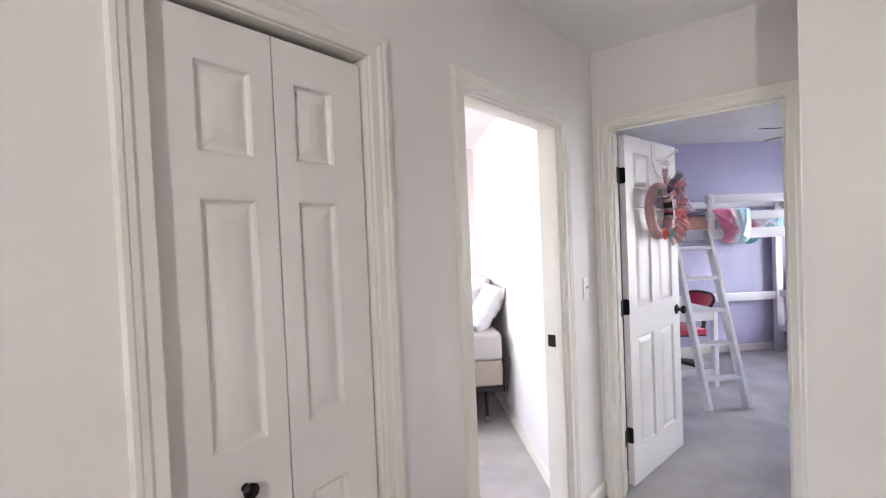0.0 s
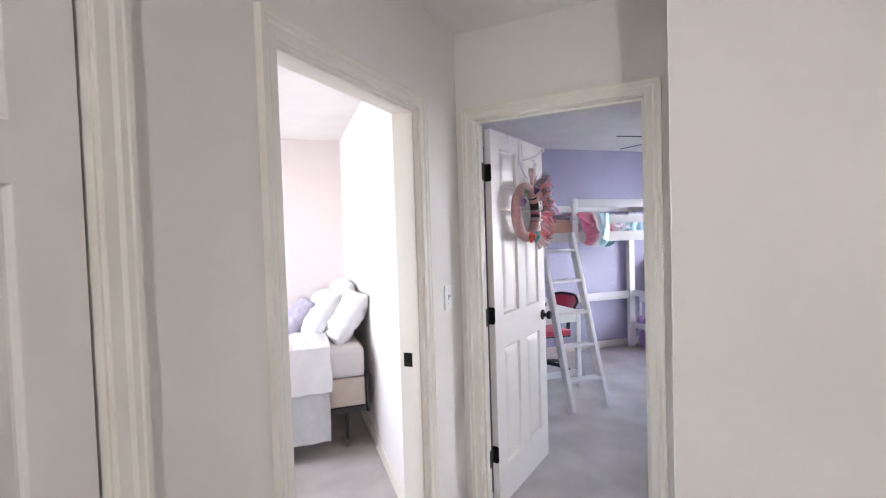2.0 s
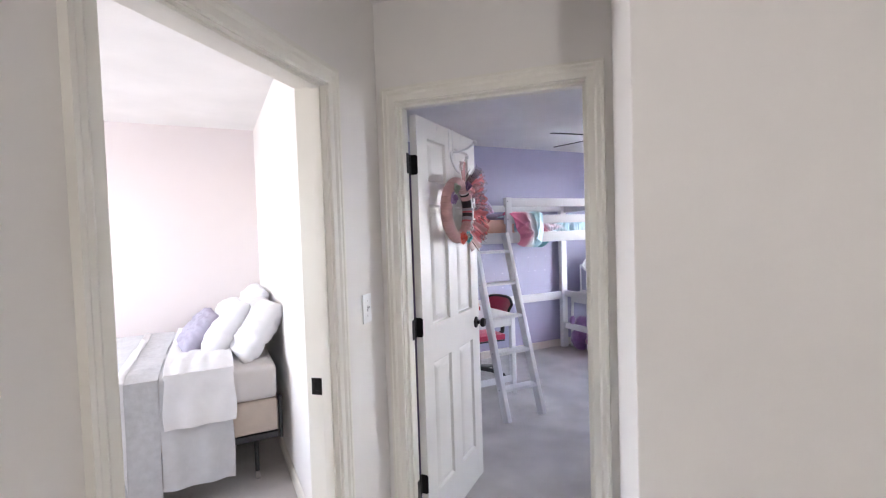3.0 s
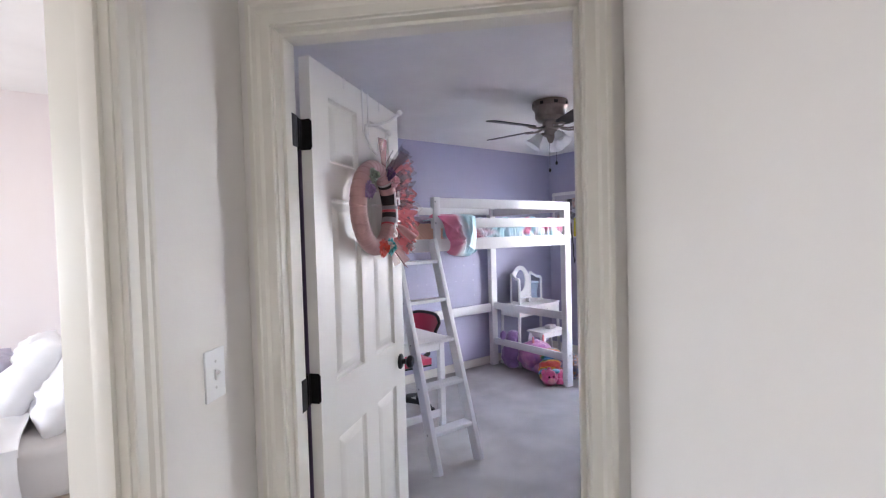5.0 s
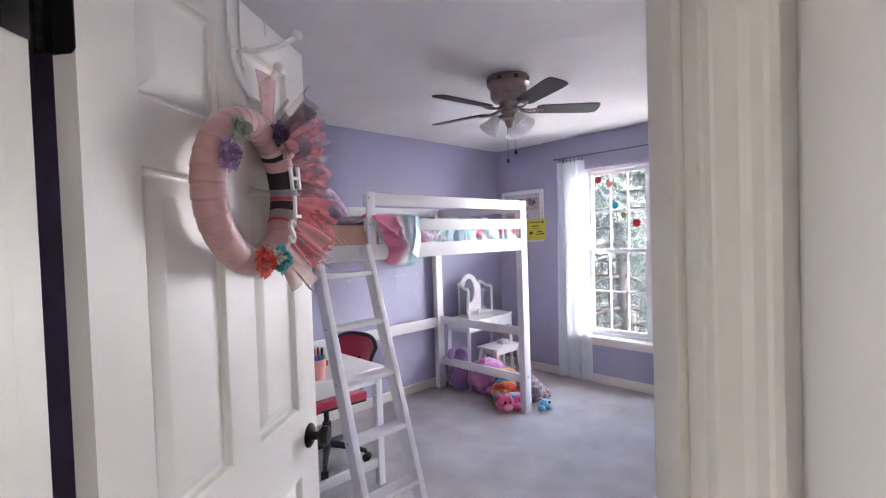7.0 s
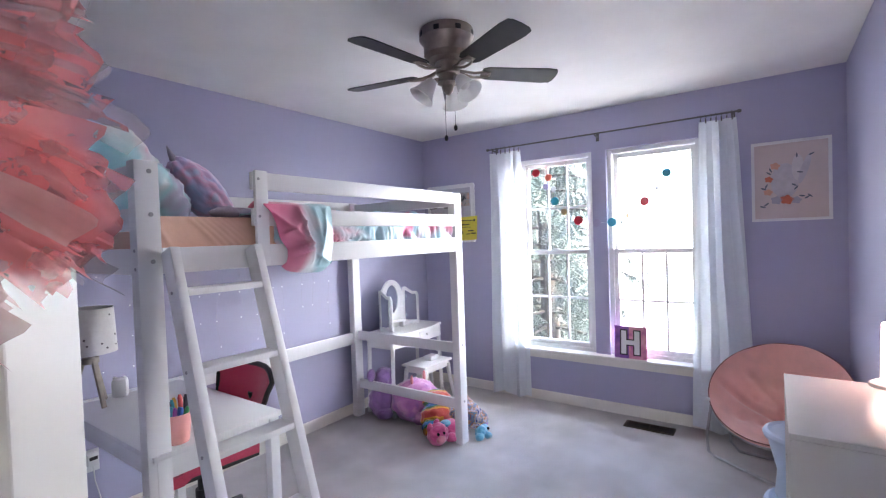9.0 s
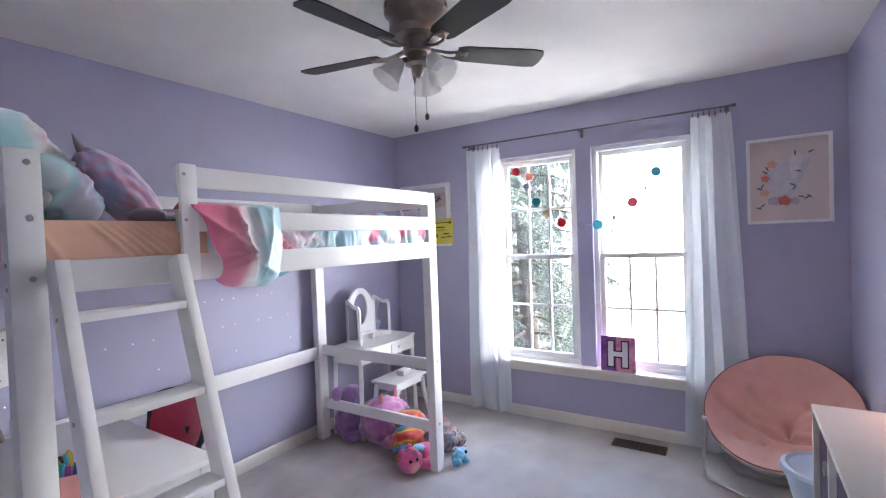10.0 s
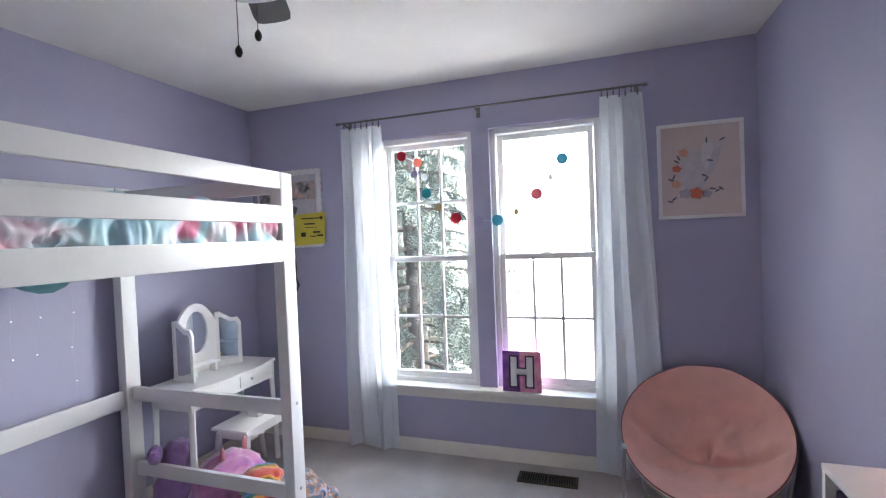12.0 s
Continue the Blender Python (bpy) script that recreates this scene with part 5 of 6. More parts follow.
FOLDS = [(2.80, 1.60, 2.97, 1.47, 0.020, 0.016), (2.86, 1.50, 2.96, 1.56, 0.022, 0.014), (2.88, 1.44, 3.00, 1.46, 0.026, 0.016), (2.94, 1.62, 2.985, 1.37, 0.034, 0.022),
         (3.03, 1.62, 3.04, 1.36, 0.020, 0.018), (3.10, 1.62, 3.02, 1.38, 0.016, 0.014), (2.90, 1.40, 2.98, 1.43, 0.018, 0.010), (3.02, 1.40, 3.11, 1.36, 0.014, 0.010)]


def hang(u, v):
    k = max(0.0, (v - 0.16) / 0.84)
    left = 2.775 + 0.095 * min(1.0, 1.5 * k) + 0.010 * math.sin(9 * k) - 0.02 * max(0.0, k - 0.6)
    right = 3.135 - 0.02 * k
    x = left + (right - left) * u
    if v < 0.16:
        y, z = BY0 + 0.09 - 0.105 * v / 0.16, 1.62 + 0.022 * math.sin(math.pi * v / 0.16)
    else:
        y = BY0 - 0.020 - 0.018 * math.sin(math.pi * min(1.0, k * 1.1))
        z = 1.628 - (1.628 - 1.318 - 0.020 * (1 - u) ** 2) * k
    # soft bag of cloth at the foot of the pink half, rounded hem
    bag = 0.045 * math.exp(-((u - 0.30) ** 2) / 0.06 - ((k - 0.78) ** 2) / 0.04) + 0.022 * math.exp(-((u - 0.82) ** 2) / 0.03 - ((k - 0.6) ** 2) / 0.2)
    y -= (bag + crease(x, z, FOLDS) + 0.010 * abs(noise.noise(Vector((x * 11, z * 7, 4))))) * min(1.0, v / 0.2)
    z += 0.022 * abs(2 * u - 1) ** 6 * max(0.0, k - 0.8) / 0.2
    return Vector((x, y + 0.020 * max(0.0, k - 0.93) / 0.07, z))


bm = B()
sheet(bm, hang, 72, 72, 0.005)
part("drape", bm, M_HANG, bl, "satin end of the blanket, half pink and half aqua", smooth=80)
bm = B()
blob(bm, (3.87, 4.97, 1.385), (0.16, 0.07, 0.11), 0.2, 2.0, 3, 3.0)
part("fold", bm, mat("teal_cloth", (0.14, 0.36, 0.42), 0.6, bump=0.2, bscale=20), bl, "teal fold hanging behind the mattress", smooth=80)


def pillow(name, c, size, rot, material, label, category="pillow", puff=0.5, group=""):
    """A stuffed cushion: two bulging faces that meet in a seam."""
    bm = B()
    n = 36
    w, h, t = size
    for s in (1, -1):
        def fn(u, v):
            a, b = 2 * u - 1, 2 * v - 1
            e = max(0.0, 1 - a ** 4) * max(0.0, 1 - b ** 4)
            k = 1 - 0.06 * (abs(a) * abs(b)) ** 0.5 * 0 - 0.05 * (1 - abs(a)) * abs(b) ** 3 - 0.05 * (1 - abs(b)) * abs(a) ** 3
            z = s * t / 2 * e ** puff * (1 + 0.20 * noise.noise(Vector((a * 2.3, b * 2.3, c[0] * 7 + s))))
            z += s * (0.055 * (0.3 - abs(noise.noise(Vector((a * 2.4 + b, b * 1.9 - a, c[1] * 5 + s))))) + 0.012 * noise.noise(Vector((a * 7, b * 7, c[1] + s)))) * min(1.0, 3 * e)
            return Vector((a * w / 2 * k, b * h / 2 * k, z))
        sheet(bm, fn, n, n)
    bmesh.ops.remove_doubles(bm, verts=bm.verts, dist=0.0004)
    return single(name, bm, material, label, category, pose(*c, *rot), group=group, smooth=80)


M_FURTD = mix_mat("tie_dye_plush", [(0.28, 0.40, 0.62), (0.48, 0.42, 0.66), (0.68, 0.38, 0.58), (0.46, 0.58, 0.74)], 0.9, 9.0, 0.5, 220, 0.8)
M_PKPL = mat("pink_plush", (0.68, 0.24, 0.28), 0.85, var=0.1, scale=14, bump=0.5, bscale=120, sheen=0.5)
pillow("pillow", (2.475, 4.60, 1.775), (0.38, 0.38, 0.26), (62, 10, 70), mix_mat("aqua_pillowcase", [(0.86, 0.30, 0.44), (0.86, 0.80, 0.84), (0.84, 0.90, 0.92), (0.56, 0.86, 0.89), (0.44, 0.82, 0.86), (0.50, 0.85, 0.89)], 0.34, 3.4, 0.1, 24, 0.4), "aqua and pink tie-dyed pillow against the bed end")
pillow("pillow", (2.575, 4.50, 1.695), (0.32, 0.28, 0.15), (58, 0, 75), mix_mat("lilac_aqua_dye", [(0.44, 0.40, 0.62), (0.56, 0.58, 0.74), (0.46, 0.78, 0.84), (0.78, 0.86, 0.90)], 0.34, 5.0, 0.1, 30, 0.4), "lilac and aqua satin pillow leaning on the bed end")
bm = B()
sheet(bm, lambda u, v: Vector((0.16 * (u - 0.5), 0.30 * (v - 0.5) * (1.1 - 0.7 * u), 0.03 * math.sin(4 * u + 5 * v) + 0.03 * noise.noise(Vector((u * 4, v * 4, 1))))), 12, 14, 0.02)
single("pink_cloth", bm, M_SP, "folded pink satin cloth lying on the pillows", "cloth", pose(2.385, 4.76, 1.905, 8, -24, 10), smooth=80)
pk = thing("plush_toy", pose(2.42, 4.91, 1.76), "pink plush toy with brown stitching on the loft bed", "plush toy")
bm = B()
blob(bm, (0, 0, 0), (0.115, 0.15, 0.16), 0.12, 2.4, 3, 1.0)
blob(bm, (-0.02, 0.10, 0.15), (0.035, 0.05, 0.05), 0.1, 2, 2, 5.0)
part("body", bm, M_PKPL, pk, smooth=80)
M_THREAD = mat("brown_thread", (0.18, 0.04, 0.06), 0.8)
for y, z, r in ((-0.03, 0.05, 0.03), (0.02, 0.045, -0.02), (-0.09, -0.08, 0.02), (-0.07, -0.06, 0.03), (0.05, -0.07, 0.0)):
    bm = B()
    tube(bm, [(-0.118, y - 0.02, z), (-0.122, y, z + 0.015 + r), (-0.118, y + 0.025, z + 0.005)], 0.004, 5)
    part("stitch", bm, M_THREAD, pk)

un = thing("plush_unicorn", pose(2.74, 4.47, 1.58), "tie-dyed blue and pink plush with a small horn on the mattress", "plush toy")
bm = B()
m = pose(0.015, 0, 0.135, 0, -46, 12)
blob(bm, (0, 0, 0), (0.085, 0.11, 0.20), 0.09, 3.6, 5, 2.0, m)
part("body", bm, M_FURTD, un, smooth=80)
bm = B()
tube(bm, [(-0.100, -0.01, 0.255), (-0.125, -0.015, 0.30), (-0.14, -0.015, 0.335)], [0.022, 0.012, 0.002], 10)
part("horn", bm, mat("grey_satin", (0.30, 0.28, 0.34), 0.5), un)
bm = B()
blob(bm, (0.03, -0.17, 0.03), (0.07, 0.04, 0.03), 0.2, 3, 2, 4.0)
blob(bm, (0.18, -0.02, 0.035), (0.16, 0.05, 0.033), 0.2, 3, 3, 8.0)
part("paw", bm, mat("mauve_plush", (0.40, 0.33, 0.42), 0.9, bump=0.5, bscale=120), un, smooth=80)

# ---- plush toys on the floor ----
M_PURP = mat("purple_plush", (0.32, 0.18, 0.44), 0.92, var=0.12, scale=12, bump=0.6, bscale=140, sheen=0.7)
M_PKP = mix_mat("pink_purple_plush", [(0.28, 0.11, 0.36), (0.50, 0.18, 0.42), (0.68, 0.34, 0.52)], 0.92, 8.0, 0.7, 140, 0.7)
M_RAIN = mix_mat("rainbow_plush", [(0.62, 0.08, 0.05), (0.75, 0.32, 0.03), (0.45, 0.20, 0.03), (0.04, 0.20, 0.08), (0.06, 0.25, 0.60)], 0.9, 9.0, 0.6, 140, 0.6)
M_HOT = mat("hot_pink_plush", (0.75, 0.12, 0.30), 0.9, var=0.1, scale=16, bump=0.6, bscale=140, sheen=0.6)
M_PATCH = mix_mat("patterned_cloth", [(0.05, 0.06, 0.20), (0.55, 0.52, 0.58), (0.50, 0.20, 0.04), (0.08, 0.26, 0.40), (0.35, 0.08, 0.06)], 0.8, 20.0, 0.3, 60, 0.3, 1.2)
M_BLUEP = mix_mat("blue_plush", [(0.06, 0.28, 0.48), (0.20, 0.52, 0.68), (0.55, 0.68, 0.75)], 0.9, 12.0, 0.6, 140, 0.6)
M_BEAD = mat("black_bead", (0.01, 0.01, 0.01), 0.15)


def plush(name, place, label, material, lumps, eyes=(), extra=()):
    t = thing(name, pose(*place), label, "plush toy")
    bm = B()
    for i, (c, r) in enumerate(lumps):
        blob(bm, c, r, 0.15, 3.4, 4, i * 1.9 + place[0])
    part("body", bm, material, t, smooth=80)
    for c, r, mt, nm in extra:
        bm = B()
        blob(bm, c, r, 0.12, 3.0, 3, c[0] * 9)
        part(nm, bm, mt, t, smooth=80)
    for c in eyes:
        bm = B()
        bmesh.ops.create_icosphere(bm, subdivisions=2, radius=0.011, matrix=Matrix.Translation(c))
        part("eye", bm, M_BEAD, t)
    return t


rt = M_RAIN.node_tree
rwv = rt.nodes.new("ShaderNodeTexWave")
rwv.inputs["Scale"].default_value, rwv.inputs["Distortion"].default_value = 2.1, 3.0
rwv.bands_direction = "DIAGONAL"
rt.links.new([x for x in rt.nodes if x.bl_idname == "ShaderNodeTexCoord"][0].outputs["Object"], rwv.inputs["Vector"])
rrp = [x for x in rt.nodes if x.bl_idname == "ShaderNodeValToRGB"][0]
rt.links.new(rwv.outputs["Fac"], rrp.inputs["Fac"])
for i, e in enumerate(rrp.color_ramp.elements):
    e.position = 0.08 + 0.21 * i
rrp.color_ramp.interpolation = "CONSTANT"
plush("plush_toy", (4.40, 4.90, 0), "purple plush toy sitting behind the bed post", M_PURP,
      [((0, 0, 0.13), (0.11, 0.11, 0.135)), ((0.01, -0.02, 0.32), (0.085, 0.085, 0.085)), ((-0.05, -0.06, 0.05), (0.06, 0.08, 0.05)), ((0.07, -0.07, 0.05), (0.06, 0.07, 0.05)), ((-0.10, 0.02, 0.36), (0.04, 0.03, 0.05))])
plush("plush_toy", (4.50, 4.63, 0), "large round pink and purple plush with ears", M_PKP,
      [((0, 0, 0.155), (0.20, 0.18, 0.16)), ((-0.10, -0.12, 0.06), (0.06, 0.07, 0.05)), ((0.12, -0.12, 0.06), (0.06, 0.07, 0.05))],
      (), [((-0.06, -0.02, 0.325), (0.013, 0.013, 0.045), M_PKPL, "ear"), ((0.10, -0.02, 0.32), (0.013, 0.013, 0.05), M_PKPL, "ear")])
plush("plush_toy", (4.44, 4.36, 0), "rainbow striped plush lying on the carpet", M_RAIN,
      [((0, 0, 0.10), (0.16, 0.11, 0.10)), ((0.05, 0.05, 0.20), (0.12, 0.10, 0.07)), ((-0.15, -0.04, 0.06), (0.07, 0.06, 0.06))])
plush("plush_toy", (4.26, 4.19, 0), "hot pink plush with dark eyes lying on the carpet", M_HOT,
      [((-0.06, 0, 0.075), (0.080, 0.070, 0.075)), ((0.09, 0.0, 0.062), (0.10, 0.070, 0.062)), ((0.02, -0.06, 0.035), (0.04, 0.05, 0.032)), ((-0.11, 0.03, 0.13), (0.026, 0.02, 0.03)), ((-0.03, 0.03, 0.135), (0.026, 0.02, 0.03))], ((-0.075, -0.064, 0.10), (-0.115, -0.045, 0.10)),
      [((-0.095, -0.055, 0.060), (0.042, 0.026, 0.030), M_PKPL, "muzzle"), ((0.03, 0.0, 0.118), (0.05, 0.04, 0.022), M_BLUEP, "mane")])
plush("plush_toy", (4.55, 4.16, 0), "heap of patterned cloth dolls and rags", M_PATCH,
      [((0, 0, 0.10), (0.10, 0.11, 0.10)), ((0.03, 0.07, 0.17), (0.08, 0.08, 0.06)), ((0.08, -0.06, 0.06), (0.07, 0.06, 0.06)), ((-0.04, 0.12, 0.12), (0.07, 0.06, 0.05))])
plush("plush_toy", (4.45, 3.985, 0), "small blue plush lying beside the bed post", M_BLUEP,
      [((0, 0, 0.045), (0.052, 0.038, 0.044)), ((0.065, 0.02, 0.036), (0.050, 0.036, 0.035)), ((-0.05, -0.02, 0.028), (0.036, 0.030, 0.027)), ((0.02, -0.045, 0.022), (0.03, 0.03, 0.022))], ((0.075, -0.016, 0.045),),
      [((0.125, 0.03, 0.050), (0.034, 0.008, 0.009), M_PURP, "horn"), ((0.0, 0.02, 0.082), (0.03, 0.02, 0.018), M_PATCH, "mane")])

# ---- saucer chair ----
M_BLUSH = mat("blush_velvet", (0.84, 0.46, 0.40), 0.8, var=0.07, scale=10, bump=0.25, bscale=90, sheen=0.5)
M_CHROME = mat("grey_tube", (0.40, 0.40, 0.41), 0.35, 0.7, var=0.06, scale=40)
sc = thing("saucer_chair", pose(4.985, 2.235, 0), "round blush pink tufted saucer chair on a folding metal frame", "saucer chair")
nrm = Vector((-0.60, 0.20, 0.78)).normalized()
RIM, RC = 0.365, Vector((0.02, 0.0, 0.47))
ux = Vector((0, 0, 1)).cross(nrm).normalized()
uy = nrm.cross(ux)
TUFT = [(0.0, 0.0), (0.16, 0.02), (-0.16, 0.02), (0.08, 0.15), (-0.08, 0.15), (0.08, -0.14), (-0.08, -0.14), (0.21, 0.15), (-0.21, 0.15), (0.18, -0.17), (-0.18, -0.17)]


def dish(r, a, off=0.0):
    x, y = r * math.cos(a), r * math.sin(a)
    d = 0.19 * (1 - (r / RIM) ** 2.2) - 0.016 * noise.noise(Vector((x * 6, y * 6, 3)))
    for p, q in TUFT:
        d += 0.013 * math.exp(-((x - p) ** 2 + (y - q) ** 2) / 0.0006) + 0.018 * math.exp(-((x - p) ** 2 + (y - q) ** 2) / 0.006)
        # pulled folds from the middle out to each button
        L = max(1e-4, p * p + q * q)
        k = max(0.0, min(1.0, (x * p + y * q) / L))
        d += 0.008 * math.exp(-((x - k * p) ** 2 + (y - k * q) ** 2) / 0.0005) * (1 if L > 0.01 else 0)
    # the fold where the back meets the seat
    d += 0.048 * math.exp(-((y + 0.05 - 0.5 * x * x) ** 2) / 0.0007) * max(0.0, 1 - abs(r / RIM) ** 6)
    return RC + ux * x + uy * y - nrm * (d + off)


bm = B()
prev = None
NA = 120
for k in range(1, 49):
    ring = [bm.verts.new(dish(RIM * k / 48, 2 * math.pi * i / NA)) for i in range(NA)]
    if prev:
        for i in range(NA):
            bm.faces.new((prev[i], prev[(i + 1) % NA], ring[(i + 1) % NA], ring[i]))
    else:
        bm.faces.new(ring)
    prev = ring
for off, sc_ in ((0.010, 1.015), (0.035, 1.01), (0.045, 0.97)):
    ring = [bm.verts.new(RC + (ux * math.cos(2 * math.pi * i / NA) + uy * math.sin(2 * math.pi * i / NA)) * RIM * sc_ - nrm * off) for i in range(NA)]
    for i in range(NA):
        bm.faces.new((prev[i], prev[(i + 1) % NA], ring[(i + 1) % NA], ring[i]))
    prev = ring
for k in range(27, 0, -2):
    ring = [bm.verts.new(dish(RIM * k / 28, 2 * math.pi * i / NA, 0.06)) for i in range(NA)]
    for i in range(NA):
        bm.faces.new((prev[i], prev[(i + 1) % NA], ring[(i + 1) % NA], ring[i]))
    prev = ring
bm.faces.new(prev[::-1])
cush = part("cushion", bm, M_BLUSH, sc, smooth=70)
bm = B()
tube(bm, [RC + (ux * math.cos(2 * math.pi * i / 72) + uy * math.sin(2 * math.pi * i / 72)) * RIM * 1.012 - nrm * 0.004 for i in range(72)], 0.0032, 8, True)
part("piping", bm, mat("dark_piping", (0.25, 0.10, 0.09), 0.7), cush)
bm = B()
tube(bm, [RC + (ux * math.cos(2 * math.pi * i / 60) + uy * math.sin(2 * math.pi * i / 60)) * RIM * 1.0 - nrm * 0.045 for i in range(60)], 0.009, 10, True)
part("rim_tube", bm, M_CHROME, sc)


def rim_point(deg, off=0.055):
    a = radians(deg)
    return RC + (ux * math.cos(a) + uy * math.sin(a)) * RIM - nrm * off


for pts in ((rim_point(183), (-0.05, 0.365, 0.14), (-0.03, 0.36, 0.035), (-0.035, 0.325, 0.011), (-0.22, 0.055, 0.011), (-0.245, 0.0, 0.011), (-0.24, -0.20, 0.035), (-0.22, -0.25, 0.14), rim_point(-12)),
            (rim_point(140), (0.24, 0.27, 0.2), (0.18, 0.25, 0.04), (0.12, 0.20, 0.011), (0.06, -0.20, 0.011), (0.09, -0.27, 0.04), (0.20, -0.29, 0.2), rim_point(40))):
    bm = B()
    tube(bm, pts, 0.009, 10)
    part("leg_frame", bm, M_CHROME, sc)
bm = B()
box(bm, -0.070, -0.048, 0.343, 0.366, 0.37, 0.39, 0.006)
part("joint", bm, M_VINYL, sc)

# ---- cube shelf, glowing lamp, blue tubs ----
M_LAM = mat("white_laminate", (0.72, 0.70, 0.68), 0.4, var=0.03, scale=5)
cs = thing("cube_shelf", pose(3.4525, 2.045, 0), "white cube shelf with dark purple fabric bins", "cube shelf")
bm = B()
box(bm, -0.312, 0.312, -0.17, 0.17, 0.884, 0.90, 0.002)
part("top", bm, M_LAM, cs)
for x in (-0.312, -0.008, 0.296):
    bm = B()
    box(bm, x, x + 0.016, -0.17, 0.169, 0.0, 0.883, 0.002)
    part("side_panel", bm, M_LAM, cs)
for z in (0.03, 0.315, 0.60):
    for x in (-0.295, 0.009):
        bm = B()
        box(bm, x, x + 0.286, -0.165, 0.168, z - 0.016, z, 0.001)
        part("shelf", bm, M_LAM, cs)
bm = B()
box(bm, -0.296, 0.296, -0.17, -0.166, 0.0, 0.883)
part("back_panel", bm, M_LAM, cs)
M_BIN = mat("purple_fabric", (0.045, 0.02, 0.07), 0.85, var=0.1, scale=40, bump=0.4, bscale=300)
for z in (0.03, 0.315, 0.60):
    for x in (-0.295, 0.009):
        b = thing("fabric_bin", pose(3.4525 + x + 0.143, 2.045, z), "dark purple fabric bin with a metal ring in the shelf", "fabric bin", "fabric bins")
        bm = B()
        box(bm, -0.135, 0.135, -0.16, 0.155, 0.001, 0.255, 0.008)
        part("box", bm, M_BIN, b)
        bm = B()
        tube(bm, [(0.018 * math.cos(q * math.pi / 8), 0.158, 0.16 + 0.018 * math.sin(q * math.pi / 8)) for q in range(16)], 0.003, 6, True)
        part("ring_pull", bm, M_CHROME, b, "metal ring pull")
gl_ = thing("glow_lamp", pose(3.735, 1.935, 0.90), "small pink glowing tube lamp on the cube shelf", "lamp")
bm = B()
lathe(bm, [(0.045, 0.0), (0.045, 0.012), (0.030, 0.022), (0.012, 0.024)], 24)
part("base", bm, M_LAM, gl_)
bm = B()
rod(bm, (0.0, 0, 0.02), (-0.025, 0, 0.22), 0.014, n=16)
part("tube", bm, mat("pink_glow", (1.0, 0.56, 0.46), 0.4, var=0.0, emit=1.1), gl_, "lit pinkish white tube")

M_TUB = mat("pale_blue_plastic", (0.50, 0.60, 0.74), 0.35, var=0.03, scale=12)
for i, z in enumerate((0.0, 0.297)):
    b = thing("storage_tub", pose(4.02, 2.145, z, 0, 0, 20), "pale blue plastic tub stacked beside the cube shelf", "storage tub", "stacked tubs")
    bm = B()
    lathe(bm, [(0.095, 0.001), (0.105, 0.02), (0.095, 0.12), (0.125, 0.24), (0.128, 0.26)], 32)
    part("tub", bm, M_TUB, b)
    bm = B()
    tube(bm, [(0.128 * math.cos(2 * math.pi * q / 40), 0.128 * math.sin(2 * math.pi * q / 40), 0.278) for q in range(40)], 0.018, 8, True)
    bmesh.ops.create_circle(bm, cap_ends=True, segments=40, radius=0.126, matrix=Matrix.Translation((0, 0, 0.29)))
    part("rim", bm, M_TUB, b)
pm = thing("tinsel_pompom", pose(3.86, 2.34, 0.0), "black and gold tinsel pompom on the carpet", "pompom")
bm = B()
rn = random.Random(9)
for i in range(160):
    d = Vector((rn.gauss(0, 1), rn.gauss(0, 1), rn.gauss(0, 1))).normalized()
    s = d.orthogonal().normalized() * 0.0025
    c = Vector((0, 0, 0.075))
    e = c + d * rn.uniform(0.05, 0.075)
    bm.faces.new([bm.verts.new(p) for p in (c - s, c + s, e + s, e - s)])
part("strands", bm, mix_mat("tinsel", [(0.02, 0.02, 0.02), (0.06, 0.05, 0.03), (0.45, 0.30, 0.06)], 0.3, 40.0), pm, smooth=0)

# ---- wreath and hook on the bedroom door ----
DM = Matrix.Translation(PIN) @ pose(0, 0, 0, 0, 0, DOOR_TURN) @ pose(0.004, -DOOR_T, 0)   # x along the leaf, -y out of its hall face
hk = thing("door_hook", DM @ pose(0.405, 0, 2.008), "white curled metal over-door hook", "door hook")
M_WMETAL = mat("white_metal", (0.78, 0.77, 0.76), 0.3, var=0.02, scale=20)
bm = B()
for x in (-0.022, 0.026):
    box(bm, x - 0.006, x + 0.006, -0.004, -0.0015, -0.15, 0.004, 0.0008)
    box(bm, x - 0.006, x + 0.006, -0.004, DOOR_T + 0.004, 0.0015, 0.004, 0.0008)
    box(bm, x - 0.006, x + 0.006, DOOR_T + 0.0015, DOOR_T + 0.004, -0.03, 0.004, 0.0008)
part("strap", bm, M_WMETAL, hk)
bm = B()
tube(bm, [(0.0, -0.006, -0.12), (0.02, -0.03, -0.118), (0.05, -0.075, -0.10), (0.07, -0.105, -0.075)], 0.006, 8)
blob(bm, (0.073, -0.11, -0.068), (0.012, 0.012, 0.012), 0, 1, 2)
part("upper_hook", bm, M_WMETAL, hk)
bm = B()
pts = []
for i in range(22):
    a = radians(100 + 250 * i / 21)
    pts.append((-0.002 + 0.040 * math.cos(a), -0.012 - 0.035 * (1 - math.cos(radians(250 * i / 21))) / 2, -0.175 + 0.055 * math.sin(a)))
pts += [(0.045, -0.06, -0.165), (0.05, -0.07, -0.15)]
tube(bm, pts, 0.006, 8)
blob(bm, (0.052, -0.073, -0.145), (0.012, 0.012, 0.012), 0, 1, 2)
part("lower_hook", bm, M_WMETAL, hk)
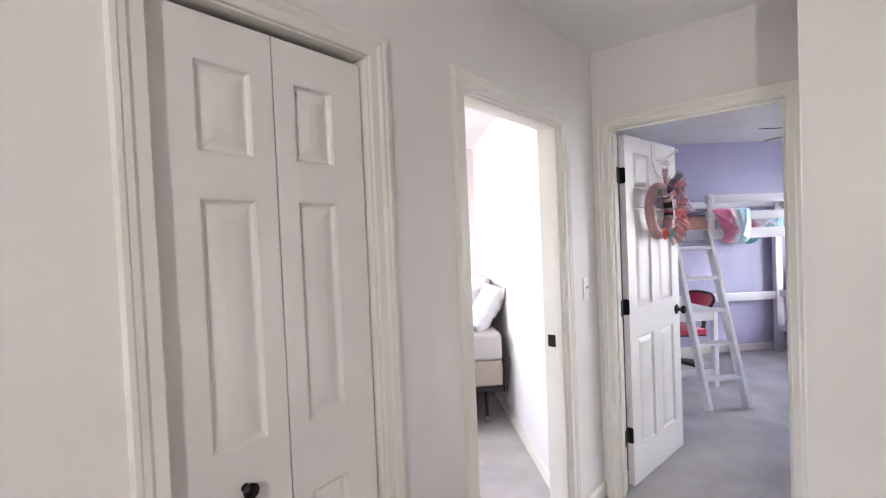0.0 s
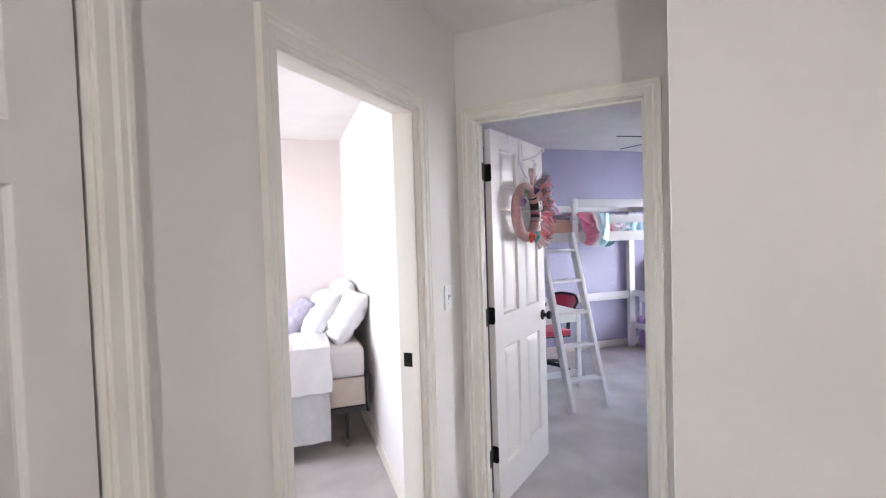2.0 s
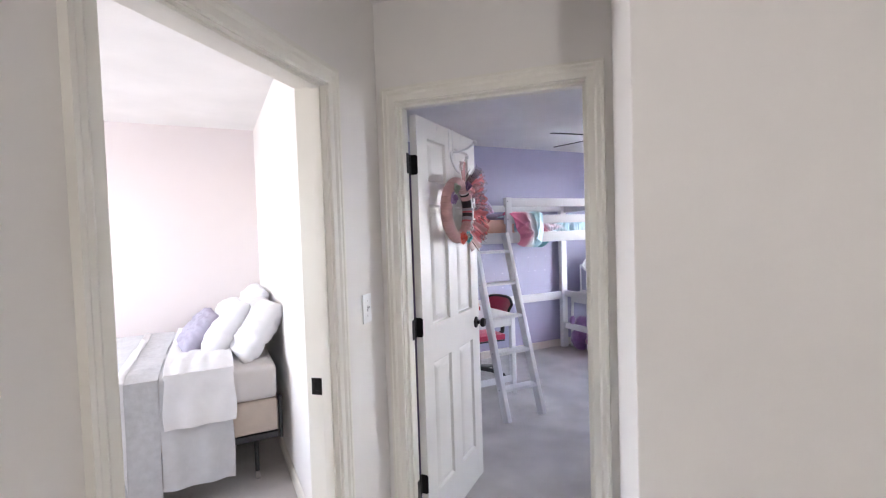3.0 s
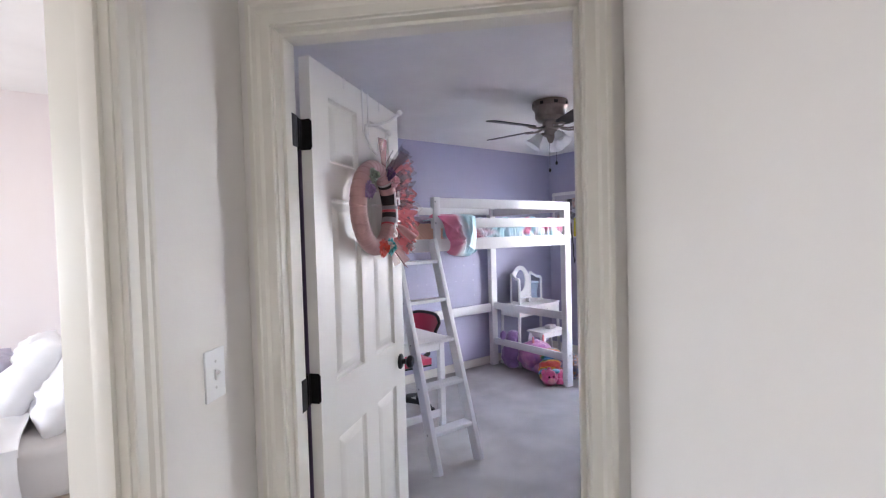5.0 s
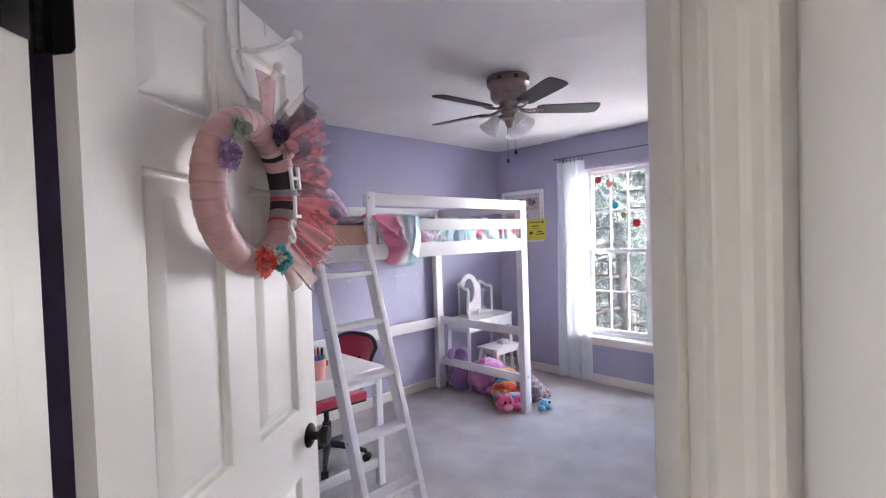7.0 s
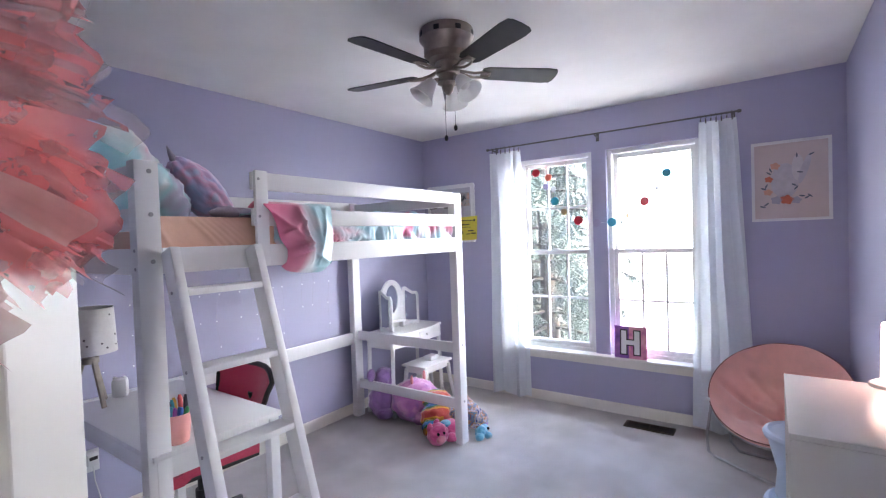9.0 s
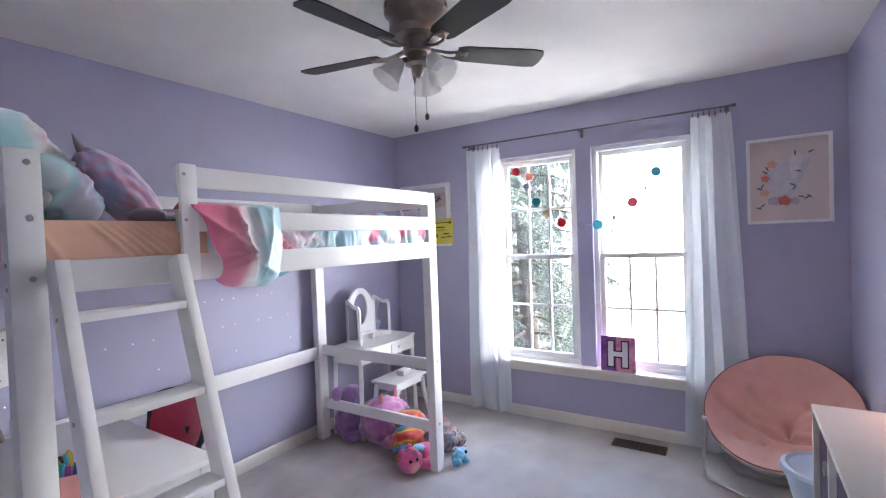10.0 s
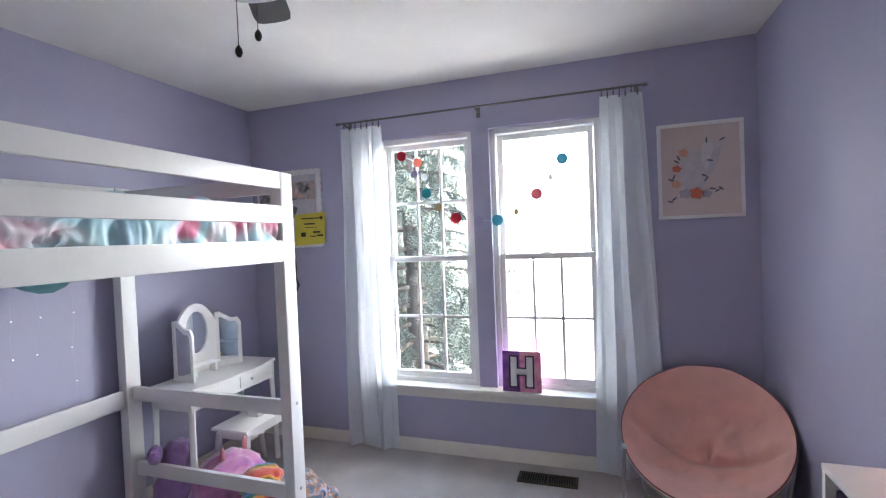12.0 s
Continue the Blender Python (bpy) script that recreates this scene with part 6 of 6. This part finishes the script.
for x in (-0.165, 0.135):
    bm = B()
    box(bm, x - 0.004, x + 0.004, -0.003, DOOR_T + 0.003, -0.002, 0.0025)
    box(bm, x - 0.004, x + 0.004, -0.003, -0.0015, -0.035, 0.0025)
    part("strap", bm, M_WMETAL, hk)

WC = (0.366, -0.048, 1.579)
wr = thing("door_wreath", DM @ pose(*WC), "pink ribbon-wrapped door wreath with tulle and felt flowers", "wreath")
M_RIB = mat("pink_ribbon", (0.56, 0.325, 0.32), 0.45, var=0.06, scale=40, bump=0.1, bscale=200, sheen=0.3)
MAJ, MIN_ = 0.141, 0.029


def ring_at(a, r=0.0, out=0.0):
    """A point on the wreath: a round the ring, r out from its core, out towards the hall."""
    return Vector(((MAJ + r) * math.cos(a), -out, (MAJ + r) * math.sin(a)))


bm = B()
N = 374
pts = [ring_at(2 * math.pi * i / N) for i in range(N)]
tube(bm, pts, [MIN_ * (1 + 0.05 * ((i * 34 / N) % 1.0) - 0.04 * (i % 11 == 0)) for i in range(N)], 18, True)
part("ring", bm, M_RIB, wr, smooth=80)
# dark, grey, pink and red fabric bands on the right hand side
for a0, a1, col in ((28, 40, (0.62, 0.36, 0.36)), (8, 27, (0.018, 0.012, 0.016)), (1, 7, (0.30, 0.28, 0.30)), (-4, 0, (0.55, 0.08, 0.11)), (-14, -5, (0.03, 0.02, 0.025)), (-24, -15, (0.34, 0.31, 0.33)), (-28, -25, (0.55, 0.08, 0.11)), (41, 46, (0.025, 0.02, 0.02)), (47, 51, (0.65, 0.60, 0.60))):
    bm = B()
    k = max(3, int((a1 - a0) / 2) + 1)
    tube(bm, [ring_at(radians(a0 + (a1 - a0) * i / k)) for i in range(k + 1)], MIN_ * 1.075, 20)
    part("band", bm, mat("band_cloth", col, 0.6, var=0.08, scale=60, bump=0.2, bscale=300), wr, smooth=60)


def flower(a, r, out, size, colour, n=26, seed=0):
    """A shabby rosette of ruffled petals, facing out of the door."""
    rr = random.Random(seed)
    bm = B()
    c = ring_at(a, r, out)
    for layer in range(5):
        R = size * (1 - 0.17 * layer)
        k = n - 4 * layer
        for i in range(k):
            t = 2 * math.pi * i / k + rr.uniform(-0.1, 0.1)
            d = Vector((math.cos(t), 0, math.sin(t)))
            s = Vector((-math.sin(t), 0, math.cos(t)))
            L = R * rr.uniform(0.85, 1.1)
            w = R * 0.30
            h = 0.004 + 0.005 * layer + rr.uniform(-0.003, 0.003)
            o = Vector((0, -1, 0))
            p = [c + d * L * 0.15 + o * h * 0.3 - s * w * 0.4, c + d * L * 0.15 + o * h * 0.3 + s * w * 0.4,
                 c + d * L * 0.75 + o * (h + rr.uniform(0, 0.008)) + s * w, c + d * L + o * (h - 0.002 + rr.uniform(0, 0.006)), c + d * L * 0.75 + o * (h + rr.uniform(0, 0.008)) - s * w]
            bm.faces.new([bm.verts.new(q) for q in p])
    return part("flower", bm, mat("flower_cloth", colour, 0.8, var=0.15, scale=50, bump=0.2, bscale=200, sheen=0.3), wr, smooth=0)


flower(radians(132), 0.0, 0.030, 0.028, (0.36, 0.42, 0.32), seed=1)
flower(radians(158), 0.0, 0.030, 0.032, (0.36, 0.22, 0.44), seed=2)
flower(radians(66), 0.0, 0.030, 0.030, (0.07, 0.02, 0.11), seed=3)
flower(radians(50), -0.005, 0.034, 0.030, (0.70, 0.36, 0.40), seed=4)
flower(radians(-99), 0.004, 0.030, 0.034, (0.75, 0.10, 0.06), seed=5)
flower(radians(-74), 0.006, 0.032, 0.034, (0.02, 0.34, 0.36), seed=6)
flower(radians(-86), -0.005, 0.040, 0.018, (0.55, 0.62, 0.55), 16, seed=7)
for a, n in ((152, 7), (50, 6)):
    for i in range(n):
        bm = B()
        q = ring_at(radians(a), 0.010 * math.cos(i * 2.4), 0.040)
        q.z += 0.010 * math.sin(i * 2.4)
        bmesh.ops.create_icosphere(bm, subdivisions=1, radius=0.0035, matrix=Matrix.Translation(q))
        part("pearl", bm, M_OPAL, wr)
# white wooden letters on the bands
M_WL = mat("white_wood", (0.80, 0.79, 0.78), 0.5)


def letter(text, a, tilt, size=0.062):
    cu = bpy.data.curves.new("letter", "FONT")
    cu.body, cu.size, cu.extrude, cu.align_x, cu.align_y = text, size, 0.003, "CENTER", "CENTER"
    cu.offset = 0.0004
    tmp = bpy.data.objects.new("letter", cu)
    me = bpy.data.meshes.new_from_object(tmp)
    bpy.data.objects.remove(tmp)
    o = new("letter", me)
    me.materials.append(M_WL)
    o.parent = wr
    p = ring_at(radians(a), -0.010, MIN_ + 0.008)
    o.matrix_local = Matrix.Translation(p) @ Matrix.Rotation(radians(tilt), 4, "Y") @ Matrix.Rotation(radians(90), 4, "X")
    o["label"] = "white wooden letter"


letter("H", 17, -8, 0.076)
letter("L", -12, 0, 0.072)
letter("S", -40, 8, 0.076)
# ribbon loop up to the hook
bm = B()
sheet(bm, lambda u, v: Vector((0.062 - 0.005 * v + 0.085 * (u - 0.5) * (0.35 + 0.65 * v), -0.012 - 0.008 * math.sin(3 * u), MAJ + 0.01 + 0.105 * v)), 6, 10, 0.001)
part("ribbon", bm, mat("pale_tulle", (0.86, 0.44, 0.44), 0.7, alpha=0.36), wr, smooth=80)


def tulle(a0, a1, r0, r1, n, colour, name, seed):
    """Strips of fine net that fan out from the ring."""
    rr = random.Random(seed)
    mt = mat(name, colour, 0.8, var=0.15, scale=24, alpha=0.40)
    for i in range(n):
        a = radians(rr.uniform(a0, a1))
        L = rr.uniform(r0, r1)
        w0, w1 = 0.005, rr.uniform(0.014, 0.034)
        d = Vector((math.cos(a), 0, math.sin(a)))
        dirv = (d + Vector((0.35, 0, rr.uniform(-0.2, 0.2)))).normalized()
        s = Vector((-dirv.z, 0, dirv.x))
        base = ring_at(a, 0.0, rr.uniform(-0.010, 0.02))
        ph, o1, sk = rr.uniform(0, 6), rr.uniform(-0.02, 0.05), rr.uniform(-0.5, 0.5)
        bm = B()
        sheet(bm, lambda u, v: base + dirv * (L * v * (1 + 0.25 * sk * (u - 0.5))) + s * (2 * u - 1) * (w0 + (w1 - w0) * v ** 0.7) + Vector((0, -1, 0)) * (o1 * v + 0.012 * v * math.sin(6 * u + ph)) - Vector((0, 0, 0.02 * v * v)), 6, 5)
        part("tulle_strip", bm, mt, wr, name.replace("_", " ") + " strip of fine net", smooth=80)


tulle(-34, 50, 0.11, 0.205, 74, (1.0, 0.27, 0.28), "coral_tulle", 1)
tulle(-40, 58, 0.12, 0.235, 16, (0.46, 0.36, 0.40), "grey_tulle", 2)
tulle(34, 66, 0.10, 0.20, 10, (0.24, 0.12, 0.16), "dark_tulle", 3)
tulle(-58, -20, 0.08, 0.13, 12, (0.80, 0.52, 0.50), "pale_pink_tulle", 4)

# ---- guest bed ----
M_WHITE = mat("white_cotton", (0.80, 0.80, 0.82), 0.85, var=0.03, scale=12, bump=0.3, bscale=30, sheen=0.2)
M_QUILT = mat("grey_quilt", (0.56, 0.57, 0.59), 0.85, var=0.08, scale=26, bump=0.7, bscale=45, sheen=0.2)
M_MATT = mat("mattress_cover", (0.66, 0.63, 0.62), 0.8, var=0.03, scale=10, bump=0.15, bscale=60)
M_SPRING = mat("box_spring_cloth", (0.55, 0.47, 0.40), 0.85, var=0.05, scale=14, bump=0.2, bscale=120)
GX0, GX1, GY0, GY1 = -1.28, 0.71, 3.53, 4.93
gb = thing("guest_bed", pose(-0.28, 4.23, 0), "guest bed with mattress on a dark metal frame", "bed")


def gbox(name, x0, x1, y0, y1, z0, z1, bevel, mt, label=""):
    bm = B()
    box(bm, x0 + 0.28, x1 + 0.28, y0 - 4.23, y1 - 4.23, z0, z1, bevel)
    return part(name, bm, mt, gb, label, smooth=60)


gbox("mattress", GX0, GX1, GY0, GY1, 0.512, 0.722, 0.035, M_MATT, "mattress in a pale fitted sheet")
gbox("box_spring", GX0, GX1, GY0 + 0.01, GY1 - 0.01, 0.31, 0.510, 0.02, M_SPRING, "beige box spring")
bm = B()
for y in (GY0 + 0.02, GY1 - 0.02):
    beam(bm, (GX0 + 0.28, y - 4.23, 0.29), (GX1 + 0.28, y - 4.23, 0.29), 0.03, 0.035, 0.003)
for x in (GX0 + 0.03, (GX0 + GX1) / 2, GX1 - 0.02):
    beam(bm, (x + 0.28, GY0 + 0.02 - 4.23, 0.285), (x + 0.28, GY1 - 0.02 - 4.23, 0.285), 0.03, 0.03, 0.003)
part("bed_frame", bm, M_PLASTIC, gb, "dark metal bed frame")
for x in (GX0 + 0.1, GX1 - 0.125):
    for y in (GY0 + 0.10, GY1 - 0.10):
        bm = B()
        rod(bm, (x + 0.28, y - 4.23, 0.05), (x + 0.28, y - 4.23, 0.285), 0.013)
        leg = part("leg", bm, M_PLASTIC, gb)
        bm = B()
        rod(bm, (x + 0.28 - 0.014, y - 4.23, 0.027), (x + 0.28 + 0.014, y - 4.23, 0.027), 0.027, n=18)
        part("castor", bm, mat("castor_grey", (0.25, 0.24, 0.23), 0.4), leg)


def spread(x0, x1, zf, lift, seed, wave):
    """A cover over the bed that hangs down its near side to zf."""
    def fn(u, v):
        x = x0 + (x1 - x0) * u
        if v < 0.45:
            k = v / 0.45
            y, z = GY0 - 0.022 - 0.03 * (1 - k), zf + (0.722 + lift - zf) * k
            y -= wave * (1 - k) * (0.5 + 0.5 * math.sin(14 * u + seed)) + 0.012 * noise.noise(Vector((u * 4, v * 5, seed)))
        else:
            k = (v - 0.45) / 0.55
            y, z = GY0 - 0.02 + (GY1 - GY0 - 0.02) * k, 0.728 + lift
            z += 0.014 * noise.noise(Vector((u * 7, k * 7, seed))) + 0.006 * noise.noise(Vector((u * 25, k * 25, seed)))
            z -= 0.03 * max(0.0, 1 - k / 0.05)
        return Vector((x + 0.01 * noise.noise(Vector((v * 4, u * 3, seed))), y, z))
    return fn


qt = thing("quilt", pose(0, 0, 0), "grey quilted bedspread with white stripes hanging to the carpet", "bedspread")
bm = B()
sheet(bm, spread(GX0 - 0.02, 0.10, 0.10, 0.022, 2.0, 0.012), 60, 50, 0.012)
part("cover", bm, M_QUILT, qt, smooth=80)
bm = B()
sheet(bm, spread(0.10, 0.455, 0.125, 0.016, 5.0, 0.02), 20, 40, 0.010)
part("cover", bm, mat("grey_lining", (0.60, 0.61, 0.63), 0.85, var=0.04, scale=20, bump=0.2, bscale=60), qt, "plain grey turned-down part of the bedspread", smooth=80)
for x in (-0.10, -0.45, -0.62):
    bm = B()
    sheet(bm, lambda u, v: spread(x, x + 0.045, 0.104, 0.024, 2.0, 0.012)(u, v) + Vector((0, -0.010, 0.008)), 3, 50, 0.004)
    part("stripe", bm, M_WHITE, qt, "white ribbon stripe", smooth=80)
bm = B()
sheet(bm, lambda u, v: spread(0.125, 0.475, 0.462, 0.050, 9.0, 0.006)(u, v) + Vector((0, -0.030, 0)), 24, 40, 0.006)
single("turned_sheet", bm, M_WHITE, "white sheet turned down over the bedspread", "sheet", smooth=80)
pillow("pillow", (0.62, 3.95, 0.885), (0.62, 0.42, 0.17), (56, 0, -84), M_WHITE, "white cotton pillow leaning on the wall", group="guest bed pillows")
pillow("pillow", (0.64, 4.52, 0.90), (0.66, 0.44, 0.17), (66, 0, -90), M_WHITE, "white cotton pillow leaning on the wall", group="guest bed pillows")
pillow("pillow", (0.45, 4.08, 0.885), (0.48, 0.42, 0.17), (54, 0, -84), M_WHITE, "white plump pillow in front of the others", group="guest bed pillows")
pillow("cushion", (0.29, 4.14, 0.865), (0.42, 0.32, 0.12), (50, 0, -84), mat("lilac_grey_cloth", (0.42, 0.40, 0.50), 0.8, var=0.06, scale=18, bump=0.3, bscale=60), "lilac grey cushion lying on the guest bed", "cushion")
gbox("headboard_bracket", 0.715, 0.735, GY0 + 0.01, GY0 + 0.04, 0.26, 0.52, 0.004, M_PLASTIC, "dark metal frame bracket")

# ---- outside ----
M_LAWN = mat("pale_ground", (0.55, 0.52, 0.49), 0.95, var=0.15, scale=0.6, bump=0.3, bscale=6)
bm = B()
g = 80
box(bm, 5.8, g, -g, g, -3.1, -3.0)
structure("ground", bm, M_LAWN, "pale bright ground far below the windows")
# backdrop emits by itself: whites out the view and lights the bedroom
M_FAR = mat("glowing_distance", (1.0, 0.98, 0.97), 0.9, var=0.02, scale=0.05, emit=0.52)
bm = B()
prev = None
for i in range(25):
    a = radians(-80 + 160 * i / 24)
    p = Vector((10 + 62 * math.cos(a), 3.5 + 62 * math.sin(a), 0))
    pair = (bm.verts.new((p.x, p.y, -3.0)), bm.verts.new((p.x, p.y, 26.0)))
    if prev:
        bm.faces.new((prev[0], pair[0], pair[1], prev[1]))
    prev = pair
structure("backdrop", bm, M_FAR, "glowing backdrop standing in for the bright distance beyond the garden")

M_BARK = mat("bark", (0.045, 0.036, 0.03), 0.95, var=0.25, scale=9, bump=0.8, bscale=30)
M_NEEDLE = bpy.data.materials.new("needles")
M_NEEDLE.use_nodes = True
nt = M_NEEDLE.node_tree
pb = nt.nodes["Principled BSDF"]
pb.inputs["Roughness"].default_value = 0.6
geo = nt.nodes.new("ShaderNodeNewGeometry")
rp = nt.nodes.new("ShaderNodeValToRGB")
rp.color_ramp.elements[0].color, rp.color_ramp.elements[1].color = (0.016, 0.027, 0.022, 1), (0.062, 0.086, 0.068, 1)
nt.links.new(geo.outputs["Random Per Island"], rp.inputs["Fac"])
nt.links.new(rp.outputs["Color"], pb.inputs["Base Color"])


def conifer(place, height, spread_, seed):
    """A spruce: tapered trunk, drooping limbs, hanging needle sprays."""
    rr = random.Random(seed)
    t = thing("spruce_tree", pose(*place), "tall dark green spruce with drooping branches", "tree")
    bm = B()
    tube(bm, [(0.04 * math.sin(k), 0.04 * math.cos(1.3 * k), height * k / 8) for k in range(9)], [0.20 * (1 - k / 8.6) + 0.01 for k in range(9)], 12)
    limbs, V, Fc = [], [], []
    k = 0
    z = 1.1
    while z < height - 0.3:
        f = 1 - (z / height)
        for j in range(5):
            a = k * 2.4 + j * 1.2566 + rr.uniform(-0.3, 0.3)
            L = spread_ * (0.22 + 0.78 * f) * rr.uniform(0.75, 1.1)
            d = Vector((math.cos(a), math.sin(a), 0))
            pts = [Vector((0, 0, z)) + d * L * q + Vector((0, 0, 0.10 * q - 0.42 * q * q) ) * L * 0.8 for q in (0, 0.25, 0.5, 0.75, 1.0)]
            tube(bm, pts, [0.035 * (1 - q * 0.9) * (0.4 + f) for q in (0, 0.25, 0.5, 0.75, 1.0)], 5)
            n = int(150 * L / spread_) + 20
            for i in range(n):
                q = rr.uniform(0.18, 1.0)
                i0 = min(3, int(q * 4))
                p = pts[i0].lerp(pts[i0 + 1], q * 4 - i0)
                side = Vector((-d.y, d.x, 0)) * rr.choice((-1, 1))
                dd = (side * rr.uniform(0.2, 1.0) + d * rr.uniform(0.0, 0.6) + Vector((0, 0, rr.uniform(-1.5, -0.3)))).normalized()
                l = rr.uniform(0.16, 0.38)
                w = dd.cross(Vector((rr.uniform(-1, 1), rr.uniform(-1, 1), rr.uniform(-0.3, 0.3)))).normalized()
                m = 6
                for s in range(m):
                    c = p + dd * l * s / m
                    for sg_ in (-1, 1):
                        e = c + (dd * 0.6 + w * sg_).normalized() * rr.uniform(0.045, 0.075)
                        o = dd.cross(w) * 0.006 + dd * 0.009
                        b = len(V)
                        V.extend((c - o, c + o, e))
                        Fc.append((b, b + 1, b + 2))
        z += rr.uniform(0.24, 0.32)
        k += 1
    part("trunk", bm, M_BARK, t, smooth=60)
    me = bpy.data.meshes.new("crown")
    me.from_pydata([tuple(v) for v in V], [], Fc)
    me.materials.append(M_NEEDLE)
    cr = new("crown", me)
    cr.parent = t
    cr["kind"] = "stuff"


conifer((9.2, 5.45, -3.0), 10.5, 2.2, 3)
conifer((12.4, 7.2, -3.0), 11.5, 2.4, 8)
# two more spruces added beside the view, to keep light off the south wall
conifer((8.1, 9.0, -3.0), 10.8, 2.4, 12)
conifer((7.8, 7.2, -3.0), 10.2, 2.1, 21)
